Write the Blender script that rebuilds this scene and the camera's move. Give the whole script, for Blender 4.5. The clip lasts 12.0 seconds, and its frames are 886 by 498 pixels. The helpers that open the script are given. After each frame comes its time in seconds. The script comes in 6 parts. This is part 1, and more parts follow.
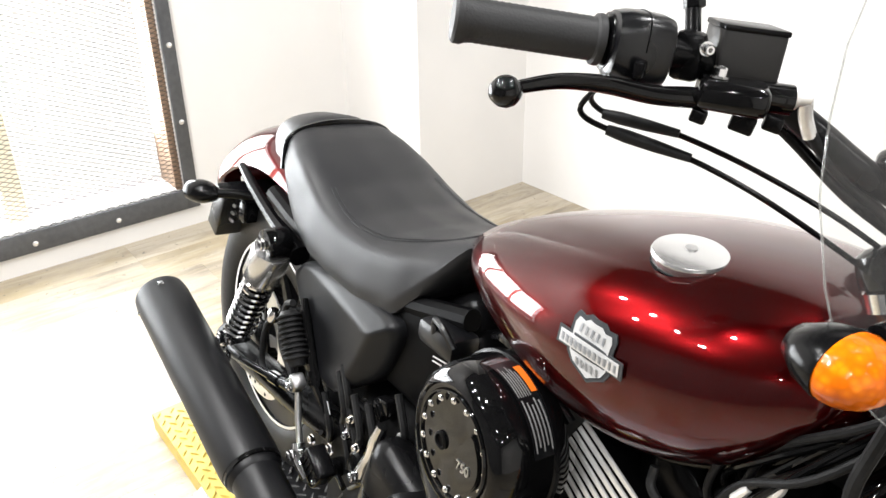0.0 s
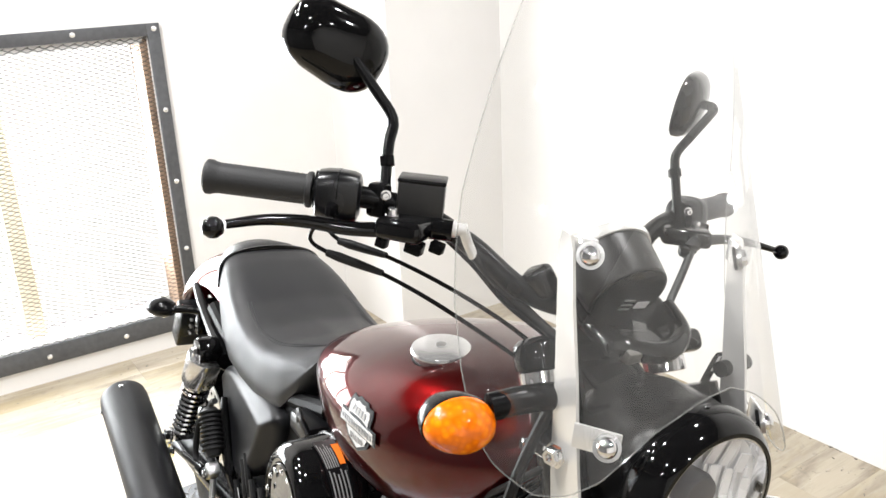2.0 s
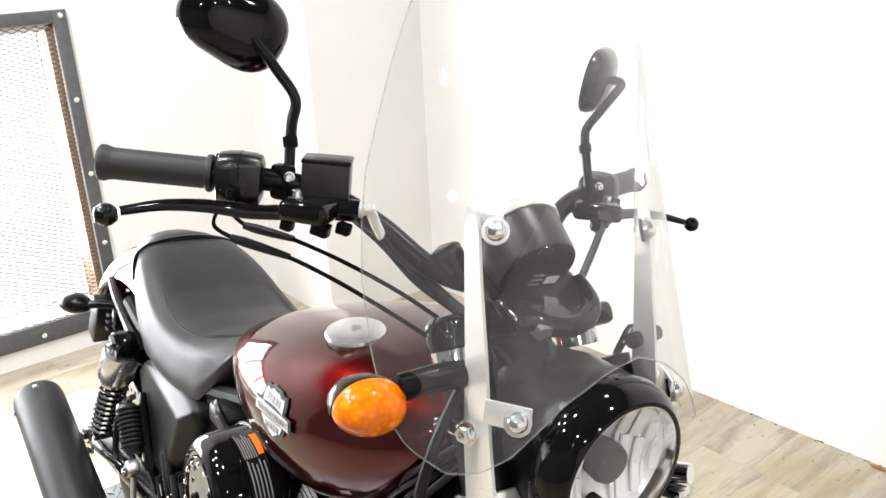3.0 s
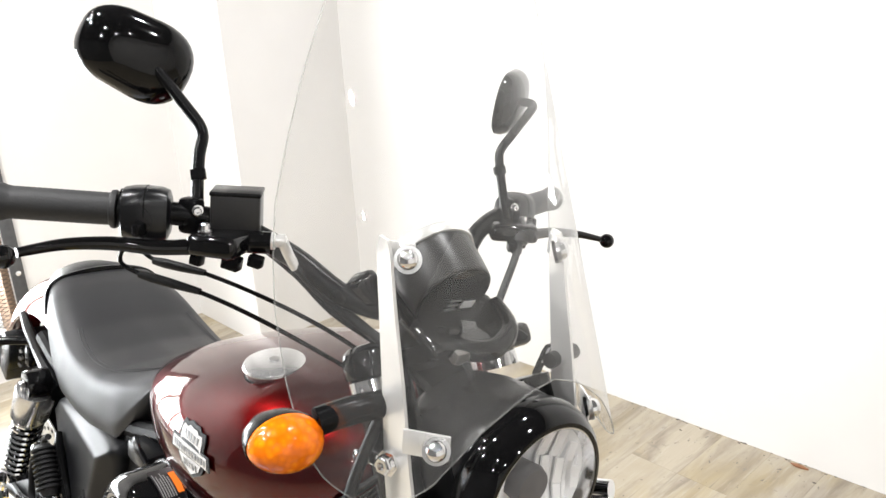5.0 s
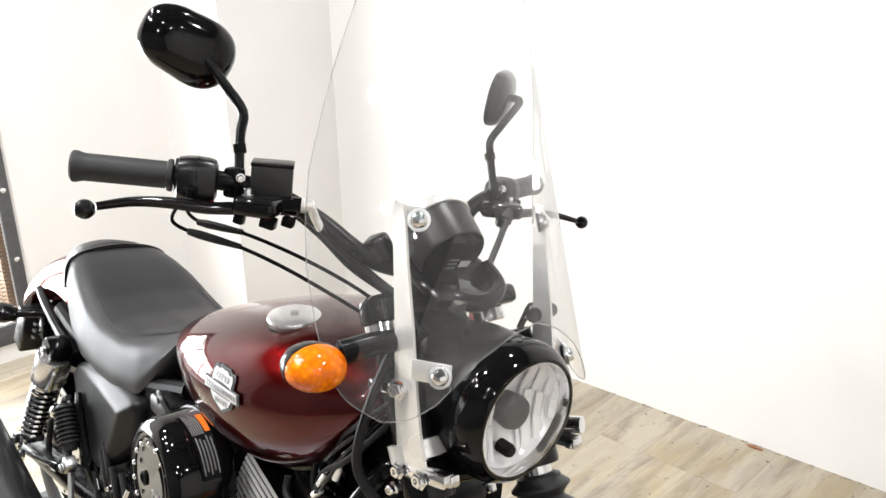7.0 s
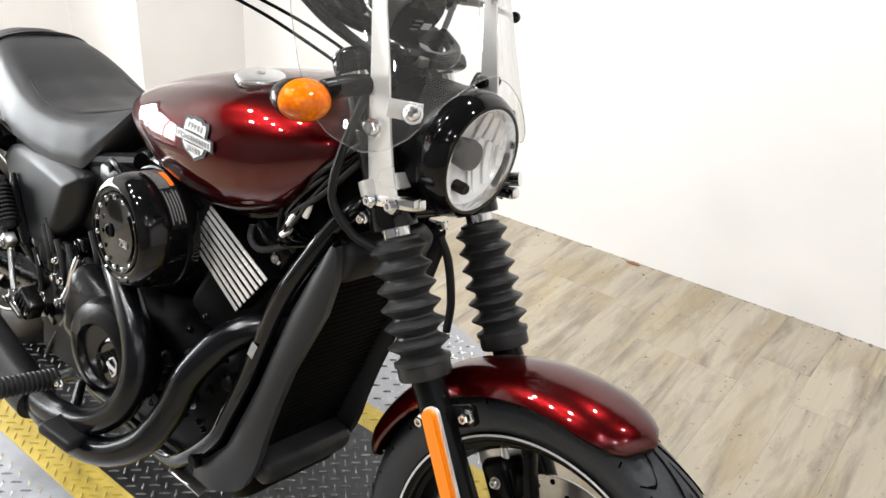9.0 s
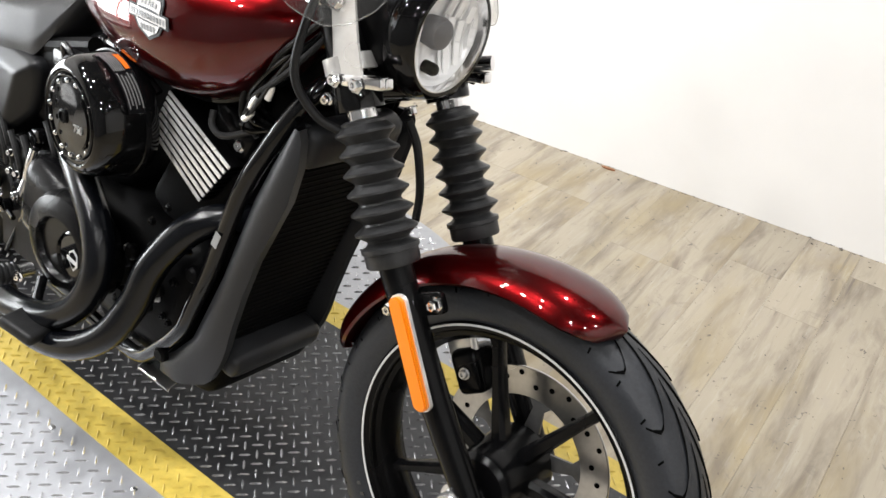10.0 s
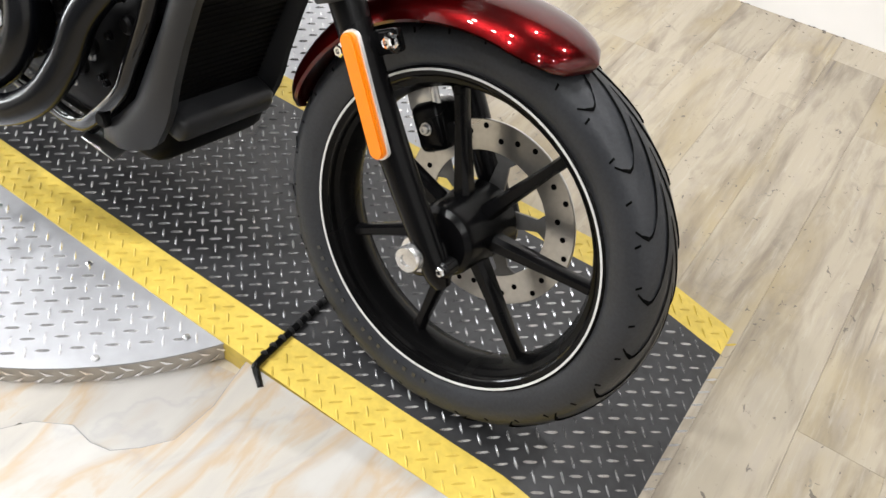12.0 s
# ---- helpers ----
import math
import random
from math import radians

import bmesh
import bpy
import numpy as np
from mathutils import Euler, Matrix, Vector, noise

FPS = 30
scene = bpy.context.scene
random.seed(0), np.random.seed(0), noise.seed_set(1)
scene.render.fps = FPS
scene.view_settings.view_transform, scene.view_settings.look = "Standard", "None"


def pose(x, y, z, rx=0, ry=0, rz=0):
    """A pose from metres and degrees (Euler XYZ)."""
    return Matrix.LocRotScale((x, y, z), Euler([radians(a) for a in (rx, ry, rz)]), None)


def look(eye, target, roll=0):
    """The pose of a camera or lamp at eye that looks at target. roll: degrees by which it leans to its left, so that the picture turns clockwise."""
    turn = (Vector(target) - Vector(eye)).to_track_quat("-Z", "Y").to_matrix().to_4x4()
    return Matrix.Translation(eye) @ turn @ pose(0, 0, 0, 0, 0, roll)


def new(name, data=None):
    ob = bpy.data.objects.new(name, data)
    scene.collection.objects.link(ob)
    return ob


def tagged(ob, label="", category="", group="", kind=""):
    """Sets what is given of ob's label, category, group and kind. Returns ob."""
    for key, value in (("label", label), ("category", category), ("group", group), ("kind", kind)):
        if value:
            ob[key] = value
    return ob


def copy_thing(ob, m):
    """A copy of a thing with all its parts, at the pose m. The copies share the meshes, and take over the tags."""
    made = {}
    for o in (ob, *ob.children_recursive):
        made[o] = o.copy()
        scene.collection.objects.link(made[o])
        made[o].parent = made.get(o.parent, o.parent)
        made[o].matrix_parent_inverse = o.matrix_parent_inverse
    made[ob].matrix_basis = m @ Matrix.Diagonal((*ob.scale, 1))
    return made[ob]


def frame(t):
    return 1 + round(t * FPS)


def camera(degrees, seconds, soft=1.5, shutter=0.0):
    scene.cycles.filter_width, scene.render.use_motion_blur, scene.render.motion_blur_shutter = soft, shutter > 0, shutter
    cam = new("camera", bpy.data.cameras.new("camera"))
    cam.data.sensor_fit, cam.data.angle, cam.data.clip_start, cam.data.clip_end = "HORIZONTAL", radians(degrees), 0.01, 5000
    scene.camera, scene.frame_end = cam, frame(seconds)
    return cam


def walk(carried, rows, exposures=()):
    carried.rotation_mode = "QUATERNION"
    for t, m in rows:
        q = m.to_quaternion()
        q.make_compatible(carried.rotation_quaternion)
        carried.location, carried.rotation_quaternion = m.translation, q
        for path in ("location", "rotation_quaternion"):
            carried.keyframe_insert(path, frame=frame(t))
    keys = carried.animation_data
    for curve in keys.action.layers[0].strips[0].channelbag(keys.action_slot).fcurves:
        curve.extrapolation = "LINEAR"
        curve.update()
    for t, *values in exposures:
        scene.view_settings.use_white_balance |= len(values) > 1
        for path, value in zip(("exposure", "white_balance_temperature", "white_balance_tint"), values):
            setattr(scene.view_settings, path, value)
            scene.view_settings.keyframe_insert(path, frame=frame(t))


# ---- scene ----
# camera path: seconds, eye, target, roll
cam = camera(55.37, 12.0)
PATH = [
    (0, (-0.1516, -0.5344, 1.2626), (-0.8499, 0.0078, 0.7954), -0.69),
    (0.2, (-0.0821, -0.5063, 1.2658), (-0.8222, -0.0036, 0.8190), -1.26),
    (0.5, (0.0707, -0.4910, 1.3090), (-0.7207, -0.0243, 0.9144), -0.07),
    (1, (0.1736, -0.4567, 1.3418), (-0.6378, 0.0076, 0.9866), -3.33),
    (1.5, (0.1933, -0.4367, 1.3387), (-0.6069, 0.0581, 0.9996), -2.92),
    (2, (0.2044, -0.4225, 1.3333), (-0.5816, 0.0991, 1.0015), -2.45),
    (2.5, (0.2096, -0.4073, 1.3256), (-0.5502, 0.1443, 0.9813), -2.48),
    (3, (0.2137, -0.3968, 1.3220), (-0.5222, 0.1827, 0.9719), -2.75),
    (3.5, (0.2167, -0.3910, 1.3244), (-0.5051, 0.2084, 0.9785), -2.83),
    (5.5, (0.2275, -0.3783, 1.3362), (-0.4470, 0.2810, 1.0040), -2.77),
    (6, (0.2414, -0.3947, 1.3386), (-0.4252, 0.2764, 1.0141), -2.42),
    (6.5, (0.2736, -0.4277, 1.3419), (-0.4050, 0.2306, 1.0162), -2.35),
    (6.7, (0.2937, -0.4586, 1.3444), (-0.3862, 0.1992, 1.0202), -1.80),
    (8.3, (0.3559, -0.7292, 1.2954), (-0.1873, 0.0045, 0.8873), 1.59),
    (8.5, (0.3530, -0.7247, 1.2820), (-0.1806, 0.0059, 0.8560), 2.55),
    (9, (0.3544, -0.7259, 1.2549), (-0.1575, -0.0060, 0.7862), 4.21),
    (9.5, (0.3597, -0.7211, 1.2253), (-0.1266, -0.0108, 0.7164), 4.87),
    (10, (0.3607, -0.7117, 1.2047), (-0.0938, -0.0118, 0.6538), 5.65),
    (10.5, (0.3665, -0.7062, 1.1666), (-0.0538, -0.0330, 0.5582), 6.06),
    (11, (0.3738, -0.7034, 1.1321), (-0.0084, -0.0435, 0.4853), 7.93),
    (11.5, (0.3824, -0.7030, 1.1000), (0.0310, -0.0581, 0.4212), 9.41),
    (12, (0.3892, -0.7022, 1.0851), (0.0460, -0.0831, 0.3788), 7.67),
]
walk(cam, [(t, look(eye, target, roll)) for t, eye, target, roll in PATH], exposures=((0.0, 0.02), (0.5, 0.03), (1.5, 0.03), (6.5, -0.04), (8.5, -0.1), (10.5, 0.02), (12.0, 0.12)))

# ---------------------------------------------------------------- world and lights
world = bpy.data.worlds.new("sky")
scene.world = world
world.use_nodes = True
sky = world.node_tree.nodes.new("ShaderNodeTexSky")
sky.sky_type, sky.sun_disc, sky.sun_elevation, sky.sun_rotation = "NISHITA", False, radians(40), radians(90)
world.node_tree.links.new(sky.outputs[0], world.node_tree.nodes["Background"].inputs[0])
world.node_tree.nodes["Background"].inputs[1].default_value = 0.12
scene.view_settings.exposure = 0.0

CEIL = 2.75
FLOOR = -0.045


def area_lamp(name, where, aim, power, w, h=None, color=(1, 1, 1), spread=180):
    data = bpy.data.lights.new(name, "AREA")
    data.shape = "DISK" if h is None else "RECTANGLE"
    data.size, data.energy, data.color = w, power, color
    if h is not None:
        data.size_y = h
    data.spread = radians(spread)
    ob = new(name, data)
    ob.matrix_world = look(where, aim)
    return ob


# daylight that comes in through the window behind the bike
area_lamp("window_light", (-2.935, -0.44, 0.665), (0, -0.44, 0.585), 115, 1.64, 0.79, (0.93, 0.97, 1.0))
# round spot lamps of the ceiling; the last three are unseen, added to brighten the front wall
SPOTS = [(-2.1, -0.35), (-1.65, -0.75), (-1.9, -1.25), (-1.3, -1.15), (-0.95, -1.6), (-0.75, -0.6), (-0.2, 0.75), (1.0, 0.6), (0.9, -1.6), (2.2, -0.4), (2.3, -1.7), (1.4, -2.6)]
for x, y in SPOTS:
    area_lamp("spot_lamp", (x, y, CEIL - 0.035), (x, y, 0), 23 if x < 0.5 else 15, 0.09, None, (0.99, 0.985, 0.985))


# ---------------------------------------------------------------- materials
def nodes_of(name):
    m = bpy.data.materials.new(name)
    m.use_nodes = True
    return m, m.node_tree.nodes, m.node_tree.links, m.node_tree.nodes["Principled BSDF"]


def surface(name, base, rough, metal=0.0, vary=0.12, grain=60.0, patch=5.0, bump=0.0, coat=0.0, rough_vary=0.08, stretch=(1, 1, 1), per_object=0.0, spec=0.5):
    """A painted, metal or rubber surface with fine grain and broad wear."""
    m, n, link, b = nodes_of(name)
    co = n.new("ShaderNodeTexCoord")
    mp = n.new("ShaderNodeMapping")
    mp.inputs["Scale"].default_value = stretch
    link.new(co.outputs["Object"], mp.inputs[0])
    fine, broad = n.new("ShaderNodeTexNoise"), n.new("ShaderNodeTexNoise")
    fine.inputs["Scale"].default_value, broad.inputs["Scale"].default_value = grain, patch
    fine.inputs["Detail"].default_value, broad.inputs["Detail"].default_value = 4, 3
    for t in (fine, broad):
        link.new(mp.outputs[0], t.inputs["Vector"])
    mix = n.new("ShaderNodeMath")
    mix.operation = "ADD"
    link.new(fine.outputs["Fac"], mix.inputs[0]), link.new(broad.outputs["Fac"], mix.inputs[1])
    ramp = n.new("ShaderNodeMapRange")
    ramp.inputs["From Min"].default_value, ramp.inputs["From Max"].default_value = 0.6, 1.4
    ramp.inputs["To Min"].default_value, ramp.inputs["To Max"].default_value = 1 - vary, 1 + vary
    link.new(mix.outputs[0], ramp.inputs["Value"])
    last = ramp.outputs[0]
    if per_object:
        info = n.new("ShaderNodeObjectInfo")
        rr = n.new("ShaderNodeMapRange")
        rr.inputs["To Min"].default_value, rr.inputs["To Max"].default_value = 1 - per_object, 1 + per_object
        link.new(info.outputs["Random"], rr.inputs["Value"])
        mul = n.new("ShaderNodeMath")
        mul.operation = "MULTIPLY"
        link.new(last, mul.inputs[0]), link.new(rr.outputs[0], mul.inputs[1])
        last = mul.outputs[0]
    col = n.new("ShaderNodeVectorMath")
    col.operation = "SCALE"
    col.inputs[0].default_value = base
    link.new(last, col.inputs["Scale"])
    link.new(col.outputs[0], b.inputs["Base Color"])
    b.inputs["Metallic"].default_value, b.inputs["Specular IOR Level"].default_value = metal, spec
    rg = n.new("ShaderNodeMapRange")
    rg.inputs["From Min"].default_value, rg.inputs["From Max"].default_value = 0.3, 0.7
    rg.inputs["To Min"].default_value, rg.inputs["To Max"].default_value = max(rough - rough_vary, 0.02), rough + rough_vary
    link.new(broad.outputs["Fac"], rg.inputs["Value"])
    link.new(rg.outputs[0], b.inputs["Roughness"])
    if coat:
        b.inputs["Coat Weight"].default_value, b.inputs["Coat Roughness"].default_value = coat, 0.03
    if bump:
        bp = n.new("ShaderNodeBump")
        bp.inputs["Strength"].default_value, bp.inputs["Distance"].default_value = bump, 0.002
        link.new(fine.outputs["Fac"], bp.inputs["Height"])
        link.new(bp.outputs[0], b.inputs["Normal"])
    return m


def flake_paint(name, base, edge):
    """Candy paint: metal flake under a clear coat."""
    m, n, link, b = nodes_of(name)
    co = n.new("ShaderNodeTexCoord")
    vo = n.new("ShaderNodeTexVoronoi")
    vo.inputs["Scale"].default_value = 2200
    link.new(co.outputs["Object"], vo.inputs["Vector"])
    lw = n.new("ShaderNodeMapRange")
    lw.inputs["To Min"].default_value, lw.inputs["To Max"].default_value = 0.0, 0.35
    link.new(vo.outputs["Distance"], lw.inputs["Value"])
    mix = n.new("ShaderNodeMix")
    mix.data_type = "RGBA"
    mix.inputs[6].default_value, mix.inputs[7].default_value = (*base, 1), (*edge, 1)
    link.new(lw.outputs[0], mix.inputs[0])
    link.new(mix.outputs[2], b.inputs["Base Color"])
    b.inputs["Metallic"].default_value, b.inputs["Roughness"].default_value = 0.9, 0.28
    b.inputs["Specular Tint"].default_value = (0.35, 0.03, 0.04, 1)
    b.inputs["Coat Weight"].default_value, b.inputs["Coat Roughness"].default_value = 1.0, 0.02
    return m


def thin_sheet(name, tint, haze, gloss=0.45, floor_gloss=0.035, power=3.6, veil=0.0):
    """A thin clear plastic sheet that lets light straight through, with its own gloss."""
    m, n, link, b = nodes_of(name)
    out = n["Material Output"]
    tr, gl, lw, mix = n.new("ShaderNodeBsdfTransparent"), n.new("ShaderNodeBsdfGlossy"), n.new("ShaderNodeLayerWeight"), n.new("ShaderNodeMixShader")
    tr.inputs[0].default_value = (*tint, 1)
    gl.inputs["Roughness"].default_value = haze
    po, mu = n.new("ShaderNodeMath"), n.new("ShaderNodeMath")
    po.operation, mu.operation = "POWER", "MULTIPLY_ADD"
    po.inputs[1].default_value, mu.inputs[1].default_value, mu.inputs[2].default_value = power, gloss, floor_gloss
    lw.inputs["Blend"].default_value = 0.5
    link.new(lw.outputs["Facing"], po.inputs[0]), link.new(po.outputs[0], mu.inputs[0])
    link.new(mu.outputs[0], mix.inputs[0]), link.new(tr.outputs[0], mix.inputs[1]), link.new(gl.outputs[0], mix.inputs[2])
    last = mix.outputs[0]
    if veil:
        di, tl, both_sides, mx = n.new("ShaderNodeBsdfDiffuse"), n.new("ShaderNodeBsdfTranslucent"), n.new("ShaderNodeMixShader"), n.new("ShaderNodeMixShader")
        for q in (di, tl):
            q.inputs[0].default_value = (0.85, 0.84, 0.82, 1)
        both_sides.inputs[0].default_value, mx.inputs[0].default_value = 0.5, veil
        link.new(di.outputs[0], both_sides.inputs[1]), link.new(tl.outputs[0], both_sides.inputs[2])
        link.new(last, mx.inputs[1]), link.new(both_sides.outputs[0], mx.inputs[2])
        last = mx.outputs[0]
    link.new(last, out.inputs[0])
    return m


def glow(name, color, strength):
    m, n, link, b = nodes_of(name)
    b.inputs["Base Color"].default_value = (*color, 1)
    b.inputs["Emission Color"].default_value, b.inputs["Emission Strength"].default_value = (*color, 1), strength
    return m


def amber_lens(name):
    """Moulded amber plastic: cells of lighter and deeper orange under a smooth gloss."""
    m, n, link, b = nodes_of(name)
    co, vo, no, r = n.new("ShaderNodeTexCoord"), n.new("ShaderNodeTexVoronoi"), n.new("ShaderNodeTexNoise"), n.new("ShaderNodeValToRGB")
    vo.inputs["Scale"].default_value, no.inputs["Scale"].default_value = 150, 32
    ad = n.new("ShaderNodeMath")
    ad.operation = "MULTIPLY_ADD"
    ad.inputs[1].default_value = 0.3
    for t in (vo, no):
        link.new(co.outputs["Object"], t.inputs["Vector"])
    link.new(vo.outputs["Distance"], ad.inputs[0]), link.new(no.outputs["Fac"], ad.inputs[2]), link.new(ad.outputs[0], r.inputs[0])
    e = r.color_ramp.elements
    e[0].position, e[0].color = 0.42, (0.95, 0.29, 0.003, 1)
    e[1].position, e[1].color = 0.98, (0.45, 0.07, 0.001, 1)
    x = e.new(0.62)
    x.color = (0.78, 0.165, 0.0015, 1)
    link.new(r.outputs[0], b.inputs["Base Color"])
    b.inputs["Roughness"].default_value, b.inputs["Coat Weight"].default_value, b.inputs["Coat Roughness"].default_value = 0.14, 0.0, 0.02
    b.inputs["Specular IOR Level"].default_value = 0.4
    bp = n.new("ShaderNodeBump")
    bp.inputs["Strength"].default_value, bp.inputs["Distance"].default_value = 0.12, 0.003
    link.new(vo.outputs["Distance"], bp.inputs["Height"]), link.new(bp.outputs[0], b.inputs["Normal"])
    return m


def plank_wood(name):
    """Worn vinyl wood: cream ground, taupe streaks, yellowed patches, thin dark scratches and specks, each plank shifted."""
    m, n, link, b = nodes_of(name)
    co, info = n.new("ShaderNodeTexCoord"), n.new("ShaderNodeObjectInfo")
    shift = n.new("ShaderNodeVectorMath")
    shift.operation = "SCALE"
    shift.inputs[0].default_value = (31, 17, 5)
    link.new(info.outputs["Random"], shift.inputs["Scale"])

    def noise(sx, sy, scale, detail, rough, bend):
        mp, t = n.new("ShaderNodeMapping"), n.new("ShaderNodeTexNoise")
        mp.inputs["Scale"].default_value = (sx, sy, 1)
        link.new(co.outputs["Object"], mp.inputs[0]), link.new(shift.outputs[0], mp.inputs["Location"])
        link.new(mp.outputs[0], t.inputs["Vector"])
        t.inputs["Scale"].default_value, t.inputs["Detail"].default_value = scale, detail
        t.inputs["Roughness"].default_value, t.inputs["Distortion"].default_value = rough, bend
        return t.outputs["Fac"]

    def layer(below, fac, lo, hi, color, strength):
        rg, mx = n.new("ShaderNodeMapRange"), n.new("ShaderNodeMix")
        rg.inputs["From Min"].default_value, rg.inputs["From Max"].default_value = lo, hi
        rg.inputs["To Max"].default_value = strength
        mx.data_type = "RGBA"
        link.new(fac, rg.inputs["Value"]), link.new(rg.outputs[0], mx.inputs[0])
        if isinstance(below, tuple):
            mx.inputs[6].default_value = below
        else:
            link.new(below, mx.inputs[6])
        mx.inputs[7].default_value = color
        return mx.outputs[2]

    grain = noise(46, 3.2, 1.6, 8, 0.7, 0.2)
    c = layer((0.40, 0.350, 0.270, 1), noise(15, 2.6, 1.0, 9, 0.62, 0.5), 0.44, 0.64, (0.205, 0.170, 0.128, 1), 0.95)
    c = layer(c, noise(7, 2.2, 1.0, 6, 0.6, 0.4), 0.48, 0.66, (0.37, 0.300, 0.175, 1), 0.7)
    c = layer(c, noise(9, 3.0, 1.3, 7, 0.6, 0.3), 0.56, 0.7, (0.36, 0.318, 0.27, 1), 0.7)
    c = layer(c, grain, 0.55, 0.75, (0.24, 0.21, 0.17, 1), 0.5)
    c = layer(c, grain, 0.45, 0.3, (0.5, 0.465, 0.4, 1), 0.45)
    c = layer(c, noise(60, 2.0, 1.0, 2, 0.5, 0.1), 0.7, 0.76, (0.15, 0.13, 0.11, 1), 0.7)
    c = layer(c, noise(30, 22, 1.0, 3, 0.55, 0.6), 0.7, 0.76, (0.16, 0.15, 0.14, 1), 0.75)
    c = layer(c, noise(3.2, 1.3, 1.0, 5, 0.6, 0.5), 0.52, 0.68, (0.29, 0.228, 0.125, 1), 0.45)
    c = layer(c, noise(8, 7, 1.0, 6, 0.7, 1.2), 0.6, 0.72, (0.15, 0.135, 0.115, 1), 0.5)
    c = layer(c, noise(70, 48, 1.0, 2, 0.5, 0.8), 0.69, 0.73, (0.09, 0.08, 0.07, 1), 0.8)
    tone, mul = n.new("ShaderNodeMapRange"), n.new("ShaderNodeVectorMath")
    tone.inputs["To Min"].default_value, tone.inputs["To Max"].default_value = 0.94, 1.06
    mul.operation = "SCALE"
    link.new(info.outputs["Random"], tone.inputs["Value"])
    link.new(c, mul.inputs[0]), link.new(tone.outputs[0], mul.inputs["Scale"]), link.new(mul.outputs[0], b.inputs["Base Color"])
    rg = n.new("ShaderNodeMapRange")
    rg.inputs["To Min"].default_value, rg.inputs["To Max"].default_value = 0.24, 0.5
    link.new(grain, rg.inputs["Value"]), link.new(rg.outputs[0], b.inputs["Roughness"])
    bp = n.new("ShaderNodeBump")
    bp.inputs["Strength"].default_value, bp.inputs["Distance"].default_value = 0.2, 0.002
    link.new(grain, bp.inputs["Height"]), link.new(bp.outputs[0], b.inputs["Normal"])
    return m


def stone_sheet(name):
    """Pale layered stone with ochre bands."""
    m, n, link, b = nodes_of(name)
    co, mp = n.new("ShaderNodeTexCoord"), n.new("ShaderNodeMapping")
    mp.inputs["Rotation"].default_value, mp.inputs["Scale"].default_value = (0, 0, radians(24)), (13, 3.6, 1)
    link.new(co.outputs["Object"], mp.inputs[0])
    t, r = n.new("ShaderNodeTexNoise"), n.new("ShaderNodeValToRGB")
    t.inputs["Scale"].default_value, t.inputs["Detail"].default_value, t.inputs["Distortion"].default_value = 0.9, 9, 0.5
    link.new(mp.outputs[0], t.inputs["Vector"]), link.new(t.outputs["Fac"], r.inputs[0])
    e = r.color_ramp.elements
    e[0].position, e[0].color = 0.26, (0.232, 0.223, 0.206, 1)
    e[1].position, e[1].color = 0.74, (0.390, 0.378, 0.357, 1)
    for p, c in ((0.38, (0.332, 0.315, 0.288, 1)), (0.46, (0.357, 0.336, 0.301, 1)), (0.51, (0.349, 0.273, 0.189, 1)), (0.545, (0.340, 0.298, 0.245, 1)), (0.62, (0.357, 0.344, 0.323, 1))):
        x = e.new(p)
        x.color = c
    vn, vr, vm = n.new("ShaderNodeTexNoise"), n.new("ShaderNodeValToRGB"), n.new("ShaderNodeMix")
    vn.inputs["Scale"].default_value, vn.inputs["Detail"].default_value, vn.inputs["Distortion"].default_value = 2.6, 8, 0.6
    link.new(co.outputs["Object"], vn.inputs["Vector"]), link.new(vn.outputs["Fac"], vr.inputs[0])
    q = vr.color_ramp.elements
    q[0].position, q[0].color, q[1].position, q[1].color = 0.489, (0, 0, 0, 1), 0.511, (0, 0, 0, 1)
    mid = q.new(0.5)
    mid.color = (0.24, 0.24, 0.24, 1)
    vm.data_type = "RGBA"
    vm.inputs[7].default_value = (0.21, 0.215, 0.23, 1)
    link.new(vr.outputs[0], vm.inputs[0]), link.new(r.outputs[0], vm.inputs[6]), link.new(vm.outputs[2], b.inputs["Base Color"])
    b.inputs["Roughness"].default_value = 0.42
    bp = n.new("ShaderNodeBump")
    bp.inputs["Strength"].default_value, bp.inputs["Distance"].default_value = 0.3, 0.003
    link.new(t.outputs["Fac"], bp.inputs["Height"]), link.new(bp.outputs[0], b.inputs["Normal"])
    return m


WALL = surface("wall_paint", (0.785, 0.772, 0.757), 0.6, vary=0.05, grain=3.0, patch=0.9, bump=0.05)
UNLIT_WALL = surface("unlit_wall_tone", (0.12, 0.12, 0.12), 0.7, vary=0.05, grain=120, patch=1.0)
DARK_CEIL = surface("dark_ceiling_paint", (0.08, 0.08, 0.08), 0.8, vary=0.05, grain=120, patch=1.0)
WOOD_FLOOR = plank_wood("washed_planks")
UNDERFLOOR = surface("dark_joint", (0.34, 0.30, 0.24), 0.8)
STONE = stone_sheet("layered_stone")
EDGE_SHADOW = surface("edge_shadow_grey", (0.16, 0.165, 0.175), 0.8, vary=0.4, grain=40, patch=12, bump=0.4)
PAINT = flake_paint("maroon_flake", (0.054, 0.001, 0.0014), (0.18, 0.004, 0.005))
GLOSS_BLACK = surface("gloss_black", (0.003, 0.003, 0.0032), 0.06, vary=0.2, grain=300, rough_vary=0.03, spec=0.33)
SATIN_BLACK = surface("satin_black", (0.003, 0.003, 0.0033), 0.25, vary=0.2, grain=400, bump=0.04, rough_vary=0.06, spec=0.15)
MATT_BLACK = surface("matt_black", (0.0045, 0.0047, 0.0055), 0.29, vary=0.25, grain=500, bump=0.05, spec=0.45)
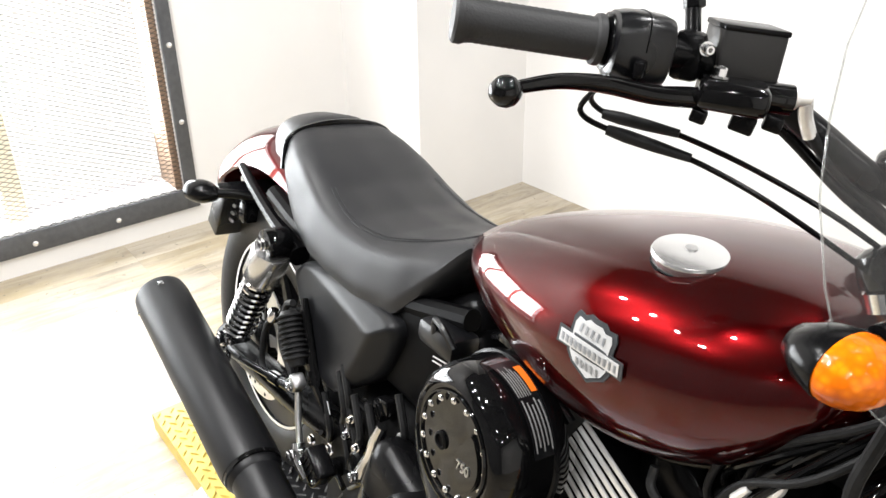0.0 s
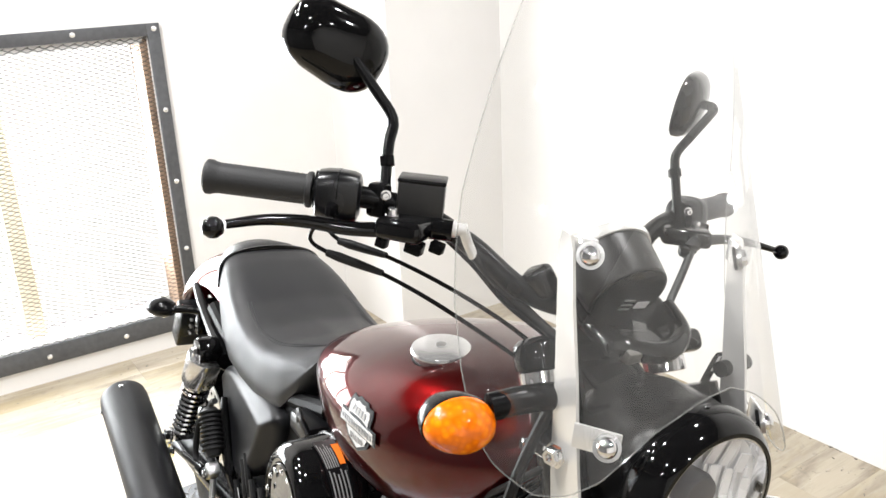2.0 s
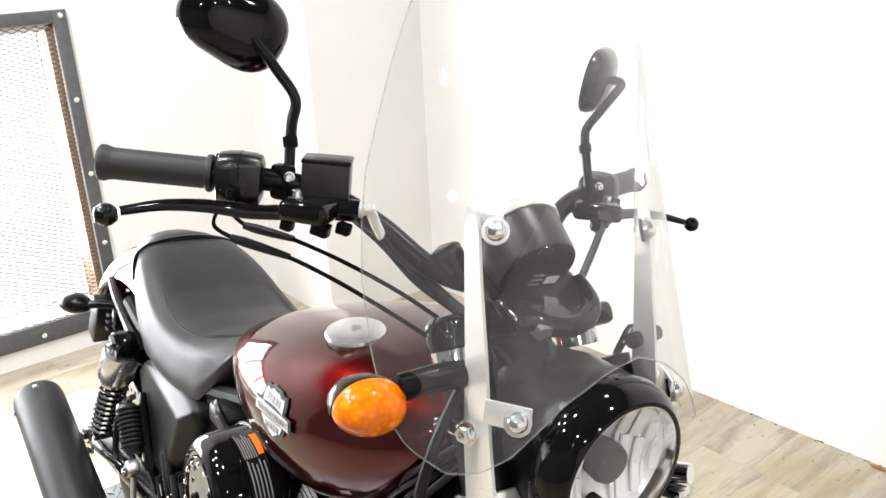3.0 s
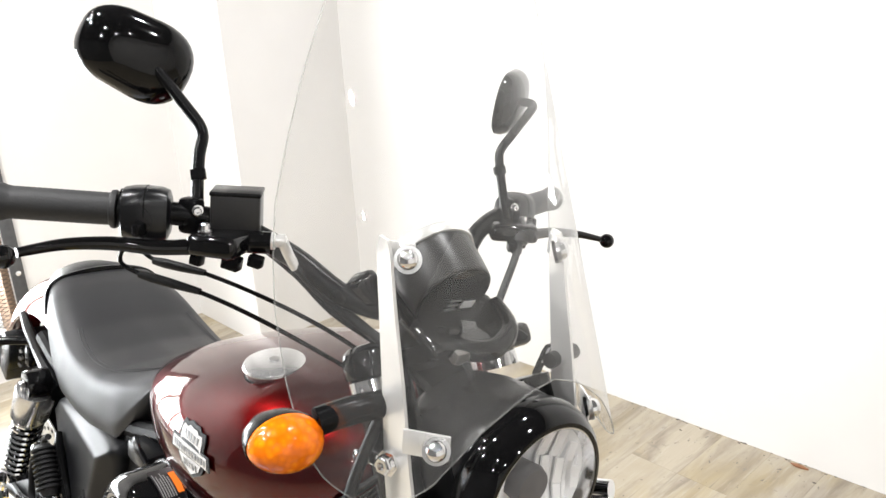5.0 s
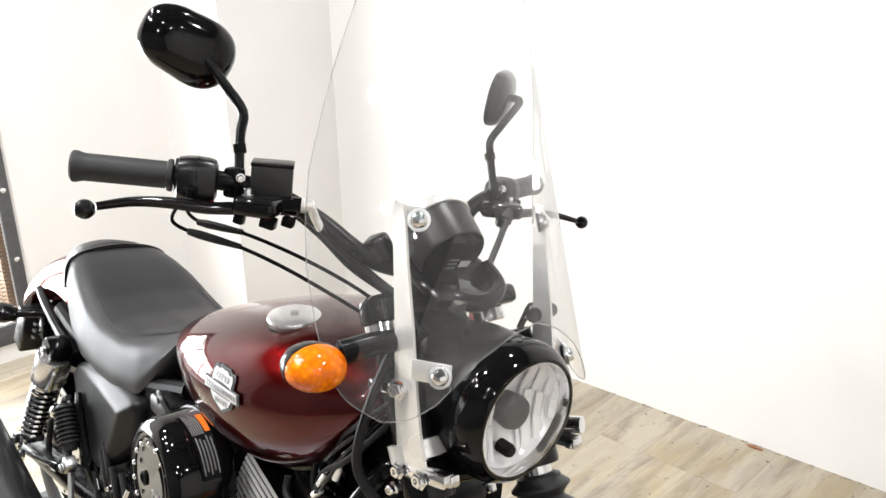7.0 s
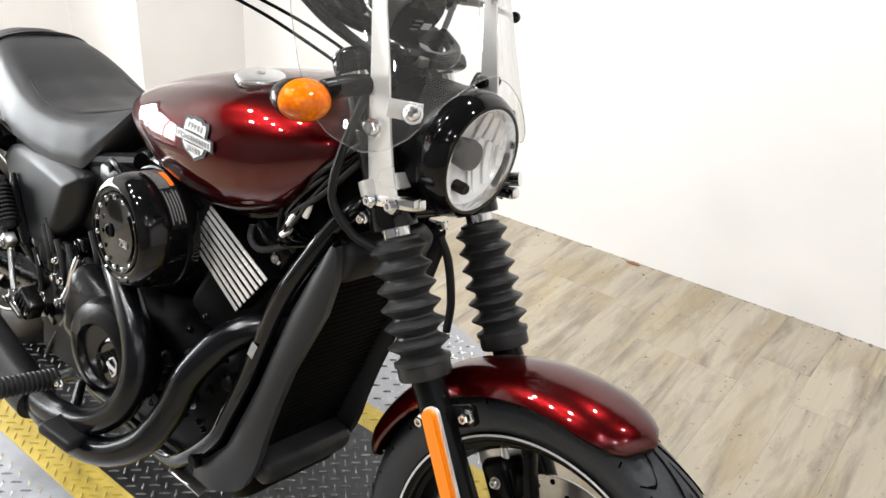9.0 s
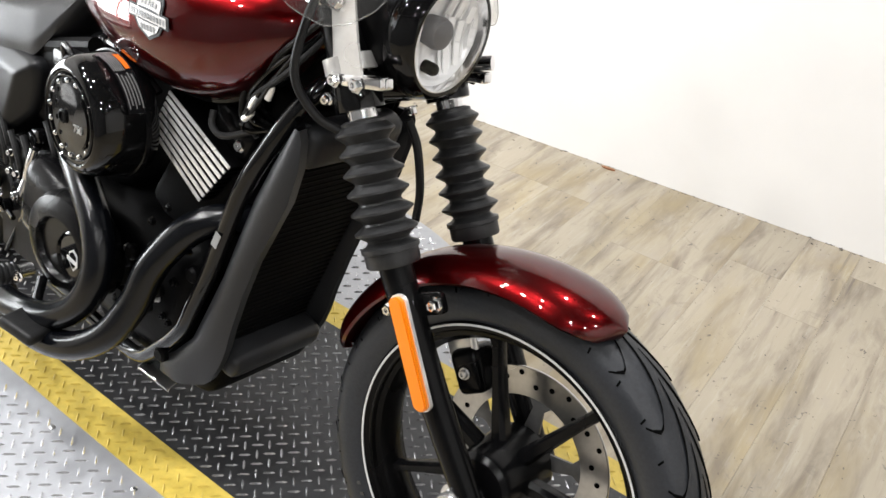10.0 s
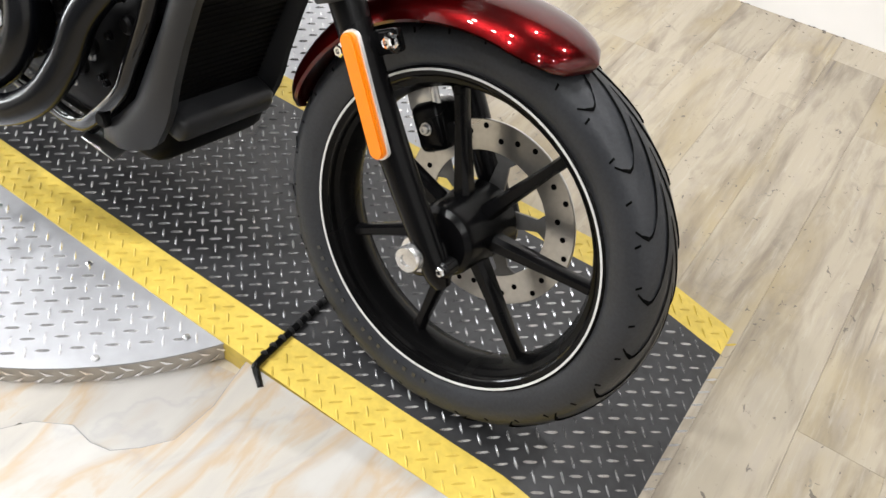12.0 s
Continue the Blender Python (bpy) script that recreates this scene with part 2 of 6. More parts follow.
PIPE_BLACK = surface("pipe_black", (0.002, 0.0024, 0.0034), 0.24, vary=0.25, grain=400, bump=0.02, spec=0.33)
MUFFLER_BLACK = surface("muffler_black", (0.0045, 0.0046, 0.0053), 0.42, vary=0.2, grain=500, bump=0.05, spec=0.3)
POD_SHELL = surface("pod_shell_black", (0.016, 0.0152, 0.0148), 0.34, vary=0.15, grain=500, bump=0.04, spec=0.4)
SHROUD = surface("grey_black_plastic", (0.018, 0.0186, 0.0202), 0.36, vary=0.15, grain=600, bump=0.1, spec=0.25)
DARK = surface("engine_black", (0.0014, 0.0014, 0.0016), 0.45, vary=0.4, grain=90, bump=0.12, spec=0.08)
CORE = surface("radiator_core_black", (0.002, 0.002, 0.0022), 0.6, vary=0.4, grain=200, spec=0.08)
COVER = surface("side_cover_black", (0.006, 0.0062, 0.007), 0.36, vary=0.15, grain=600, bump=0.05, spec=0.2)
RUBBER = surface("tyre_rubber", (0.0095, 0.0096, 0.01), 0.5, vary=0.4, grain=260, patch=14, bump=0.25, spec=0.22)
TYRE = surface("road_tyre", (0.019, 0.0206, 0.024), 0.43, vary=0.35, grain=220, patch=9, bump=0.2, spec=0.4)
RUBBER_MARK = surface("moulded_rubber", (0.03, 0.03, 0.03), 0.5, vary=0.2, grain=200)
RIM = surface("rim_black", (0.002, 0.002, 0.0021), 0.25, vary=0.2, grain=300, spec=0.12)
GAITER = surface("gaiter_rubber", (0.019, 0.0192, 0.0198), 0.4, vary=0.3, grain=200, patch=14, bump=0.15, spec=0.35)
GRIP = surface("grip_rubber", (0.014, 0.014, 0.0145), 0.55, vary=0.2, grain=500, bump=0.2)
VINYL = surface("seat_vinyl", (0.0155, 0.0158, 0.0172), 0.43, vary=0.15, grain=750, patch=7, bump=0.25, spec=0.38)
CHROME = surface("chrome", (0.82, 0.82, 0.83), 0.08, metal=1.0, vary=0.04, rough_vary=0.04)
STEEL = surface("brushed_steel", (0.55, 0.55, 0.55), 0.3, metal=1.0, vary=0.12, grain=300, rough_vary=0.08)
DISC_STEEL = surface("disc_steel", (0.55, 0.54, 0.52), 0.32, metal=1.0, vary=0.12, grain=120, stretch=(1, 6, 1))
CARRIER = surface("carrier_metal", (0.14, 0.138, 0.135), 0.6, metal=0.5, vary=0.15, grain=150)
CAP_METAL = surface("cap_metal", (0.64, 0.635, 0.63), 0.24, metal=0.85, vary=0.04, rough_vary=0.05)
SILVER = surface("silver_plate", (0.86, 0.85, 0.83), 0.2, metal=0.58, vary=0.06, grain=200)
ALLOY = surface("polished_alloy", (0.84, 0.84, 0.84), 0.26, metal=0.5, vary=0.06, grain=300)
BADGE_DARK = surface("badge_dark", (0.07, 0.075, 0.08), 0.35, metal=0.4, vary=0.1)
BADGE_GREY = surface("badge_grey", (0.3, 0.31, 0.32), 0.35, metal=0.5, vary=0.1)
WHITE_DECAL = surface("white_decal", (0.8, 0.79, 0.8), 0.25, vary=0.02, coat=0.8)
STRIPE = surface("pale_stripe", (0.55, 0.55, 0.54), 0.35, vary=0.1, grain=80)
AMBER = amber_lens("amber_lens")
ORANGE = surface("orange_reflector", (0.78, 0.2, 0.002), 0.3, vary=0.05, grain=400, coat=0.3)
ORANGE_TAG = surface("orange_label", (0.8, 0.16, 0.01), 0.5)
BULB_GREY = surface("bulb_shield_grey", (0.13, 0.13, 0.135), 0.4, metal=0.3, vary=0.1)
GREY_TAG = surface("grey_print", (0.22, 0.22, 0.22), 0.5)
YELLOW = surface("yellow_paint", (0.56, 0.415, 0.075), 0.45, vary=0.2, grain=70, patch=8, bump=0.1)
MAT_RUBBER = surface("black_diamond_plate", (0.042, 0.0425, 0.045), 0.36, metal=0.4, vary=0.3, grain=60, patch=6, bump=0.08)
# worn treads, brightened well past the sheet to hold their highlights in colour
TREAD_WEAR_GLINT = surface("tread_wear_glint", (0.42, 0.42, 0.425), 0.24, metal=0.8, vary=0.35, grain=90, patch=5)
# brighter copy of PLATE that puts the lozenges' highlights into the colour
TREAD_HIGHLIGHT = surface("tread_highlight", (0.9, 0.9, 0.91), 0.2, metal=0.9, vary=0.1, grain=60)
# diamond plate with a beige reflection put into its base colour
SKIRT = surface("skirt_beige_reflect", (0.44, 0.405, 0.36), 0.45, metal=0.35, vary=0.12, grain=50)
PLATE = surface("diamond_plate", (0.36, 0.366, 0.385), 0.44, metal=0.5, vary=0.1, grain=40, patch=5, rough_vary=0.1)
FRAME_STEEL = surface("dark_steel_bar", (0.09, 0.092, 0.098), 0.55, metal=0.2, vary=0.25, grain=50)
RAW_WOOD = surface("raw_wood", (0.28, 0.19, 0.13), 0.7, vary=0.35, grain=14, patch=3, stretch=(9, 9, 1))
TAN_WOOD = surface("tan_mullion", (0.8, 0.72, 0.55), 0.6, vary=0.15)
WIRE = surface("mesh_wire", (0.06, 0.058, 0.055), 0.6, metal=0.3)
CONNECTOR = surface("pale_plastic", (0.09, 0.085, 0.075), 0.5, vary=0.1)
LEAF = surface("dry_leaf", (0.3, 0.13, 0.06), 0.8, vary=0.3)
GRIT = surface("dirt_crumbs", (0.09, 0.08, 0.07), 0.9, vary=0.4)
SHIELD = thin_sheet("clear_acrylic", (0.95, 0.95, 0.94), 0.012, 0.8, 0.06, 2.6, 0.043)
SHIELD_EDGE = thin_sheet("acrylic_edge", (0.86, 0.87, 0.86), 0.1, 0.5, 0.1, 2.0, 0.12)
LENS = thin_sheet("lamp_glass", (0.97, 0.97, 0.97), 0.01, 0.3, 0.03)
MIRROR = surface("mirror_glass", (0.9, 0.9, 0.9), 0.03, metal=1.0, vary=0.0, rough_vary=0.0)
# near-white rather than mirror metal: the bowl's bright reflections put into the colour
REFLECTOR = surface("lamp_reflector", (0.97, 0.97, 0.97), 0.12, metal=0.08, vary=0.03)
DAY = glow("daylight_outside", (1.0, 0.985, 0.96), 0.9)
LED = glow("lamp_disc", (1.0, 0.97, 0.92), 8.0)


# ---------------------------------------------------------------- mesh helpers
def link_mesh(name, me, mat, parent=None, label="", sharp=35):
    if mat is not None:
        me.materials.append(mat)
    for f in me.polygons:
        f.use_smooth = True
    me.set_sharp_from_angle(angle=radians(sharp))
    ob = new(name, me)
    ob.parent = parent
    if label:
        ob["label"] = label
    return ob


def part(name, bm, mat, parent=None, label="", sharp=35):
    bmesh.ops.recalc_face_normals(bm, faces=bm.faces)
    me = bpy.data.meshes.new(name)
    bm.to_mesh(me)
    bm.free()
    return link_mesh(name, me, mat, parent, label, sharp)


def raw(name, verts, faces, mat, parent=None, label=""):
    me = bpy.data.meshes.new(name)
    me.from_pydata(verts, [], faces)
    me.update()
    return link_mesh(name, me, mat, parent, label)


def curve_points(pts, step=6):
    """A smooth line through the points (Catmull-Rom)."""
    p = [Vector(q) for q in pts]
    if len(p) < 3:
        return p
    ext = [2 * p[0] - p[1]] + p + [2 * p[-1] - p[-2]]
    out = []
    for i in range(1, len(ext) - 2):
        a, b, c, d = ext[i - 1:i + 3]
        for k in range(step):
            t = k / step
            out.append(0.5 * (2 * b + (c - a) * t + (2 * a - 5 * b + 4 * c - d) * t * t + (3 * b - a - 3 * c + d) * t ** 3))
    return out + [p[-1]]


def ring_loft(bm, rings, closed=True, cap=True):
    vs = [[bm.verts.new(v) for v in r] for r in rings]
    m = len(vs[0])
    for a, b in zip(vs, vs[1:]):
        for i in range(m if closed else m - 1):
            j = (i + 1) % m
            bm.faces.new((a[i], a[j], b[j], b[i]))
    if cap and closed:
        bm.faces.new(list(reversed(vs[0])))
        bm.faces.new(vs[-1])
    return vs


def tube(pts, r, n=12, step=6, bm=None, cap=True):
    """A round bar along a smooth line; r is one radius, or one for each given point."""
    bm = bm or bmesh.new()
    line = curve_points(pts, step)
    m = len(line)
    if isinstance(r, (int, float)):
        rad = [r] * m
    else:
        rad = [float(np.interp(i / (m - 1) * (len(r) - 1), range(len(r)), r)) for i in range(m)]
    up = Vector((0.13, 0.31, 1)).normalized()
    rings = []
    for i, c in enumerate(line):
        d = (line[min(i + 1, m - 1)] - line[max(i - 1, 0)]).normalized()
        up = (up - d * up.dot(d))
        if up.length < 1e-4:
            up = d.orthogonal()
        up.normalize()
        side = d.cross(up)
        rings.append([c + (up * math.cos(2 * math.pi * k / n) + side * math.sin(2 * math.pi * k / n)) * rad[i] for k in range(n)])
    ring_loft(bm, rings, cap=cap)
    return bm


def lathe(profile, origin, axis, n=32, bm=None, cap=True, squash=1.0):
    """Turn (radius, height) pairs round an axis."""
    bm = bm or bmesh.new()
    q = Vector(axis).normalized().to_track_quat("Z", "Y").to_matrix()
    o = Vector(origin)
    rings = [[o + q @ Vector((max(r, 1e-4) * math.cos(2 * math.pi * k / n), max(r, 1e-4) * squash * math.sin(2 * math.pi * k / n), h)) for k in range(n)] for r, h in profile]
    ring_loft(bm, rings, cap=cap)
    return bm


def rbox(center, size, bevel=0.004, turn=(0, 0, 0), bm=None, seg=2):
    bm = bm or bmesh.new()
    b2 = bmesh.new()
    bmesh.ops.create_cube(b2, size=1.0)
    for v in b2.verts:
        v.co = Vector((v.co.x * size[0], v.co.y * size[1], v.co.z * size[2]))
    if bevel:
        bmesh.ops.bevel(b2, geom=b2.edges[:], offset=bevel, segments=seg, affect="EDGES", profile=0.5)
    b2.transform(pose(*center, *turn))
    me = bpy.data.meshes.new("tmp")
    b2.to_mesh(me)
    b2.free()
    bm.from_mesh(me)
    bpy.data.meshes.remove(me)
    return bm


def slab(outline, depth, place, bevel=0.0, bm=None):
    """A flat plate: an outline of (u, v) raised by depth; place(u, v, w) gives the point."""
    bm = bm or bmesh.new()
    a = [bm.verts.new(place(u, v, 0)) for u, v in outline]
    b = [bm.verts.new(place(u, v, depth)) for u, v in outline]
    m = len(a)
    bm.faces.new(a), bm.faces.new(b)
    for i in range(m):
        bm.faces.new((a[i], a[(i + 1) % m], b[(i + 1) % m], b[i]))
    if bevel:
        es = [e for e in bm.edges if all(v in b for v in e.verts)]
        bmesh.ops.bevel(bm, geom=es, offset=bevel, segments=2, affect="EDGES")
    return bm


def bolt(name, where, axis, r, parent, mat=None, label="", h=0.008):
    bm = lathe([(r * 1.35, 0), (r * 1.35, h * 0.2), (r, h * 0.22), (r, h * 0.85), (r * 0.8, h), (r * 0.45, h), (r * 0.4, h * 0.6)], where, axis, 6 if r > 0.007 else 12)
    return part(name, bm, mat or CHROME, parent, label, 30)


def superellipse(hw, hh, k, n=28):
    out = []
    for i in range(n):
        a = 2 * math.pi * i / n
        c, s = math.cos(a), math.sin(a)
        out.append((math.copysign(abs(c) ** (2 / k), c) * hw, math.copysign(abs(s) ** (2 / k), s) * hh))
    return out


# ---------------------------------------------------------------- the room
X_WIN, X_COL, Y_COL = -2.81, -2.352, 1.079
Y_FAR0, Y_FAR1 = 1.571, 1.803      # far wall at X_COL and at x = 3.2
XR, YR, XL = 3.2, -3.2, -2.81


def wall(name, corners, thick, label, mat=None):
    """An upright wall between two points of the plan, thickness to its outside."""
    (x0, y0), (x1, y1) = corners
    d = Vector((x1 - x0, y1 - y0)).normalized()
    o = Vector((d.y, -d.x)) * thick
    bm = slab([(x0, y0), (x1, y1), (x1 + o.x, y1 + o.y), (x0 + o.x, y0 + o.y)], CEIL - FLOOR + 0.1, lambda u, v, w: (u, v, FLOOR - 0.05 + w))
    ob = part(name, bm, mat or WALL)
    return tagged(ob, label, "wall", kind="structure")


wall("wall_far", ((XR, Y_FAR1), (X_COL - 0.1, Y_FAR0 - 0.0075)), 0.15, "plain white painted wall beside the motorcycle")
wall("wall_column_front", ((X_COL, Y_FAR0 + 0.02), (X_COL, Y_COL)), 0.12, "white boxed-out wall column")
wall("wall_column_side", ((X_COL - 0.12, Y_COL), (X_WIN - 0.1, Y_COL)), 0.12, "white return of the boxed-out wall")
# unseen near wall, coloured dark so glossy parts reflect an unlit side
wall("wall_near", ((XL - 0.2, YR), (XR + 0.2, YR)), 0.15, "plain unseen near wall in dark grey for the unlit side", UNLIT_WALL)
wall("wall_front", ((XR, YR), (XR, Y_FAR1 + 0.1)), 0.15, "plain white painted wall across the room")
# window wall, built of four pieces round the opening
WY0, WY1, WZ0, WZ1 = -1.28, 0.403, 0.083, 1.102
for nm, y0, y1, z0, z1 in (("wall_window", WY1, Y_COL + 0.1, FLOOR - 0.05, CEIL + 0.05), ("wall_window", YR, WY0, FLOOR - 0.05, CEIL + 0.05), ("wall_window", WY0, WY1, FLOOR - 0.05, WZ0), ("wall_window", WY0, WY1, WZ1, CEIL + 0.05)):
    ob = part(nm, rbox((X_WIN - 0.09, (y0 + y1) / 2, (z0 + z1) / 2), (0.18, y1 - y0, z1 - z0), 0), WALL)
    tagged(ob, "white painted wall round the barred window", "wall", kind="structure")
ob = part("ceiling", rbox(((XL + XR) / 2, (YR + 2) / 2, CEIL + 0.04), (XR - XL + 0.4, 2.3 - YR, 0.08), 0), DARK_CEIL)
tagged(ob, "plain dark painted ceiling", "ceiling", kind="structure")

# window: steel flats with bolts, expanded metal, wooden jamb and mullion
win = tagged(new("window_1"), "bright window behind expanded metal in a bolted dark steel frame", "window", kind="structure")
FX = X_WIN + 0.006
bars = (("window_frame", 0.405, 0.448, 0.024, 1.145), ("window_frame", WY0 - 0.04, WY0, 0.024, 1.145), ("window_frame", WY0, 0.405, 1.104, 1.145), ("window_frame", WY0, 0.405, 0.024, 0.094))
for nm, y0, y1, z0, z1 in bars:
    part(nm, rbox((FX, (y0 + y1) / 2, (z0 + z1) / 2), (0.012, y1 - y0, z1 - z0), 0.0015), FRAME_STEEL, win)
for y, z in [(0.428, z) for z in (1.127, 0.849, 0.591, 0.335)] + [(y, zz) for y in (0.165, -0.098, -0.363, -0.627, -0.891, -1.155) for zz in (1.127, 0.053)]:
    part("bolt", lathe([(0.009, 0), (0.009, 0.002), (0.006, 0.005), (0.001, 0.006)], (FX + 0.006, y, z), (1, 0, 0), 12), SILVER, win, "grey dome-headed bolt")
part("jamb", rbox((X_WIN - 0.07, 0.39, 0.594), (0.13, 0.026, 1.0), 0.003), RAW_WOOD, win, "rough brown wooden jamb")
part("head", rbox((X_WIN - 0.07, -0.44, 1.09), (0.13, 1.66, 0.022), 0.003), WALL, win)
part("sill", rbox((X_WIN - 0.09, -0.44, 0.09), (0.17, 1.66, 0.02), 0.003), WALL, win, "pale window sill")
for y in (-0.11, -0.68):
    part("mullion", rbox((X_WIN - 0.1, y, 0.59), (0.04, 0.062, 0.98), 0.004), TAN_WOOD, win, "tan wooden mullion")
part("pane", rbox((X_WIN - 0.13, -0.44, 0.59), (0.004, 1.66, 0.99), 0), LENS, win).visible_shadow = False
# the expanded metal: a lattice of thin slanted strands
vs, fs = [], []
PX, PZ, HW = 0.036, 0.0155, 0.0014
for i in range(int((WY1 - WY0 + 0.03) / PX * 2)):
    for j in range(int((WZ1 - WZ0 + 0.01) / PZ)):
        y = WY0 - 0.01 + i * PX / 2
        z = WZ0 + j * PZ + (PZ / 2 if i % 2 else 0)
        for s in (1, -1):
            k = len(vs)
            y1, z1 = min(y + PX / 2, 0.407), z + s * PZ / 2
            vs += [(FX - 0.008, y, z - HW), (FX - 0.006, y, z + HW), (FX - 0.006, y1, z1 + HW), (FX - 0.008, y1, z1 - HW)]
            fs.append((k, k + 1, k + 2, k + 3))
tagged(raw("expanded_metal", vs, fs, WIRE, win, "diamond-pattern expanded metal mesh"), kind="stuff")
ob = part("backdrop", rbox((X_WIN - 0.9, -0.4, 0.9), (0.02, 5, 3), 0), DAY)
tagged(ob, "overexposed white daylight outside the window", "backdrop", kind="structure")

# ceiling lamps
first = None
for x, y in SPOTS:
    m = Matrix.Translation((x, y, CEIL))
    if first is None:
        first = tagged(new("spot_light"), "small round ceiling spot light", "spot light", "ceiling spot lights")
        part("ring", lathe([(0.05, 0), (0.052, -0.02), (0.04, -0.026), (0.035, -0.01)], (0, 0, 0), (0, 0, 1), 24), WALL, first)
        part("disc", lathe([(0.034, -0.012), (0.034, -0.016), (0.001, -0.017)], (0, 0, 0), (0, 0, 1), 24), LED, first, "glowing round lamp disc")
        first.matrix_world = m
    else:
        copy_thing(first, m)

# ---------------------------------------------------------------- floor level things
base = part("floor", rbox(((XL + XR) / 2, (YR + 2.1) / 2, FLOOR - 0.03), (XR - XL + 0.3, 2.3 - YR, 0.048), 0), UNDERFLOOR)
tagged(base, "worn washed-wood plank floor in cream, tan and grey", "floor", kind="structure")

# motorcycle turntable of aluminium diamond plate, with a jagged sheet beside it
TC, TR = Vector((-0.9, 0.2, 0)), 0.70
table = tagged(new("turntable"), "round low turntable of bright aluminium diamond plate", "turntable")
table.location = (TC.x, TC.y, FLOOR)
part("rim", lathe([(TR - 0.004, 0.0), (TR, 0.002), (TR, 0.0385), (TR - 0.01, 0.0385), (TR - 0.01, 0)], (0, 0, 0), (0, 0, 1), 96), SKIRT, table, "diamond plate skirt")
part("top_plate", lathe([(0.001, 0.0385), (TR + 0.002, 0.0385), (TR + 0.002, 0.0418), (0.001, 0.042)], (0, 0, 0), (0, 0, 1), 96), PLATE, table)


def treads(spots, zfun, size, rise):
    """Raised lozenges of a tread plate; spots of (x, y, turn)."""
    v, f = [], []
    for x, y, a in spots:
        c, s = math.cos(a), math.sin(a)
        k = len(v)
        for lx, ly, lz in ((-1, 0, 0), (-0.45, 0.2, 0), (0.45, 0.2, 0), (1, 0, 0), (0.45, -0.2, 0), (-0.45, -0.2, 0), (-0.5, 0, 1), (0.5, 0, 1)):
            px, py = x + (lx * c - ly * s) * size, y + (lx * s + ly * c) * size
            v.append((px, py, zfun(px, py) + lz * rise - (0.0006 if lz == 0 else 0)))
        f += [(k, k + 1, k + 6), (k + 1, k + 2, k + 7, k + 6), (k + 2, k + 3, k + 7), (k + 3, k + 4, k + 7), (k + 4, k + 5, k + 6, k + 7), (k + 5, k, k + 6)]
    return v, f


def tread_grid(x0, x1, y0, y1, pitch, keep):
    """Two crossed sets of lozenges on one square lattice."""
    out = []
    for i in range(int((x1 - x0) / pitch) + 1):
        for j in range(int((y1 - y0) / pitch) + 1):
            for k, turn in ((0.25, -45), (0.75, 42)):
                x, y = x0 + (i + k) * pitch, y0 + (j + k) * pitch
                if keep(x, y):
                    out.append((x, y, radians(turn)))
    return out


MY0, MY1, SI0, SI1, MX0, MX1 = -0.153, 0.455, -0.0765, 0.388, -1.82, 0.365
pts = tread_grid(-TR, TR, -TR, TR, 0.036, lambda x, y: math.hypot(x, y) < TR - 0.02 and not MY0 - 0.012 < y + TC.y < MY1 + 0.012)
tagged(raw("tread", *treads(pts, lambda x, y: 0.0418, 0.0142, 0.0036), TREAD_HIGHLIGHT, table, "raised lozenges"), kind="stuff")
v, f = [], []
for i in range(150):
    a = 2 * math.pi * i / 150
    for z in (0.011, 0.027):
        t = a + (0.0 if z < 0.02 else 0.5) * 2 * math.pi / 150
        k = len(v)
        for du, dv, h in ((-0.011, -0.006 if z < 0.02 else 0.006, 0), (0, 0.0032, 0.003), (0.011, 0.006 if z < 0.02 else -0.006, 0), (0, -0.0032, 0.003)):
            b = t + du / TR
            v.append(((TR + h + 0.0004) * math.cos(b), (TR + h + 0.0004) * math.sin(b), z + dv))
        f.append((k, k + 1, k + 2, k + 3))
tagged(raw("skirt_tread", v, f, TREAD_HIGHLIGHT, table), kind="stuff")
for x, y in ((-0.819, -0.171), (-0.585, -0.166), (-0.344, -0.176), (-0.42, -0.29), (-0.62, -0.38), (-0.8, 0.56), (-0.6, 0.58)):
    part("screw", lathe([(0.006, 0), (0.006, 0.002), (0.003, 0.004), (0.001, 0.004)], (x - TC.x, y - TC.y, 0.042), (0, 0, 1), 10), STEEL, table)


def mat_z(x):
    return 0.0 if x < 0.2 else FLOOR * min((x - 0.2) / 0.16, 1.0)


runner = tagged(new("tread_plate_runner"), "black diamond-tread runner with worn yellow edge stripes under the motorcycle", "ramp mat")
XS = [MX0, -1.7, -1.5, -1.0, -0.5, 0.0, 0.19, 0.22, 0.25, 0.28, 0.32, MX1]


def drift(x):
    return max(-0.2 - x, 0.0) * 0.026


def strip(name, y0, y1, mat, label="", skirt=0.0445):
    bm = bmesh.new()
    rings = []
    for x in XS:
        z = mat_z(x)
        low = max(FLOOR + 0.0005, z - skirt) if x < MX1 else z - 0.002
        k = drift(x)
        rings.append([(x, y0 + k, low), (x, y1 + k, low), (x, y1 + k, z), (x, y0 + k, z)])
    ring_loft(bm, rings)
    return part(name, bm, mat, runner, label)


strip("sheet", SI0, SI1, MAT_RUBBER, "worn black tread plate")
strip("stripe", MY0, SI0, YELLOW, "worn yellow edge stripe")
strip("stripe", SI1, MY1, YELLOW, "worn yellow edge stripe")
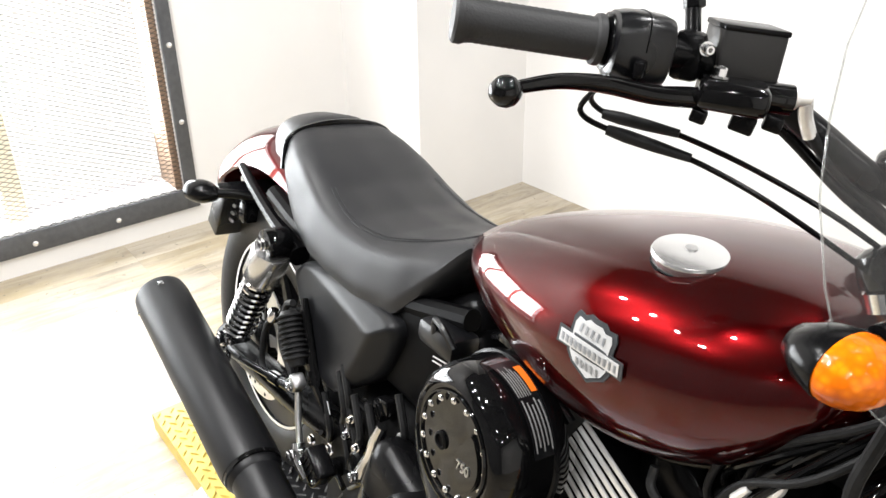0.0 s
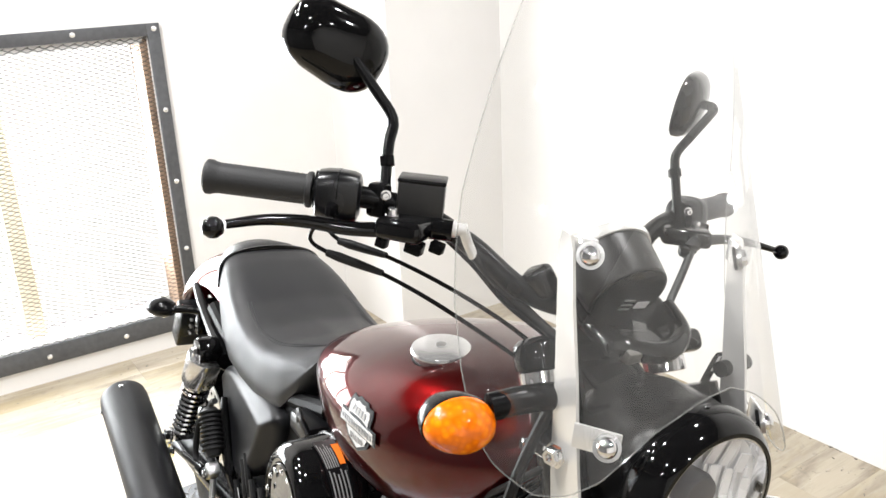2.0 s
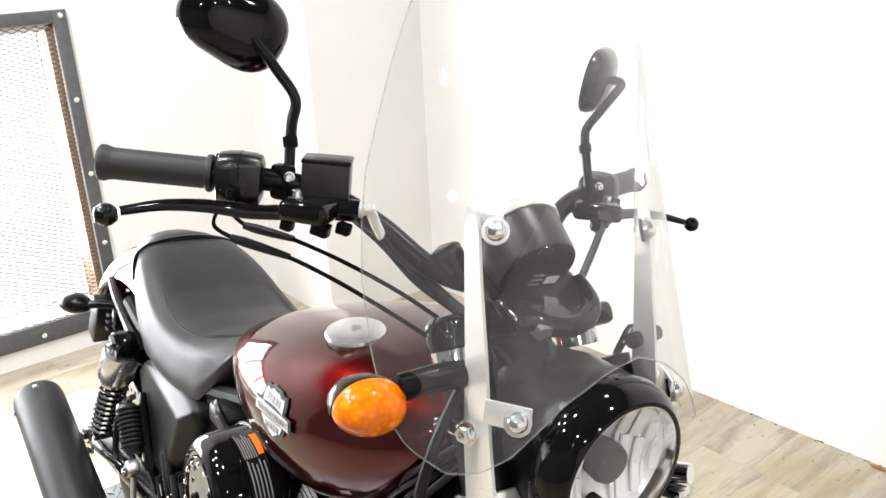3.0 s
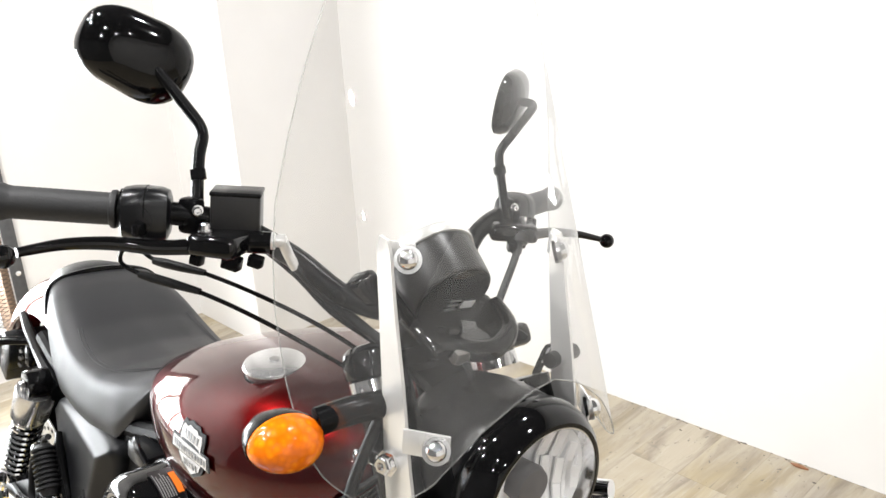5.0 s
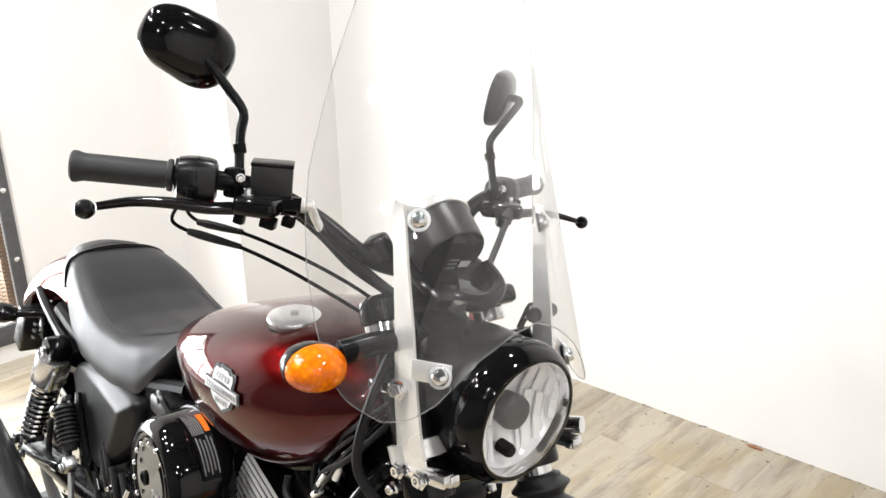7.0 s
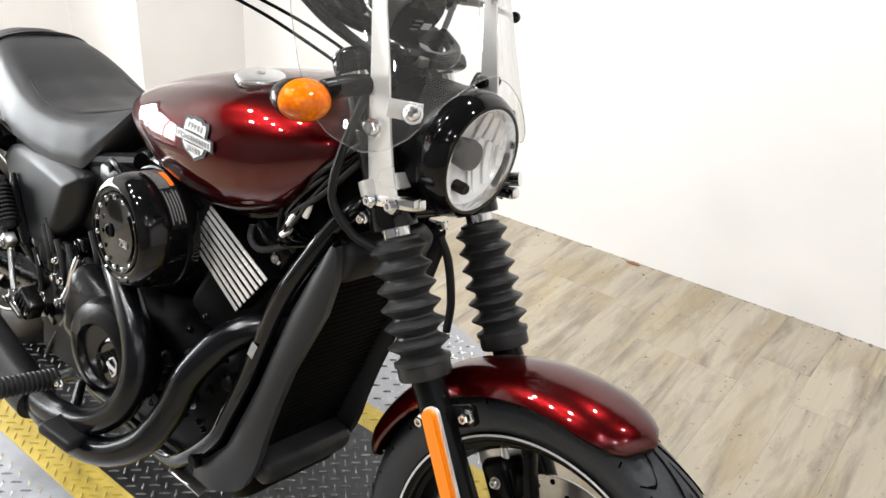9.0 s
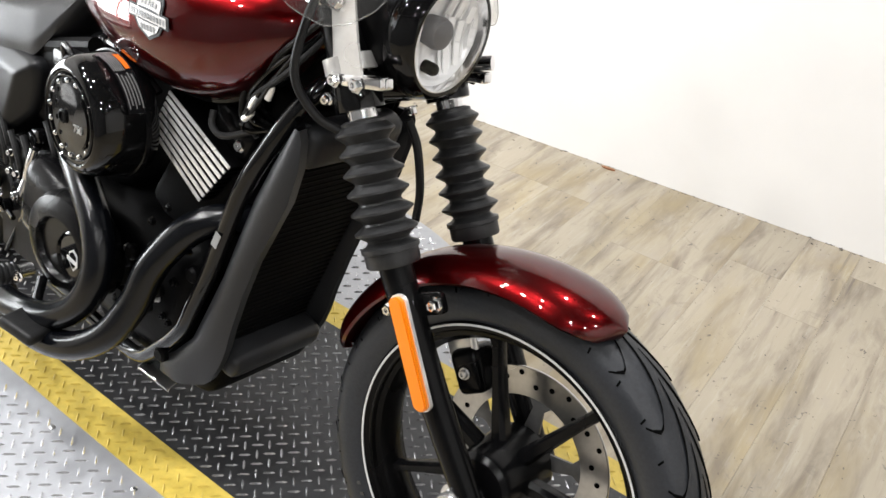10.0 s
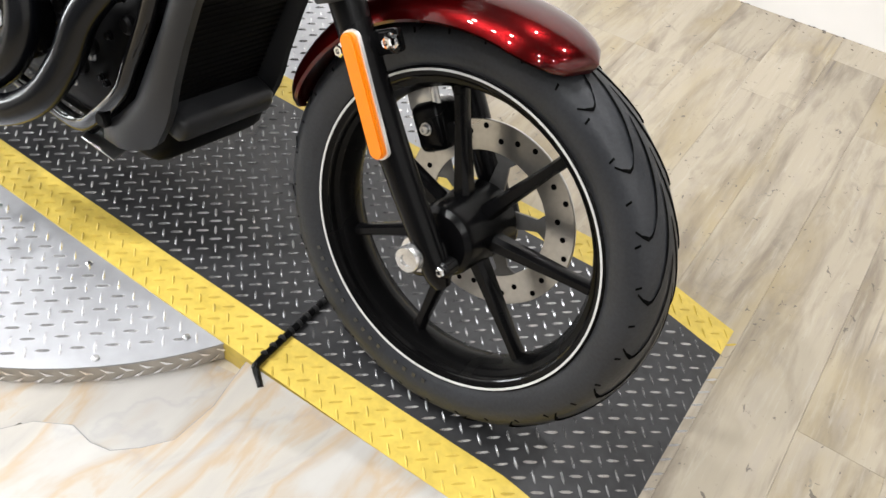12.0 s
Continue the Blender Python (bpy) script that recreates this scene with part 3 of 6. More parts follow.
for y0, y1, mat in ((SI0, SI1, MAT_RUBBER), (MY0, SI0, YELLOW), (SI1, MY1, YELLOW)):
    pts = tread_grid(MX0 + 0.01, MX1 - 0.01, MY0 + 0.002, MY1, 0.0322, lambda x, y: y0 + 0.004 < y < y1 - 0.004)
    pts = [(x, y + drift(x), a) for x, y, a in pts]
    tagged(raw("tread", *treads(pts, lambda x, y: mat_z(x), 0.0128, 0.003), TREAD_WEAR_GLINT if mat == MAT_RUBBER else mat, runner), kind="stuff")

# jagged stone-look sheet that lies against the near stripe
edge = [(-0.236, -0.154), (-0.229, -0.19), (-0.217, -0.242), (-0.218, -0.286), (-0.219, -0.318), (-0.246, -0.356), (-0.276, -0.385), (-0.308, -0.393), (-0.349, -0.389), (-0.397, -0.418), (-0.423, -0.455), (-0.47, -0.5), (-0.5, -0.62), (-0.46, -0.8), (-0.3, -0.95), (0.1, -0.98), (0.3, -0.9), (0.36, -0.6), (0.37, -0.153)]
flat = edge[:15] + [(0.1, -0.98), (0.2, -0.945), (0.2, -0.153)]
bm = slab(flat, 0.0442, lambda u, v, w: (u, v, FLOOR + w))
slab([(0.2, -0.153), (0.2, -0.945), (0.3, -0.9), (0.36, -0.6), (0.365, -0.153)], 0.0442, lambda u, v, w: (u, v, FLOOR if w == 0 else max(mat_z(u) - 0.0008, FLOOR + 0.001)), bm=bm)
tagged(part("stone_sheet", bm, STONE), "pale layered stone-look floor sheet with a broken edge", "floor sheet", kind="structure")
low_stone = [(-0.305, -0.17), (-0.24, -0.158), (-0.225, -0.21), (-0.212, -0.27), (-0.25, -0.36), (-0.33, -0.39), (-0.44, -0.42), (-0.52, -0.66), (-0.75, -0.72), (-0.95, -0.66), (-0.95, -0.5)]
tagged(part("stone_bed", slab(low_stone, 0.003, lambda u, v, w: (u, v, FLOOR + w)), STONE), "pale stone-look floor below the turntable", "floor sheet", kind="structure")

# thin grey tube that draws the shadow line along the sheet's broken edge
bm = tube([(x, y, FLOOR + 0.0415) for x, y in edge[:13]], 0.0022, 6, 1)
tagged(part("edge_shadow_line", bm, EDGE_SHADOW), "blue-grey shadow line along the broken edge of the stone-look sheet", "floor sheet", kind="structure")
hook = tagged(new("tie_down_hook"), "thin black tape-wrapped hook rod lying across the yellow stripe", "hook")
part("rod", tube([(-0.221, 0.05, 0.007), (-0.219, -0.05, 0.007), (-0.217, -0.145, 0.007), (-0.213, -0.157, 0.003), (-0.2, -0.166, -0.002), (-0.186, -0.176, -0.001)], [0.0055, 0.006, 0.006, 0.006, 0.0055, 0.005], 10), SATIN_BLACK, hook)
for i in range(9):
    y = 0.03 - i * 0.02
    part("wrap", lathe([(0.006, -0.004), (0.0072, -0.003), (0.0074, 0.002), (0.006, 0.004)], (-0.2195, y, 0.0072), (0.1, 1, 0), 12), RUBBER, hook)
leaf = part("dry_leaf", slab([(0, 0), (0.014, 0.004), (0.034, 0.003), (0.05, -0.002), (0.03, -0.008), (0.01, -0.007)], 0.0025, lambda u, v, w: (-0.578 + u, 1.628 + v, FLOOR + 0.0005 + w * (1 + 25 * u))), LEAF)
tagged(leaf, "small curled red-brown dry leaf at the foot of the wall", "leaf")
rng = random.Random(11)
v, f = [], []
for i in range(150):
    x = rng.uniform(-1.2, 1.1)
    y = Y_FAR0 + (Y_FAR1 - Y_FAR0) * (x - X_COL) / (XR - X_COL) - abs(rng.gauss(0.004, 0.03 if i % 4 == 0 else 0.006))
    r, a = rng.uniform(0.0012, 0.005), rng.uniform(0, 3.1)
    k = len(v)
    for q in range(5):
        b = a + 2 * math.pi * q / 5
        v.append((x + r * math.cos(b) * rng.uniform(0.6, 2.0), y + r * math.sin(b) * rng.uniform(0.3, 0.9), FLOOR + 0.0004))
    v.append((x, y, FLOOR + 0.0004 + r * 0.5))
    f += [(k + q, k + (q + 1) % 5, k + 5) for q in range(5)]
tagged(raw("floor_grit", v, f, GRIT), "dark crumbs of dirt swept against the wall", "dirt", kind="stuff")

# ---------------------------------------------------------------- the motorcycle
# built upright (x ahead, y to its left, z up from the front tyre's contact), then leaned on its stand
bike = tagged(new("motorcycle"), "maroon and black cruiser motorcycle with windshield leaning on its stand", "motorcycle")
bike.matrix_world = pose(0, 0, 0.001, 0, 0, -3.4) @ pose(0, 0, 0, -9.5, 0, 0)


def both(p, s):
    """A point of the right side (s = -1 as it is) or mirrored to the left (s = 1)."""
    return (p[0], p[1] if s < 0 else -p[1], p[2])


# --- front wheel
AX = (0.0, 0.0, 0.294)


def tyre_profile(R, r, w):
    """(radius, offset) round a tyre's section, bead to bead."""
    out = [(r - 0.004, -w * 0.30), (r + 0.004, -w * 0.40), (r + 0.02, -w * 0.47)]
    h = R - r
    for i in range(13):
        a = radians(-90 + 180 * i / 12)
        out.append((r + h * 0.42 + h * 0.58 * max(math.cos(a), 0.0) ** 0.72, w * 0.5 * math.sin(a)))
    out += [(r + 0.02, w * 0.47), (r + 0.004, w * 0.40), (r - 0.004, w * 0.30)]
    return out


def groove_strip(R, r, w, side, a0, parent):
    """One curved tread groove: a thin near-black ribbon laid on the tyre, its inner shade put into the colour."""
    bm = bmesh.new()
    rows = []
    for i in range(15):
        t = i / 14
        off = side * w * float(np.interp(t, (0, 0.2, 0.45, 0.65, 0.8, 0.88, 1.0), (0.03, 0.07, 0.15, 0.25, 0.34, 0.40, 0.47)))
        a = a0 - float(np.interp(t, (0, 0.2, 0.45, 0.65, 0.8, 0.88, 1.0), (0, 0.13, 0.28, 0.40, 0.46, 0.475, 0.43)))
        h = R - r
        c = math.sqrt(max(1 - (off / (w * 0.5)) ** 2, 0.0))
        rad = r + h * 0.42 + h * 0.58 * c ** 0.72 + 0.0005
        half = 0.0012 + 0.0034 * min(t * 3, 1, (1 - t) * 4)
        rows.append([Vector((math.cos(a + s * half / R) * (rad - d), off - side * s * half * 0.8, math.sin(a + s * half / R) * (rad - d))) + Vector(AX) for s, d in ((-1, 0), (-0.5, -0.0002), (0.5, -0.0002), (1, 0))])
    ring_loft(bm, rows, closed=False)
    return part("groove", bm, RECESS_SHADE, parent)


# near-black that stands for the shade inside tread cuts and drilled holes
RECESS_SHADE = surface("recess_shade", (0.001, 0.001, 0.001), 0.9, spec=0.05)
wheel = part("front_wheel", lathe([(0.205, -0.026), (0.212, -0.030), (0.213, -0.037), (0.219, -0.041), (0.228, -0.044), (0.232, -0.04), (0.228, -0.034), (0.212, -0.014), (0.21, 0.0), (0.212, 0.014), (0.228, 0.034), (0.232, 0.04), (0.228, 0.044), (0.219, 0.041), (0.213, 0.037), (0.212, 0.030), (0.205, 0.026), (0.196, 0.008), (0.196, -0.008), (0.205, -0.026)], AX, (0, 1, 0), 72, cap=False), RIM, bike, "black alloy seven-spoke front wheel")
tyre = part("tyre", lathe(tyre_profile(0.2955, 0.222, 0.102), AX, (0, 1, 0), 96, cap=False), TYRE, wheel, "black road tyre with curved tread grooves")
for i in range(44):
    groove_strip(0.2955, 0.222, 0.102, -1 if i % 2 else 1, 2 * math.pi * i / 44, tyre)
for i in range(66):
    # short nicks along the shoulders: slabs with their shade put into the colour
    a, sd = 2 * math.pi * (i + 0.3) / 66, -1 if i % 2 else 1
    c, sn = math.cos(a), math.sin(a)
    part("groove", slab([(-0.0012, -0.006), (0.0012, -0.006), (0.0018, 0.006), (-0.0018, 0.006)], 0.0012, lambda u, v, w: (AX[0] + (0.274 + v * 0.75 + w) * c - (u + 0.3 * v) * sn, sd * (0.0455 - v * 0.55 + w * 0.6), AX[2] + (0.274 + v * 0.75 + w) * sn + (u + 0.3 * v) * c)), RECESS_SHADE, tyre)
for s in (-1, 1):
    part("pinstripe", lathe([(0.2232, s * 0.0454), (0.2262, s * 0.0458), (0.2262, s * 0.0448), (0.2232, s * 0.0443), (0.2232, s * 0.0454)], AX, (0, 1, 0), 96, cap=False), STRIPE, wheel, "thin pale rim stripe")
    part("rim_line", lathe([(0.2145, s * 0.0385), (0.216, s * 0.0398), (0.2165, s * 0.0392), (0.215, s * 0.038), (0.2145, s * 0.0385)], AX, (0, 1, 0), 96, cap=False), GLOSS_BLACK, wheel)


for k in range(16):
    a = radians(-146 + 4.2 * k)
    if k in (6, 11):
        continue
    c, s_ = math.cos(a), math.sin(a)
    part("sidewall_mark", slab([(-0.0028, -0.0045), (0.0028, -0.0045), (0.0028, 0.0045), (-0.0028, 0.0045)], 0.0012, lambda u, v, w: (AX[0] + (0.2425 + v) * c - u * s_, -0.0484 - w + 0.1 * v, AX[2] + (0.2425 + v) * s_ + u * c)), RUBBER_MARK, tyre, "raised unreadable sidewall lettering")


def spoke(a, r0, r1, w0, w1, t, mat, parent, center, name="spoke"):
    bm = bmesh.new()
    rings = []
    c, s = math.cos(a), math.sin(a)
    for i in range(6):
        u = i / 5
        r = r0 + (r1 - r0) * u
        w, d = (w0 + (w1 - w0) * u) / 2, t * (1 - 0.25 * u)
        if i == 5:
            w *= 1.35
        sec = [(-w, -d * 0.5), (-w * 0.55, -d), (w * 0.55, -d), (w, -d * 0.5), (w, d * 0.5), (w * 0.55, d), (-w * 0.55, d), (-w, d * 0.5)]
        rings.append([(center[0] + r * c - q * s, center[1] + p, center[2] + r * s + q * c) for q, p in sec])
    ring_loft(bm, rings)
    return part(name, bm, mat, parent)


for k in range(7):
    spoke(radians(5.5 + 360 / 7 * k), 0.035, 0.2, 0.026, 0.013, 0.015, SATIN_BLACK, wheel, AX)
part("hub", lathe([(0.018, -0.066), (0.042, -0.064), (0.049, -0.058), (0.051, -0.05), (0.051, -0.02), (0.053, 0.0), (0.055, 0.03), (0.055, 0.045), (0.02, 0.05)], AX, (0, 1, 0), 40), SATIN_BLACK, wheel, "black wheel hub")


def brake_disc(center, y, r0, r1, parent):
    """A ring on a carrier; its drilled holes are near-black discs on the face, shade put into colour."""
    n, th = 72, 0.0022
    hole = lathe([(r0, -th), (r1 - 0.001, -th), (r1, -th * 0.6), (r1, th * 0.6), (r1 - 0.001, th), (r0, th), (r0, -th)], (center[0], y, center[2]), (0, 1, 0), n, cap=False)
    d = part("brake_disc", hole, DISC_STEEL, parent, "drilled steel brake disc")
    for i in range(30):
        a = 2 * math.pi * i / 30
        rr = r1 - 0.009 - 0.0085 * (i % 3)
        p = (center[0] + rr * math.cos(a), y - th - 0.0004, center[2] + rr * math.sin(a))
        part("hole_mark", lathe([(0.0042, -0.0002), (0.0042, 0.0004), (0.0005, 0.0004)], p, (0, -1, 0), 10), RECESS_SHADE, d)
    for i in range(5):
        a = 2 * math.pi * i / 5 + 0.3
        c, sn = math.cos(a), math.sin(a)
        arm = [(0.045, -0.013), (r0 - 0.014, -0.009), (r0 + 0.004, -0.024), (r0 + 0.004, 0.024), (r0 - 0.014, 0.009), (0.045, 0.013)]
        part("carrier_arm", slab(arm, 0.004, lambda u, v, w: (center[0] + u * c - v * sn, y - 0.001 + w, center[2] + u * sn + v * c)), CARRIER, d)
    return d


brake_disc(AX, 0.058, 0.095, 0.139, wheel)
axle = part("axle_bolt", lathe([(0.014, 0.0), (0.0245, 0.0), (0.0245, 0.004), (0.021, 0.0045), (0.021, 0.008), (0.0185, 0.0085), (0.0185, 0.023), (0.0165, 0.026), (0.0085, 0.027), (0.007, 0.024), (0.001, 0.024)], (-0.006, -0.099, 0.289), (0, -1, 0), 24), CAP_METAL, wheel, "bright axle bolt head")

# --- front fork
RAKE = Vector((-0.475, 0, 0.88)).normalized()


def fork_at(z, y):
    """The fork's line; its left side sits lower with the turned bars."""
    x = -0.166 - (z - 0.55) * (0.54 if z > 0.55 else 0.70)
    return Vector((x, y, z - 0.09 * max(y, 0.0)))


for s in (-1, 1):
    FY = -0.1 if s < 0 else 0.084
    leg = part("fork_leg", tube([fork_at(0.262, 0.9 * FY), fork_at(0.275, 0.91 * FY), fork_at(0.3, 0.93 * FY), fork_at(0.42, 0.99 * FY), fork_at(0.585, FY)], [0.012, 0.018, 0.0192, 0.0212, 0.0225], 20, 3), SATIN_BLACK, bike, "black fork slider")
    part("stanchion", tube([fork_at(0.58, FY), fork_at(0.9, FY)], 0.0195, 20), CHROME, leg, "chrome fork tube")
    prof = []
    L0, L1 = 0.0, 0.152
    N = 6
    for i in range(N):
        h = L0 + (L1 - L0) * i / N
        big = 0.0415 - 0.0035 * i / N
        prof += [(0.0275, h), (0.029, h + 0.003), (big, h + 0.0115), (big, h + 0.0145), (0.029, h + 0.0225)]
    prof = [(0.027, -0.034), (0.0345, -0.033), (0.036, -0.03), (0.036, -0.014), (0.0385, -0.013), (0.0385, -0.007), (0.031, -0.004)] + prof + [(0.029, L1 + 0.001), (0.022, L1 + 0.004)]
    part("gaiter", lathe(prof, fork_at(0.602, FY), RAKE, 36), GAITER, leg, "black ribbed rubber fork gaiter", 28)
    top_at = fork_at(0.932, -0.103 if s < 0 else 0.07) + Vector((-0.010, 0, 0))
    part("fork_cap", lathe([(0.019, -0.004), (0.0245, -0.003), (0.0255, 0.002), (0.0255, 0.014), (0.0235, 0.022), (0.017, 0.027), (0.008, 0.029), (0.0005, 0.0295)], top_at, RAKE, 32), GLOSS_BLACK, leg, "gloss black fork cap")
    part("cap_ring", lathe([(0.019, -0.022), (0.0235, -0.021), (0.0235, -0.006), (0.0205, -0.004)], top_at, RAKE, 32), CHROME, leg)
    part("axle_lug", rbox((0.004, 0.086 * s, 0.287), (0.06, 0.024, 0.05), 0.01, (0, -30, 0), seg=3), SATIN_BLACK, leg)
    part("pinch_boss", lathe([(0.012, 0), (0.012, 0.02), (0.009, 0.024)], (0.034, 0.078 * s, 0.291), (0, -1, 0), 16), SATIN_BLACK, leg)
    if s < 0:
        bolt("pinch_bolt", (0.034, -0.092, 0.291), (0, -1, 0), 0.0075, leg, mat=STEEL, label="bright pinch bolt", h=0.014)
        # amber side reflector on a grey backing
        def refl(u, v, w):
            c = Vector((-0.107, -0.1225, 0.484))
            along = Vector((-0.5, 0, 0.866))
            across = Vector((0.866, 0, 0.5))
            return c + along * u + across * v + Vector((0, -1, 0)) * w
        o = [(0.066 * math.copysign(1, math.sin(a)) + 0.0105 * math.sin(a), 0.0115 * math.cos(a)) for a in [2 * math.pi * (i + 0.5) / 20 for i in range(20)]]
        part("reflector_base", slab([(u * 1.03, v * 1.18) for u, v in o], 0.005, refl), SILVER, leg, "grey reflector base")
        part("reflector", slab(o, 0.0075, lambda u, v, w: refl(u, v, w + 0.005), 0.002), ORANGE, leg, "long orange side reflector")
    for p, r in (((-0.168, 0.1, 0.512), 0.008), ((-0.105, 0.094, 0.548), 0.008)):
        q = both((p[0], -p[1], p[2]), s)
        bolt("fender_bolt", q, (0, s, 0), r, leg, CHROME, "bright fender bolt", 0.014)
    part("fender_lug", rbox((-0.135, 0.088 * s, 0.53), (0.085, 0.018, 0.03), 0.006, (0, -30, 0)), GLOSS_BLACK, leg)

clamp = part("lower_triple_clamp", rbox((-0.279, -0.008, 0.7665), (0.046, 0.215, 0.03), 0.011, (-5, -28, 0), seg=3), GLOSS_BLACK, bike, "gloss black lower fork clamp")
for s in (-1, 1):
    part("clamp_collar", lathe([(0.024, -0.022), (0.031, -0.021), (0.032, -0.016), (0.032, 0.016), (0.03, 0.022), (0.024, 0.023)], fork_at(0.768, -0.1 if s < 0 else 0.084), RAKE, 28), GLOSS_BLACK, clamp)
    bolt("clamp_bolt", (-0.305, 0.128 * s, 0.757), (0.2, s, -0.1), 0.006, clamp, h=0.01)
bolt("stem_bolt", (-0.27, -0.005, 0.744), (0.5, 0, -0.866), 0.007, clamp, h=0.012)
upper = part("upper_triple_clamp", rbox((-0.377, 0, 0.938), (0.055, 0.2, 0.026), 0.009, (0, -30, 0), seg=3), GLOSS_BLACK, bike, "black upper fork clamp")
part("steering_neck", tube([(-0.30, 0, 0.74), (-0.40, 0, 0.935)], 0.032, 20), DARK, bike)
for s in (-1, 1):
    part("fork_cover", lathe([(0.022, -0.055), (0.028, -0.054), (0.028, 0.055), (0.022, 0.056)], fork_at(0.855, 0.098 * s), RAKE, 24), SATIN_BLACK, upper)

# --- front fender
def fender(center, r_mid, width, a0, a1, drop, name, mat, label, taper=0.0):
    bm = bmesh.new()
    rings = []
    n, m = 40, 14
    for i in range(n + 1):
        u = i / n
        a = radians(a0 + (a1 - a0) * u)
        e = min(u, 1 - u) * n / 6.0
        close = 1.0 if e >= 1 else math.sqrt(max(1 - (1 - e) ** 2, 0.0))
        w = width * (0.06 + 0.94 * close) * (1 - taper * u)
        dip = 0.014 * (1 - close)
        outer, inner = [], []
        for k in range(m + 1):
            t = -1 + 2 * k / m
            b = t * radians(78)
            yy = w * math.sin(b) / math.sin(radians(78))
            rr = r_mid - dip - drop * (0.25 + 0.75 * close) * (1 - math.cos(b)) / (1 - math.cos(radians(78)))
            outer.append((rr, yy))
            inner.append((rr - 0.004, yy * 0.95))
        sec = outer + inner[::-1]
        rings.append([(center[0] + r * math.cos(a), center[1] + y, center[2] + r * math.sin(a)) for r, y in sec])
    ring_loft(bm, rings)
    return part(name, bm, mat, bike, label, 50)


fender(AX, 0.328, 0.068, 69.5, 171, 0.034, "front_fender", PAINT, "glossy maroon metal-flake front fender", 0.1)
fender((-1.50, 0, 0.292), 0.432, 0.098, 34, 146, 0.075, "rear_fender", PAINT, "glossy maroon rear fender")

# --- headlamp
HC = Vector((-0.222, -0.017, 0.8515))
HX = Vector((1, -0.02, -0.06)).normalized()
lampob = part("headlight", lathe([(0.0005, -0.156), (0.012, -0.155), (0.05, -0.15), (0.072, -0.125), (0.081, -0.09), (0.0835, -0.05), (0.0835, -0.026), (0.081, -0.022), (0.075, -0.02), (0.072, -0.018)], HC, HX, 48, cap=False), SATIN_BLACK, bike, "round black headlight")
part("bezel", lathe([(0.082, -0.03), (0.0865, -0.028), (0.0875, -0.02), (0.086, -0.008), (0.0805, 0.003), (0.0745, 0.009), (0.0705, 0.0095), (0.069, 0.004), (0.072, -0.01)], HC, HX, 56, cap=False), GLOSS_BLACK, lampob, "gloss black headlight bezel")
part("inner_ring", lathe([(0.0715, 0.004), (0.0712, 0.0085), (0.0690, 0.0088), (0.0675, 0.004), (0.0665, -0.006)], HC, HX, 56, cap=False), CHROME, lampob, "chrome ring inside the bezel")
part("reflector_bowl", lathe([(0.0695, 0.004), (0.066, -0.008), (0.058, -0.019), (0.044, -0.029), (0.022, -0.036), (0.008, -0.037)], HC, HX, 48, cap=False), REFLECTOR, lampob, "silvered reflector bowl")
HY = Vector((0, 1, 0))
HZ = HX.cross(HY).normalized()
for side_s in (-1, 1):
    for k in range(6):
        y0 = 0.020 + 0.0074 * k
        half = math.sqrt(max(0.0655 ** 2 - (y0 + 0.006) ** 2, 0.0001)) * 0.98
        depth0 = -0.033 + 0.46 * y0 ** 2 / 0.068
        for low, high in ((-half, -half * 0.34), (-half * 0.32, half * 0.32), (half * 0.34, half)):
            lean = 0.55 if (k + (low > 0)) % 2 else -0.15
            b2 = slab([(y0, low), (y0 + 0.0068, low), (y0 + 0.0068, high), (y0, high)], 0.002, lambda u, v, w: HC + HY * (side_s * u) + HZ * v + HX * (depth0 + 4.2 * v * v + lean * (u - y0) + w))
            part("facet", b2, REFLECTOR, lampob, "", 20)
part("bulb_cap", lathe([(0.019, -0.034), (0.0215, -0.014), (0.019, -0.007), (0.002, -0.004)], HC, HX, 28), BULB_GREY, lampob, "grey bulb shield")
part("pilot_bulb", lathe([(0.0085, -0.024), (0.0085, -0.008), (0.0065, -0.004), (0.001, -0.003)], HC + Vector((0, -0.006, -0.044)), HX, 14), DARK, lampob)
part("glass", lathe([(0.0705, 0.004), (0.068, 0.010), (0.05, 0.017), (0.025, 0.021), (0.0005, 0.022)], HC, HX, 48, cap=False), LENS, lampob, "clear domed headlight glass").visible_shadow = False
part("headlamp_bracket", rbox((-0.345, 0, 0.83), (0.05, 0.12, 0.12), 0.01), DARK, lampob)
part("stay", tube([(-0.30, 0.075, 0.785), (-0.27, 0.105, 0.795), (-0.235, 0.118, 0.805)], 0.011, 12), CHROME, lampob, "bright lamp stay")

# --- fuel tank
TANK = [(-0.905, 0.765, 0.06, 0.752, 0.738), (-0.88, 0.788, 0.105, 0.755, 0.727), (-0.84, 0.808, 0.138, 0.762, 0.716), (-0.78, 0.832, 0.166, 0.764, 0.700), (-0.70, 0.858, 0.191, 0.77, 0.683), (-0.62, 0.880, 0.204, 0.778, 0.674), (-0.54, 0.893, 0.197, 0.784, 0.676), (-0.47, 0.896, 0.18, 0.793, 0.70), (-0.42, 0.890, 0.156, 0.806, 0.742), (-0.38, 0.876, 0.122, 0.815, 0.785), (-0.362, 0.862, 0.09, 0.82, 0.805)]


def tank_row(x):
    xs = [r[0] for r in TANK]
    return [float(np.interp(x, xs, [r[i] for r in TANK])) for i in range(1, 5)]


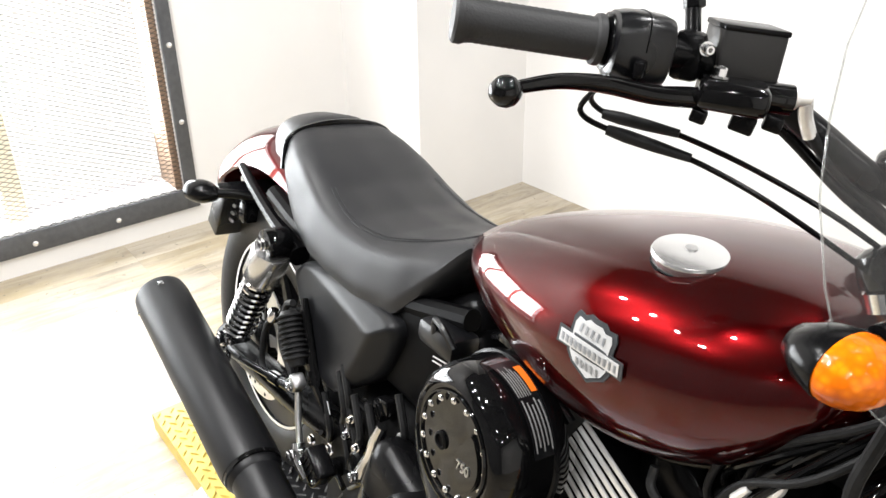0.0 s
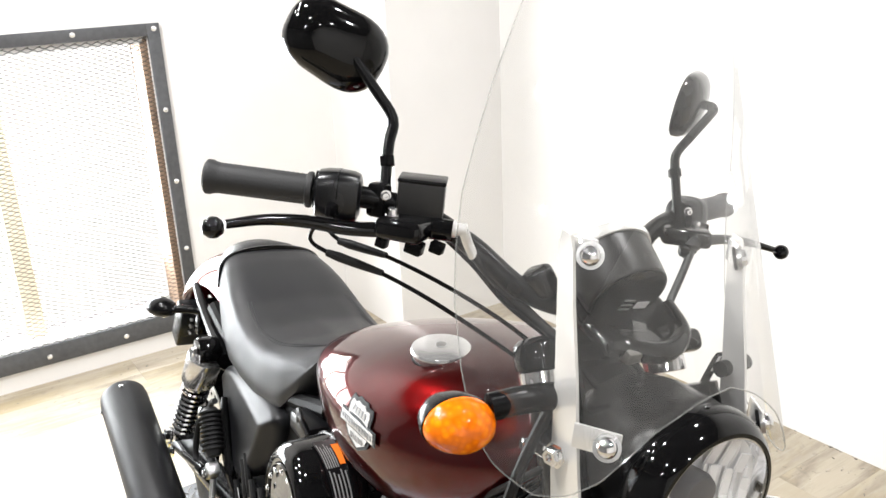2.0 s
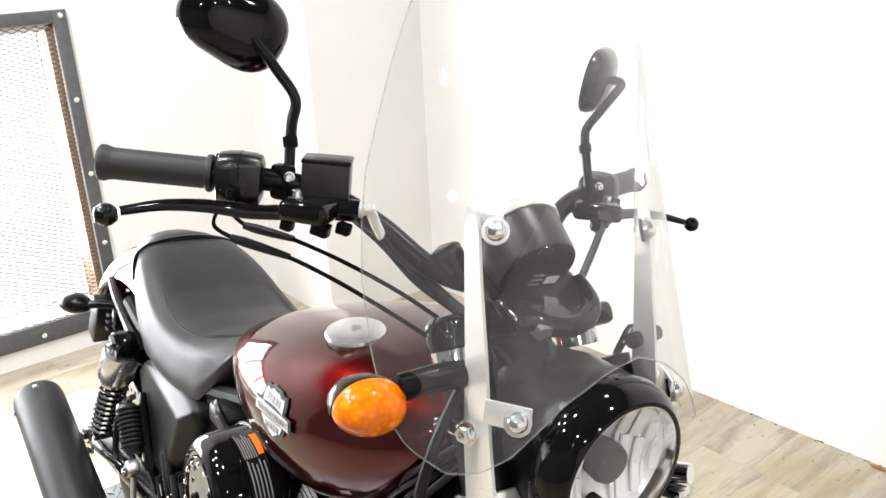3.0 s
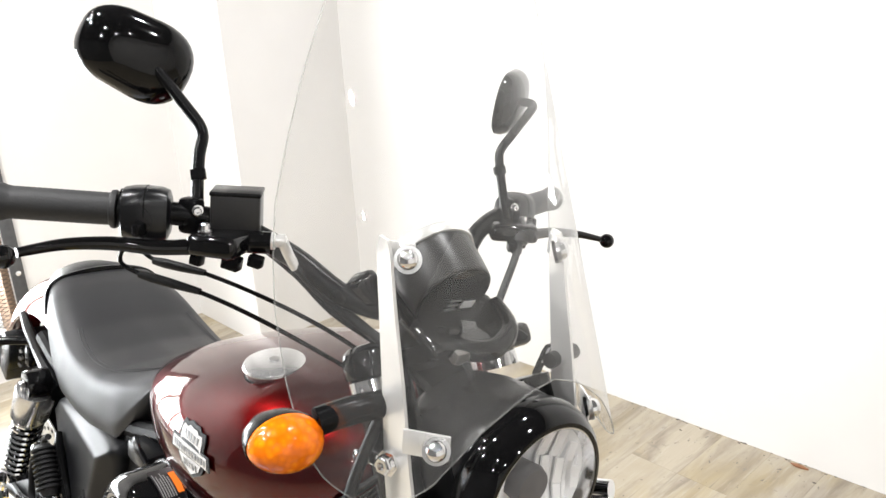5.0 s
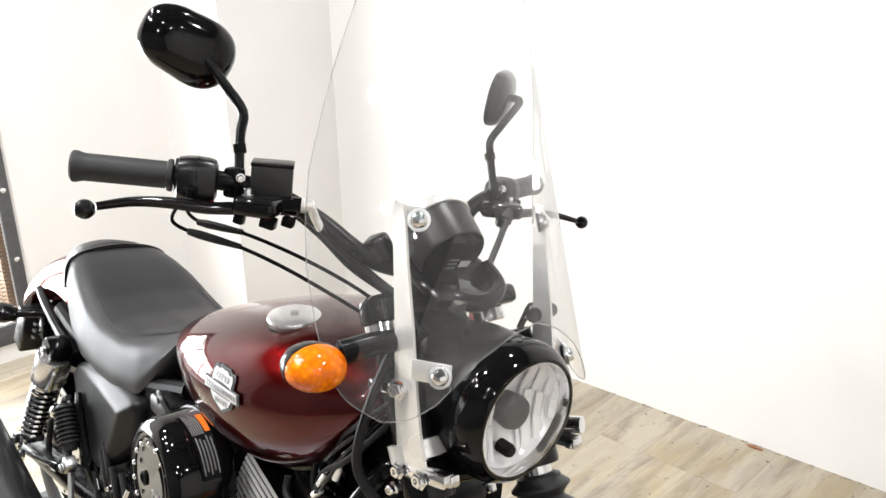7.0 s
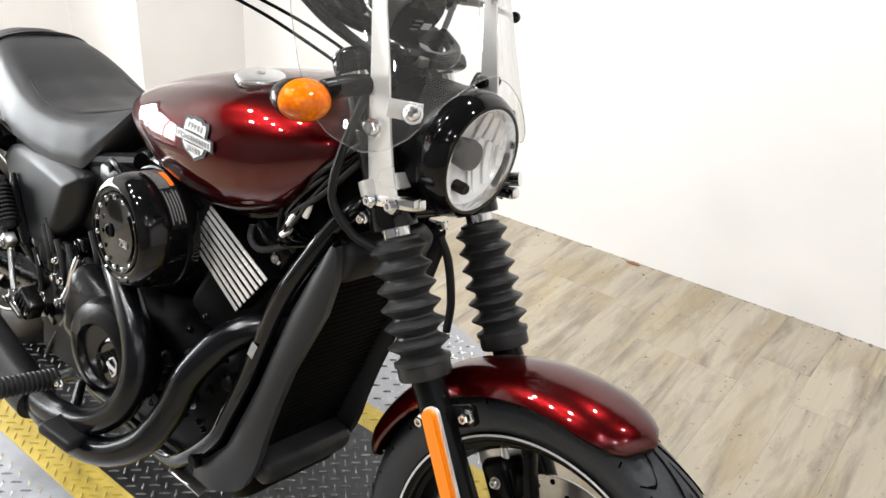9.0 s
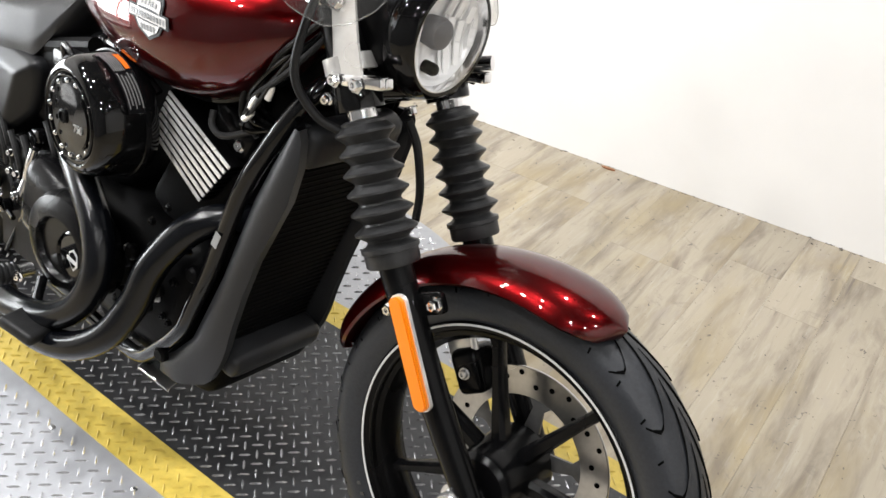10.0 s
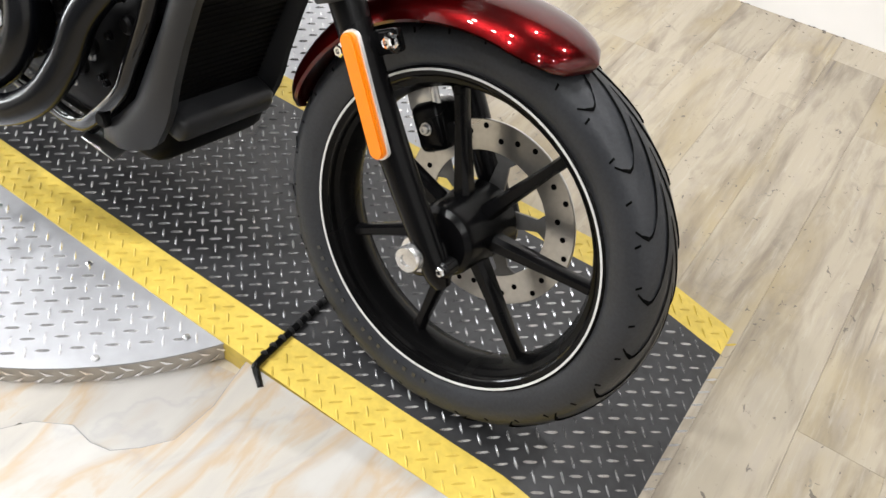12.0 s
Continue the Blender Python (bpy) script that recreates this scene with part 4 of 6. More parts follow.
def tank_section(row, n=14):
    top, hw, mid, bot = row
    up = [(hw * math.sin(a) ** (2 / 2.25), mid + (top - mid) * math.cos(a) ** (2 / 2.25)) for a in [math.pi / 2 * i / n for i in range(n + 1)]]
    low = [(hw * (0.55 + 0.45 * math.cos(a) ** 0.9), mid - (mid - bot) * math.sin(a)) for a in [math.pi / 2 * i / n for i in range(1, n + 1)]]
    return up + low


def tank_point(x, a_deg, lift=0.0):
    """A point of the right side of the tank, by x and the angle down from the ridge."""
    row = tank_row(x)
    top, hw, mid, bot = row
    a = radians(a_deg)
    if a_deg <= 90:
        y, z = (hw + lift) * math.sin(a) ** (2 / 2.25), mid + (top + lift - mid) * max(math.cos(a), 0) ** (2 / 2.25)
    else:
        b = a - math.pi / 2
        y, z = (hw + lift) * (0.55 + 0.45 * max(math.cos(b), 0) ** 0.9), mid - (mid - bot + lift) * math.sin(b)
    return Vector((x, -y, z))


bm = bmesh.new()
rings = []
fine = np.linspace(TANK[0][0], TANK[-1][0], 46)
xs = [r[0] for r in TANK]


def smooth_row(x):
    h = 0.03
    return [sum(w * v for w, v in zip((0.25, 0.5, 0.25), col)) for col in zip(tank_row(x - h), tank_row(x), tank_row(x + h))] if TANK[0][0] + h < x < TANK[-1][0] - h else tank_row(x)


for x in fine:
    half = tank_section(smooth_row(x))
    rings.append([(x, -y, z) for y, z in half] + [(x, y, z) for y, z in half[::-1][:-1]][:len(half) * 2])
ring_loft(bm, rings)
bmesh.ops.smooth_vert(bm, verts=bm.verts[:], factor=0.4, use_axis_x=True, use_axis_y=True, use_axis_z=True)
tank = part("fuel_tank", bm, PAINT, bike, "glossy maroon metal-flake fuel tank", 80)
part("tank_seam", tube([tank_point(x, 176, 0.001) for x in (-0.84, -0.76, -0.68, -0.6, -0.52, -0.45, -0.41)], 0.006, 8), GLOSS_BLACK, tank)
CAPC = Vector((-0.563, -0.104, 0.8785))
CAPN = Vector((0.03, -0.14, 1)).normalized()
cap = part("fuel_cap", lathe([(0.034, -0.016), (0.035, -0.004), (0.037, 0.0), (0.037, 0.002), (0.0355, 0.0045), (0.029, 0.0062), (0.016, 0.0072), (0.002, 0.0075)], CAPC, CAPN, 56), CAP_METAL, tank, "round chrome fuel cap")
part("cap_gap", lathe([(0.03, -0.02), (0.0355, -0.018), (0.036, -0.008), (0.03, -0.004)], CAPC, CAPN, 40), DARK, cap)
part("cap_keyhole", lathe([(0.006, 0.0), (0.006, 0.0016), (0.002, 0.0018)], CAPC + CAPN * 0.0072, CAPN, 16), STEEL, cap)

# badge: shield and bar shapes without letters, bent onto the tank side
def tank_side(x, z, lift=0.0):
    """A point of the tank's right flank by x and height."""
    top, hw, mid, bot = smooth_row(x)
    if z >= mid:
        a = math.acos(min((z - mid) / (top - mid), 1) ** 1.125)
        y = hw * math.sin(a) ** (2 / 2.25)
    else:
        b = math.asin(min((mid - z) / (mid - bot), 1))
        y = hw * (0.55 + 0.45 * math.cos(b) ** 0.9)
    return Vector((x, -y - lift, z))


def on_badge(u, v, w):
    return tank_side(-0.575 + 1.16 * u - 0.10 * v, 0.7905 - 0.06 * u + 0.88 * v, w + 0.0015)


shield = [(-0.004, 0.037), (0.0, 0.033), (0.008, 0.034), (0.013, 0.03), (0.021, 0.031), (0.0235, 0.024), (0.0225, 0.012), (0.0225, -0.012), (0.017, -0.023), (0.006, -0.031), (0.0, -0.036), (-0.006, -0.031), (-0.017, -0.023), (-0.0225, -0.012), (-0.0225, 0.012), (-0.0235, 0.024), (-0.021, 0.031), (-0.013, 0.03), (-0.008, 0.034)]
badge = part("tank_badge", slab([(u, v) for u, v in shield[1:]], 0.0014, on_badge), BADGE_DARK, tank, "grey and silver shield badge with a crossbar")
part("badge_field", slab([(u * 0.84, v * 0.86) for u, v in shield[1:]], 0.0006, lambda u, v, w: on_badge(u, v, w + 0.0014)), ALLOY, badge)
part("badge_bar", slab([(-0.034, -0.0095), (0.034, -0.0095), (0.034, 0.0095), (-0.034, 0.0095)], 0.0012, lambda u, v, w: on_badge(u, v, w + 0.0016)), BADGE_DARK, badge)
part("badge_bar_face", slab([(-0.031, -0.007), (0.031, -0.007), (0.031, 0.007), (-0.031, 0.007)], 0.0005, lambda u, v, w: on_badge(u, v, w + 0.0028)), ALLOY, badge)
for k in range(12):
    u = -0.0275 + 0.005 * k
    part("badge_mark", slab([(u - 0.0012, -0.0042), (u + 0.0012, -0.0042), (u + 0.0012, 0.0042), (u - 0.0012, 0.0042)], 0.0004, lambda a, b, w: on_badge(a, b, w + 0.0032)), BADGE_GREY, badge)
for k in range(5):
    for v, h in ((0.0185, 0.0042), (-0.0175, 0.0045)):
        u = (-0.012 + 0.006 * k) * (1 if v > 0 else 0.85)
        part("badge_mark", slab([(u - 0.0011, v - h), (u + 0.0011, v - h), (u + 0.0011, v + h), (u - 0.0011, v + h)], 0.0004, lambda a, b, w: on_badge(a, b, w + 0.002)), BADGE_GREY, badge)

# --- seat
SEAT = [(-0.885, 0.752, 0.05, 0.735), (-0.905, 0.750, 0.088, 0.722), (-0.95, 0.736, 0.116, 0.660), (-1.0, 0.720, 0.133, 0.600), (-1.08, 0.708, 0.142, 0.590), (-1.16, 0.708, 0.145, 0.592), (-1.24, 0.720, 0.143, 0.598), (-1.31, 0.742, 0.134, 0.618), (-1.36, 0.757, 0.124, 0.645), (-1.40, 0.766, 0.113, 0.675), (-1.415, 0.766, 0.108, 0.685)]


def seat_row(x):
    sx = [r[0] for r in SEAT[::-1]]
    return [float(np.interp(x, sx, [r[i] for r in SEAT[::-1]])) for i in (1, 2, 3)]


def seat_top(x, y):
    """Height of the seat's upper face: narrow and sloping over the thighs, square at the tail."""
    top, hw, bot = seat_row(x)
    tail = min(max((-1.14 - x) / 0.2, 0.0), 1.0)
    tail = tail * tail * (3 - 2 * tail)
    t = min(abs(y) / hw, 1.0)
    slope = 0.012 * t + 0.075 * max(t - 0.5, 0.0) ** 1.5
    square = 0.004 * t + 0.03 * t ** 6
    dish = 0.012 * math.exp(-((x + 1.12) / 0.12) ** 2) * (1 - t * t)
    return top - slope * (1 - tail) - square * tail - dish


bm = bmesh.new()
rings = []
for x in np.linspace(SEAT[-1][0], SEAT[0][0], 54):
    top, hw, bot = seat_row(x)
    sec = []
    for i in range(29):
        y = hw * 0.9 * (-1 + 2 * i / 28)
        sec.append((x, y, seat_top(x, y)))
    zr = seat_top(x, hw * 0.9)
    right = [(x, hw * (0.9 + 0.1 * u ** 0.6), zr + (bot + 0.022 - zr) * u) for u in (0.12, 0.3, 0.55, 0.8, 1.0)] + [(x, hw * 0.985, bot + 0.018), (x, hw * 0.985, bot + 0.004), (x, hw * 0.93, bot)]
    left = [(x, -y, z) for x, y, z in right[::-1]]
    rings.append(sec + right + left)
ring_loft(bm, rings)
bmesh.ops.smooth_vert(bm, verts=bm.verts[:], factor=0.5, use_axis_x=True, use_axis_y=True, use_axis_z=True)
seat = part("seat", bm, VINYL, bike, "black vinyl solo seat with a stitched dished centre", 60)
for k in range(2):
    line = []
    for i in range(25):
        a = radians(-112 + 224 * i / 24)
        x, y = -1.17 + (0.212 - 0.008 * k) * math.cos(a), (0.112 - 0.006 * k) * math.sin(a)
        line.append((x, y, seat_top(x, y) + 0.0006))
    part("seam", tube(line, 0.0008, 6, 2), VINYL, seat)
bm = bmesh.new()
rings = []
for x, top, hw, bot in ((-1.405, 0.755, 0.094, 0.69), (-1.412, 0.770, 0.098, 0.69), (-1.44, 0.775, 0.094, 0.69), (-1.5, 0.764, 0.082, 0.69), (-1.54, 0.75, 0.066, 0.685), (-1.56, 0.735, 0.045, 0.68)):
    rings.append([(x, hw * math.sin(radians(a)), bot + (top - bot) * max(math.cos(radians(a)), 0.0) ** 0.55) for a in range(-90, 91, 12)])
ring_loft(bm, rings)
part("pillion_pad", bm, VINYL, seat, "black vinyl rear pad", 60)
part("seat_strap", tube([(-1.412, 0.109 * math.sin(radians(a)), 0.69 + 0.079 * max(math.cos(radians(a)), 0.0) ** 0.42) for a in range(-90, 91, 10)], 0.0055, 8, 3), GLOSS_BLACK, seat, "black rounded seat welt")

# --- side cover
COV = [(-1.30, 0.545), (-1.247, 0.583), (-1.111, 0.603), (-1.0, 0.606), (-0.974, 0.594), (-0.976, 0.565), (-1.008, 0.499), (-1.08, 0.437), (-1.12, 0.42), (-1.19, 0.428), (-1.255, 0.492)]
KX, KZ = -1.015, 0.572


def cover_depth(x, z):
    """How far the shell stands out: a flat rear panel, a front facet and a top chamfer, blended softly."""
    sd = (x - KX) * 0.893 - (z - KZ) * 0.45
    planes = (0.158 + 0.09 * sd, 0.158 - 0.62 * sd, 0.158 - 0.6 * (z - KZ - 0.085 * (x - KX)))
    k = 0.0013
    return -k * math.log(sum(math.exp(-p / k) for p in planes))


ring0 = curve_points([(x, z, 0) for x, z in COV] + [(COV[0][0], COV[0][1], 0)], 5)[:-1]
cx, cz = -1.11, 0.52
bm = bmesh.new()
rings = []
for sc in [0.02] + [0.04 * q for q in range(1, 23)] + [0.9, 0.92, 0.94, 0.96, 0.98, 0.99, 1.0]:
    ring = []
    for p in ring0:
        x, z = cx + (p.x - cx) * sc, cz + (p.y - cz) * sc
        roll = 0.010 * (1 - math.sqrt(max(1 - max((sc - 0.9) / 0.1, 0.0) ** 2, 0.0)))
        ring.append((x, -cover_depth(x, z) + roll, z))
    rings.append(ring)
rings.append([(p.x, -0.08, p.y) for p in ring0])
ring_loft(bm, rings)
part("side_cover", bm, COVER, bike, "angular satin black plastic side cover", 50)
part("seat_rail", tube([(-0.86, -0.1, 0.66), (-1.05, -0.11, 0.615), (-1.3, -0.11, 0.61), (-1.45, -0.105, 0.63)], 0.016, 10), DARK, bike)
part("under_seat_box", rbox((-1.08, 0, 0.56), (0.42, 0.24, 0.16), 0.02), DARK, bike)
part("fuse_block", rbox((-0.88, -0.12, 0.63), (0.08, 0.05, 0.035), 0.01), MATT_BLACK, bike, "dark rounded plastic block below the seat")
part("intake_cable", tube([(-0.83, -0.15, 0.645), (-0.85, -0.155, 0.665), (-0.88, -0.145, 0.66), (-0.885, -0.14, 0.635)], 0.005, 8), MATT_BLACK, bike)
for k in range(2):
    part("bright_rod", tube([(-0.905, -0.12, 0.588 - 0.007 * k), (-0.80, -0.122, 0.605 - 0.007 * k)], 0.0018, 6), CHROME, bike)

# --- engine
part("crankcase", rbox((-0.74, 0, 0.31), (0.44, 0.28, 0.26), 0.06, seg=4), DARK, bike, "black engine crankcase")
part("oil_pan", rbox((-0.66, 0, 0.235), (0.34, 0.25, 0.15), 0.04, seg=3), DARK, bike, "black oil pan")
# dark mass round the swingarm pivot, added to close the gap before the wheel
part("pivot_filler", rbox((-1.13, 0, 0.325), (0.22, 0.2, 0.29), 0.03, seg=3), DARK, bike)
# added dark block that hides the floor behind the lower frame
part("frame_filler", rbox((-0.965, -0.06, 0.275), (0.26, 0.12, 0.17), 0.02, seg=2), DARK, bike, "black filler block in the lower frame")
part("gearbox", rbox((-0.98, 0, 0.36), (0.22, 0.26, 0.22), 0.05, seg=3), DARK, bike)
for tilt, x0 in ((30, -0.66), (-30, -0.80)):
    d = Vector((math.sin(radians(tilt)), 0, math.cos(radians(tilt))))
    c = Vector((x0, 0, 0.40))
    m = d.to_track_quat("Z", "Y").to_euler()
    cyl = part("cylinder", rbox(c + d * 0.13, (0.15, 0.19, 0.22), 0.02, (0, tilt, 0), seg=3), DARK, bike, "black finned engine cylinder")
    part("cylinder_head", rbox(c + d * 0.245, (0.13, 0.17, 0.09), 0.025, (0, tilt, 0), seg=3), SATIN_BLACK, cyl, "satin black cylinder head")
for i in range(8):
    u = i / 7
    a = Vector((-0.622 - 0.036 * u, 0, 0.664 - 0.072 * u))
    b = Vector((-0.483 - 0.060 * u, 0, 0.592 - 0.076 * u))
    d = (b - a).normalized()
    nrm = Vector((-d.z, 0, d.x))
    fin = part("cooling_fin", slab([(0, -0.128), ((b - a).length, -0.121), ((b - a).length, 0.1), (0, 0.1)], 0.0042, lambda p, q, w: a + d * p + nrm * (w - 0.0021) + Vector((0, q, 0))), DARK, bike, "black cooling fin with a bright machined edge")
    part("fin_edge", slab([(0.001, -0.0031), ((b - a).length - 0.001, -0.0031), ((b - a).length - 0.001, 0.0031), (0.001, 0.0031)], 0.0024, lambda p, q, w: a + d * p + nrm * q + Vector((0, -0.1285 - w + 0.007 * p / (b - a).length, 0)), 0.0006), ALLOY, fin, "bright machined edge")
part("coil_cover", rbox((-0.515, -0.072, 0.637), (0.1, 0.06, 0.07), 0.018, (0, 32, 0), seg=3), SATIN_BLACK, bike, "black spark plug cover")
bolt("cover_bolt", (-0.490, -0.100, 0.622), (0.2, -1, 0.1), 0.008, bike, label="bright cover bolt")
part("plug_cable", tube([(-0.53, -0.12, 0.665), (-0.525, -0.125, 0.645), (-0.50, -0.125, 0.637), (-0.46, -0.11, 0.655)], 0.005, 10), GAITER, bike, "grey ignition cable")

# right engine cover
ec = part("engine_cover", lathe([(0.105, 0), (0.105, 0.03), (0.098, 0.045), (0.085, 0.052), (0.062, 0.055), (0.058, 0.05), (0.056, 0.046), (0.03, 0.046), (0.001, 0.047)], (-0.79, -0.158, 0.345), (0.05, -1, 0.02), 48, squash=0.9), SATIN_BLACK, bike, "satin black round engine side cover")
part("cover_tail", rbox((-0.87, -0.155, 0.36), (0.19, 0.07, 0.16), 0.035, (0, 15, 0), seg=4), SATIN_BLACK, ec)
em = part("cover_disc", lathe([(0.048, 0), (0.048, 0.006), (0.044, 0.01), (0.04, 0.006), (0.001, 0.006)], (-0.75, -0.198, 0.342), (0.05, -1, 0.02), 40), GLOSS_BLACK, ec, "gloss black cover disc")
part("cover_mark", slab([(0, 0.02), (0.012, 0.012), (0.012, -0.008), (0, -0.02), (-0.012, -0.008), (-0.012, 0.012)], 0.0015, lambda u, v, w: (-0.747 + u, -0.2065 - w, 0.342 + v)), ALLOY, em, "small silver shield outline")
part("cover_mark_field", slab([(0, 0.016), (0.009, 0.01), (0.009, -0.006), (0, -0.016), (-0.009, -0.006), (-0.009, 0.01)], 0.0015, lambda u, v, w: (-0.747 + u, -0.2075 - w, 0.342 + v)), GLOSS_BLACK, em)
part("cover_mark_bar", slab([(-0.015, -0.002), (0.015, -0.006), (0.015, 0.001), (-0.015, 0.005)], 0.0015, lambda u, v, w: (-0.747 + u, -0.2087 - w, 0.342 + v)), ALLOY, em)
rng = random.Random(7)
for i in range(26):
    x, z = rng.uniform(-0.72, -0.5), rng.uniform(0.22, 0.5)
    p = (x, -0.142 - rng.uniform(0, 0.012), z)
    if rng.random() < 0.45:
        bolt("engine_bolt", p, (0, -1, 0), rng.uniform(0.004, 0.0065), bike, STEEL if rng.random() < 0.5 else SATIN_BLACK)
    else:
        part("engine_boss", lathe([(0.014, 0), (0.014, 0.008), (0.01, 0.012), (0.004, 0.012)], p, (0, -1, 0), 14), DARK, bike)
for i in range(40):
    x, z = rng.uniform(-1.2, -0.93), rng.uniform(0.26, 0.47)
    p = Vector((x, -0.12 - rng.uniform(0, 0.03), z))
    k = i % 4
    if k == 0:
        bolt("linkage_bolt", p, (0, -1, 0), rng.uniform(0.005, 0.008), bike, CHROME)
    elif k == 1:
        part("linkage_rod", tube([p, p + Vector((rng.uniform(-0.06, 0.06), -0.01, rng.uniform(-0.08, 0.08)))], 0.005, 8), SATIN_BLACK, bike)
    elif k == 2:
        part("bracket_block", rbox(p, (0.03, 0.02, 0.025) if i % 8 == 2 else (0.026, 0.012, 0.01), 0.004, (0, rng.uniform(-60, 60), 0)), GLOSS_BLACK if i % 8 == 2 else SILVER, bike)
    else:
        part("hose", tube([p, p + Vector((0.02, -0.012, 0.04)), p + Vector((-0.01, -0.01, 0.09))], 0.006, 8), RUBBER, bike)

# --- air cleaner
AC = Vector((-0.705, -0.165, 0.606))
ac = part("air_cleaner", lathe([(0.05, 0.03), (0.094, 0.02), (0.097, 0.012), (0.095, 0.0), (0.092, -0.03), (0.09, -0.05), (0.084, -0.064), (0.076, -0.07), (0.072, -0.071), (0.07, -0.068), (0.066, -0.0675), (0.03, -0.069), (0.001, -0.0695)], AC, (0.06, 1, 0.0), 56), GLOSS_BLACK, bike, "gloss black round air cleaner")
part("cover_band", lathe([(0.0945, 0.006), (0.0975, 0.005), (0.0975, -0.001), (0.0945, -0.002)], AC, (0.06, 1, 0), 56, cap=False), SATIN_BLACK, ac)
part("centre_screw", lathe([(0.011, 0), (0.011, 0.002), (0.008, 0.003), (0.006, -0.004)], AC + Vector((-0.022, -0.069, -0.003)), (0, -1, 0), 16), DARK, ac)
# chrome studs that stand in for lamp glints along the rim bead
for i in range(15):
    a = radians(-20 + 24 * i)
    bolt("rim_glint", AC + Vector((0.0565 * math.cos(a), -0.0695, 0.0565 * math.sin(a))), (0, -1, 0), 0.003, ac, CHROME, h=0.0028)
part("face_bead", lathe([(0.0605, -0.0685), (0.062, -0.071), (0.0635, -0.071), (0.065, -0.0685)], AC, (0.06, 1, 0.0), 56, cap=False), GLOSS_BLACK, ac)
bm = slab([(0.008 + 0.044 * math.cos(radians(a)), 0.044 * math.sin(radians(a))) for a in range(-60, 61, 10)] + [(0.024, 0.026), (0.012, 0.012), (0.006, -0.006), (0.01, -0.026)], 0.0035, lambda u, v, w: AC + Vector((u, -0.0685 - w - 0.06 * u, v)), 0.0015)
part("face_boss", bm, GLOSS_BLACK, ac)
numerals = bpy.data.curves.new("numerals", "FONT")
numerals.body, numerals.size, numerals.extrude, numerals.align_x, numerals.align_y = "750", 0.0165, 0.0008, "CENTER", "CENTER"
tmp = new("tmp", numerals)
bpy.context.view_layer.update()
me = bpy.data.meshes.new_from_object(tmp.evaluated_get(bpy.context.evaluated_depsgraph_get()))
bpy.data.objects.remove(tmp)
me.transform(pose(AC.x + 0.026, AC.y - 0.0745, AC.z - 0.008, 90, -6, -3.5))
link_mesh("numerals", me, STEEL, ac, "raised grey numerals 750")


def on_drum(a, y, lift=0.0):
    return AC + Vector(((0.0925 + lift) * math.cos(a), y, (0.0925 + lift) * math.sin(a)))


def drum_patch(name, a0, a1, y0, y1, mat, lift, label=""):
    bm = bmesh.new()
    ring_loft(bm, [[on_drum(radians(a0 + (a1 - a0) * i / 10), y, lift) for y in (y0, y1)] for i in range(11)], closed=False)
    return part(name, bm, mat, ac, label, 80)


drum_patch("warning_label", 20, 92, -0.034, 0.002, MATT_BLACK, 0.0026, "dark printed warning label")
drum_patch("label_heading", 62, 84, -0.012, -0.001, ORANGE_TAG, 0.0032, "orange label heading")
for k in range(6):
    drum_patch("label_line", 24 + (k % 2) * 3, 58 - (k % 3) * 2, -0.031 + k * 0.0053, -0.029 + k * 0.0053, GREY_TAG, 0.0032)
    drum_patch("label_line", 60, 86 - (k % 3) * 3, -0.032 + k * 0.0032, -0.0305 + k * 0.0032, GREY_TAG, 0.0032)
part("breather_pipe", tube([(-0.78, -0.13, 0.685), (-0.74, -0.15, 0.705), (-0.68, -0.15, 0.695), (-0.63, -0.14, 0.66)], 0.006, 8), GLOSS_BLACK, ac)

# --- exhaust
part("exhaust_header", tube([(-0.88, -0.12, 0.53), (-0.82, -0.165, 0.512), (-0.745, -0.192, 0.485), (-0.678, -0.21, 0.44), (-0.652, -0.222, 0.38), (-0.672, -0.236, 0.31), (-0.74, -0.252, 0.255), (-0.84, -0.26, 0.225), (-0.95, -0.258, 0.222)], 0.0248, 20), PIPE_BLACK, bike, "matt black rear exhaust header")
part("exhaust_header", tube([(-0.45, -0.05, 0.50), (-0.48, -0.10, 0.507), (-0.522, -0.145, 0.487), (-0.56, -0.185, 0.42), (-0.58, -0.205, 0.345), (-0.615, -0.232, 0.275), (-0.69, -0.255, 0.225), (-0.8, -0.262, 0.205), (-0.95, -0.256, 0.215)], 0.0248, 20), PIPE_BLACK, bike, "matt black front exhaust header")
muffler = part("muffler", tube([(-0.9, -0.26, 0.212), (-1.0, -0.257, 0.226), (-1.16, -0.254, 0.261)], [0.036, 0.041, 0.042], 28), MUFFLER_BLACK, bike, "long matt black muffler")
MD = Vector((-0.465, 0, 0.104)).normalized()
part("muffler_can", lathe([(0.04, -0.02), (0.0455, -0.012), (0.0465, 0.0), (0.0505, 0.004), (0.052, 0.02), (0.052, 0.455), (0.05, 0.472), (0.044, 0.476), (0.04, 0.470), (0.036, 0.44), (0.03, 0.40), (0.001, 0.40)], (-1.165, -0.254, 0.262), MD, 40), MUFFLER_BLACK, muffler, "matt black muffler can")
part("muffler_clamp", lathe([(0.0465, -0.004), (0.0495, -0.003), (0.0495, 0.006), (0.0465, 0.007)], (-1.165, -0.254, 0.262), MD, 36, cap=False), GLOSS_BLACK, muffler, "gloss black clamp ring")
for a in (-8, 78):
    bolt("tip_screw", Vector((-1.165, -0.254, 0.262)) + MD * 0.44 + Vector((0, -0.052 * math.cos(radians(a)), 0.052 * math.sin(radians(a)))), (0, -math.cos(radians(a)), math.sin(radians(a))), 0.0045, muffler, CHROME, h=0.004)

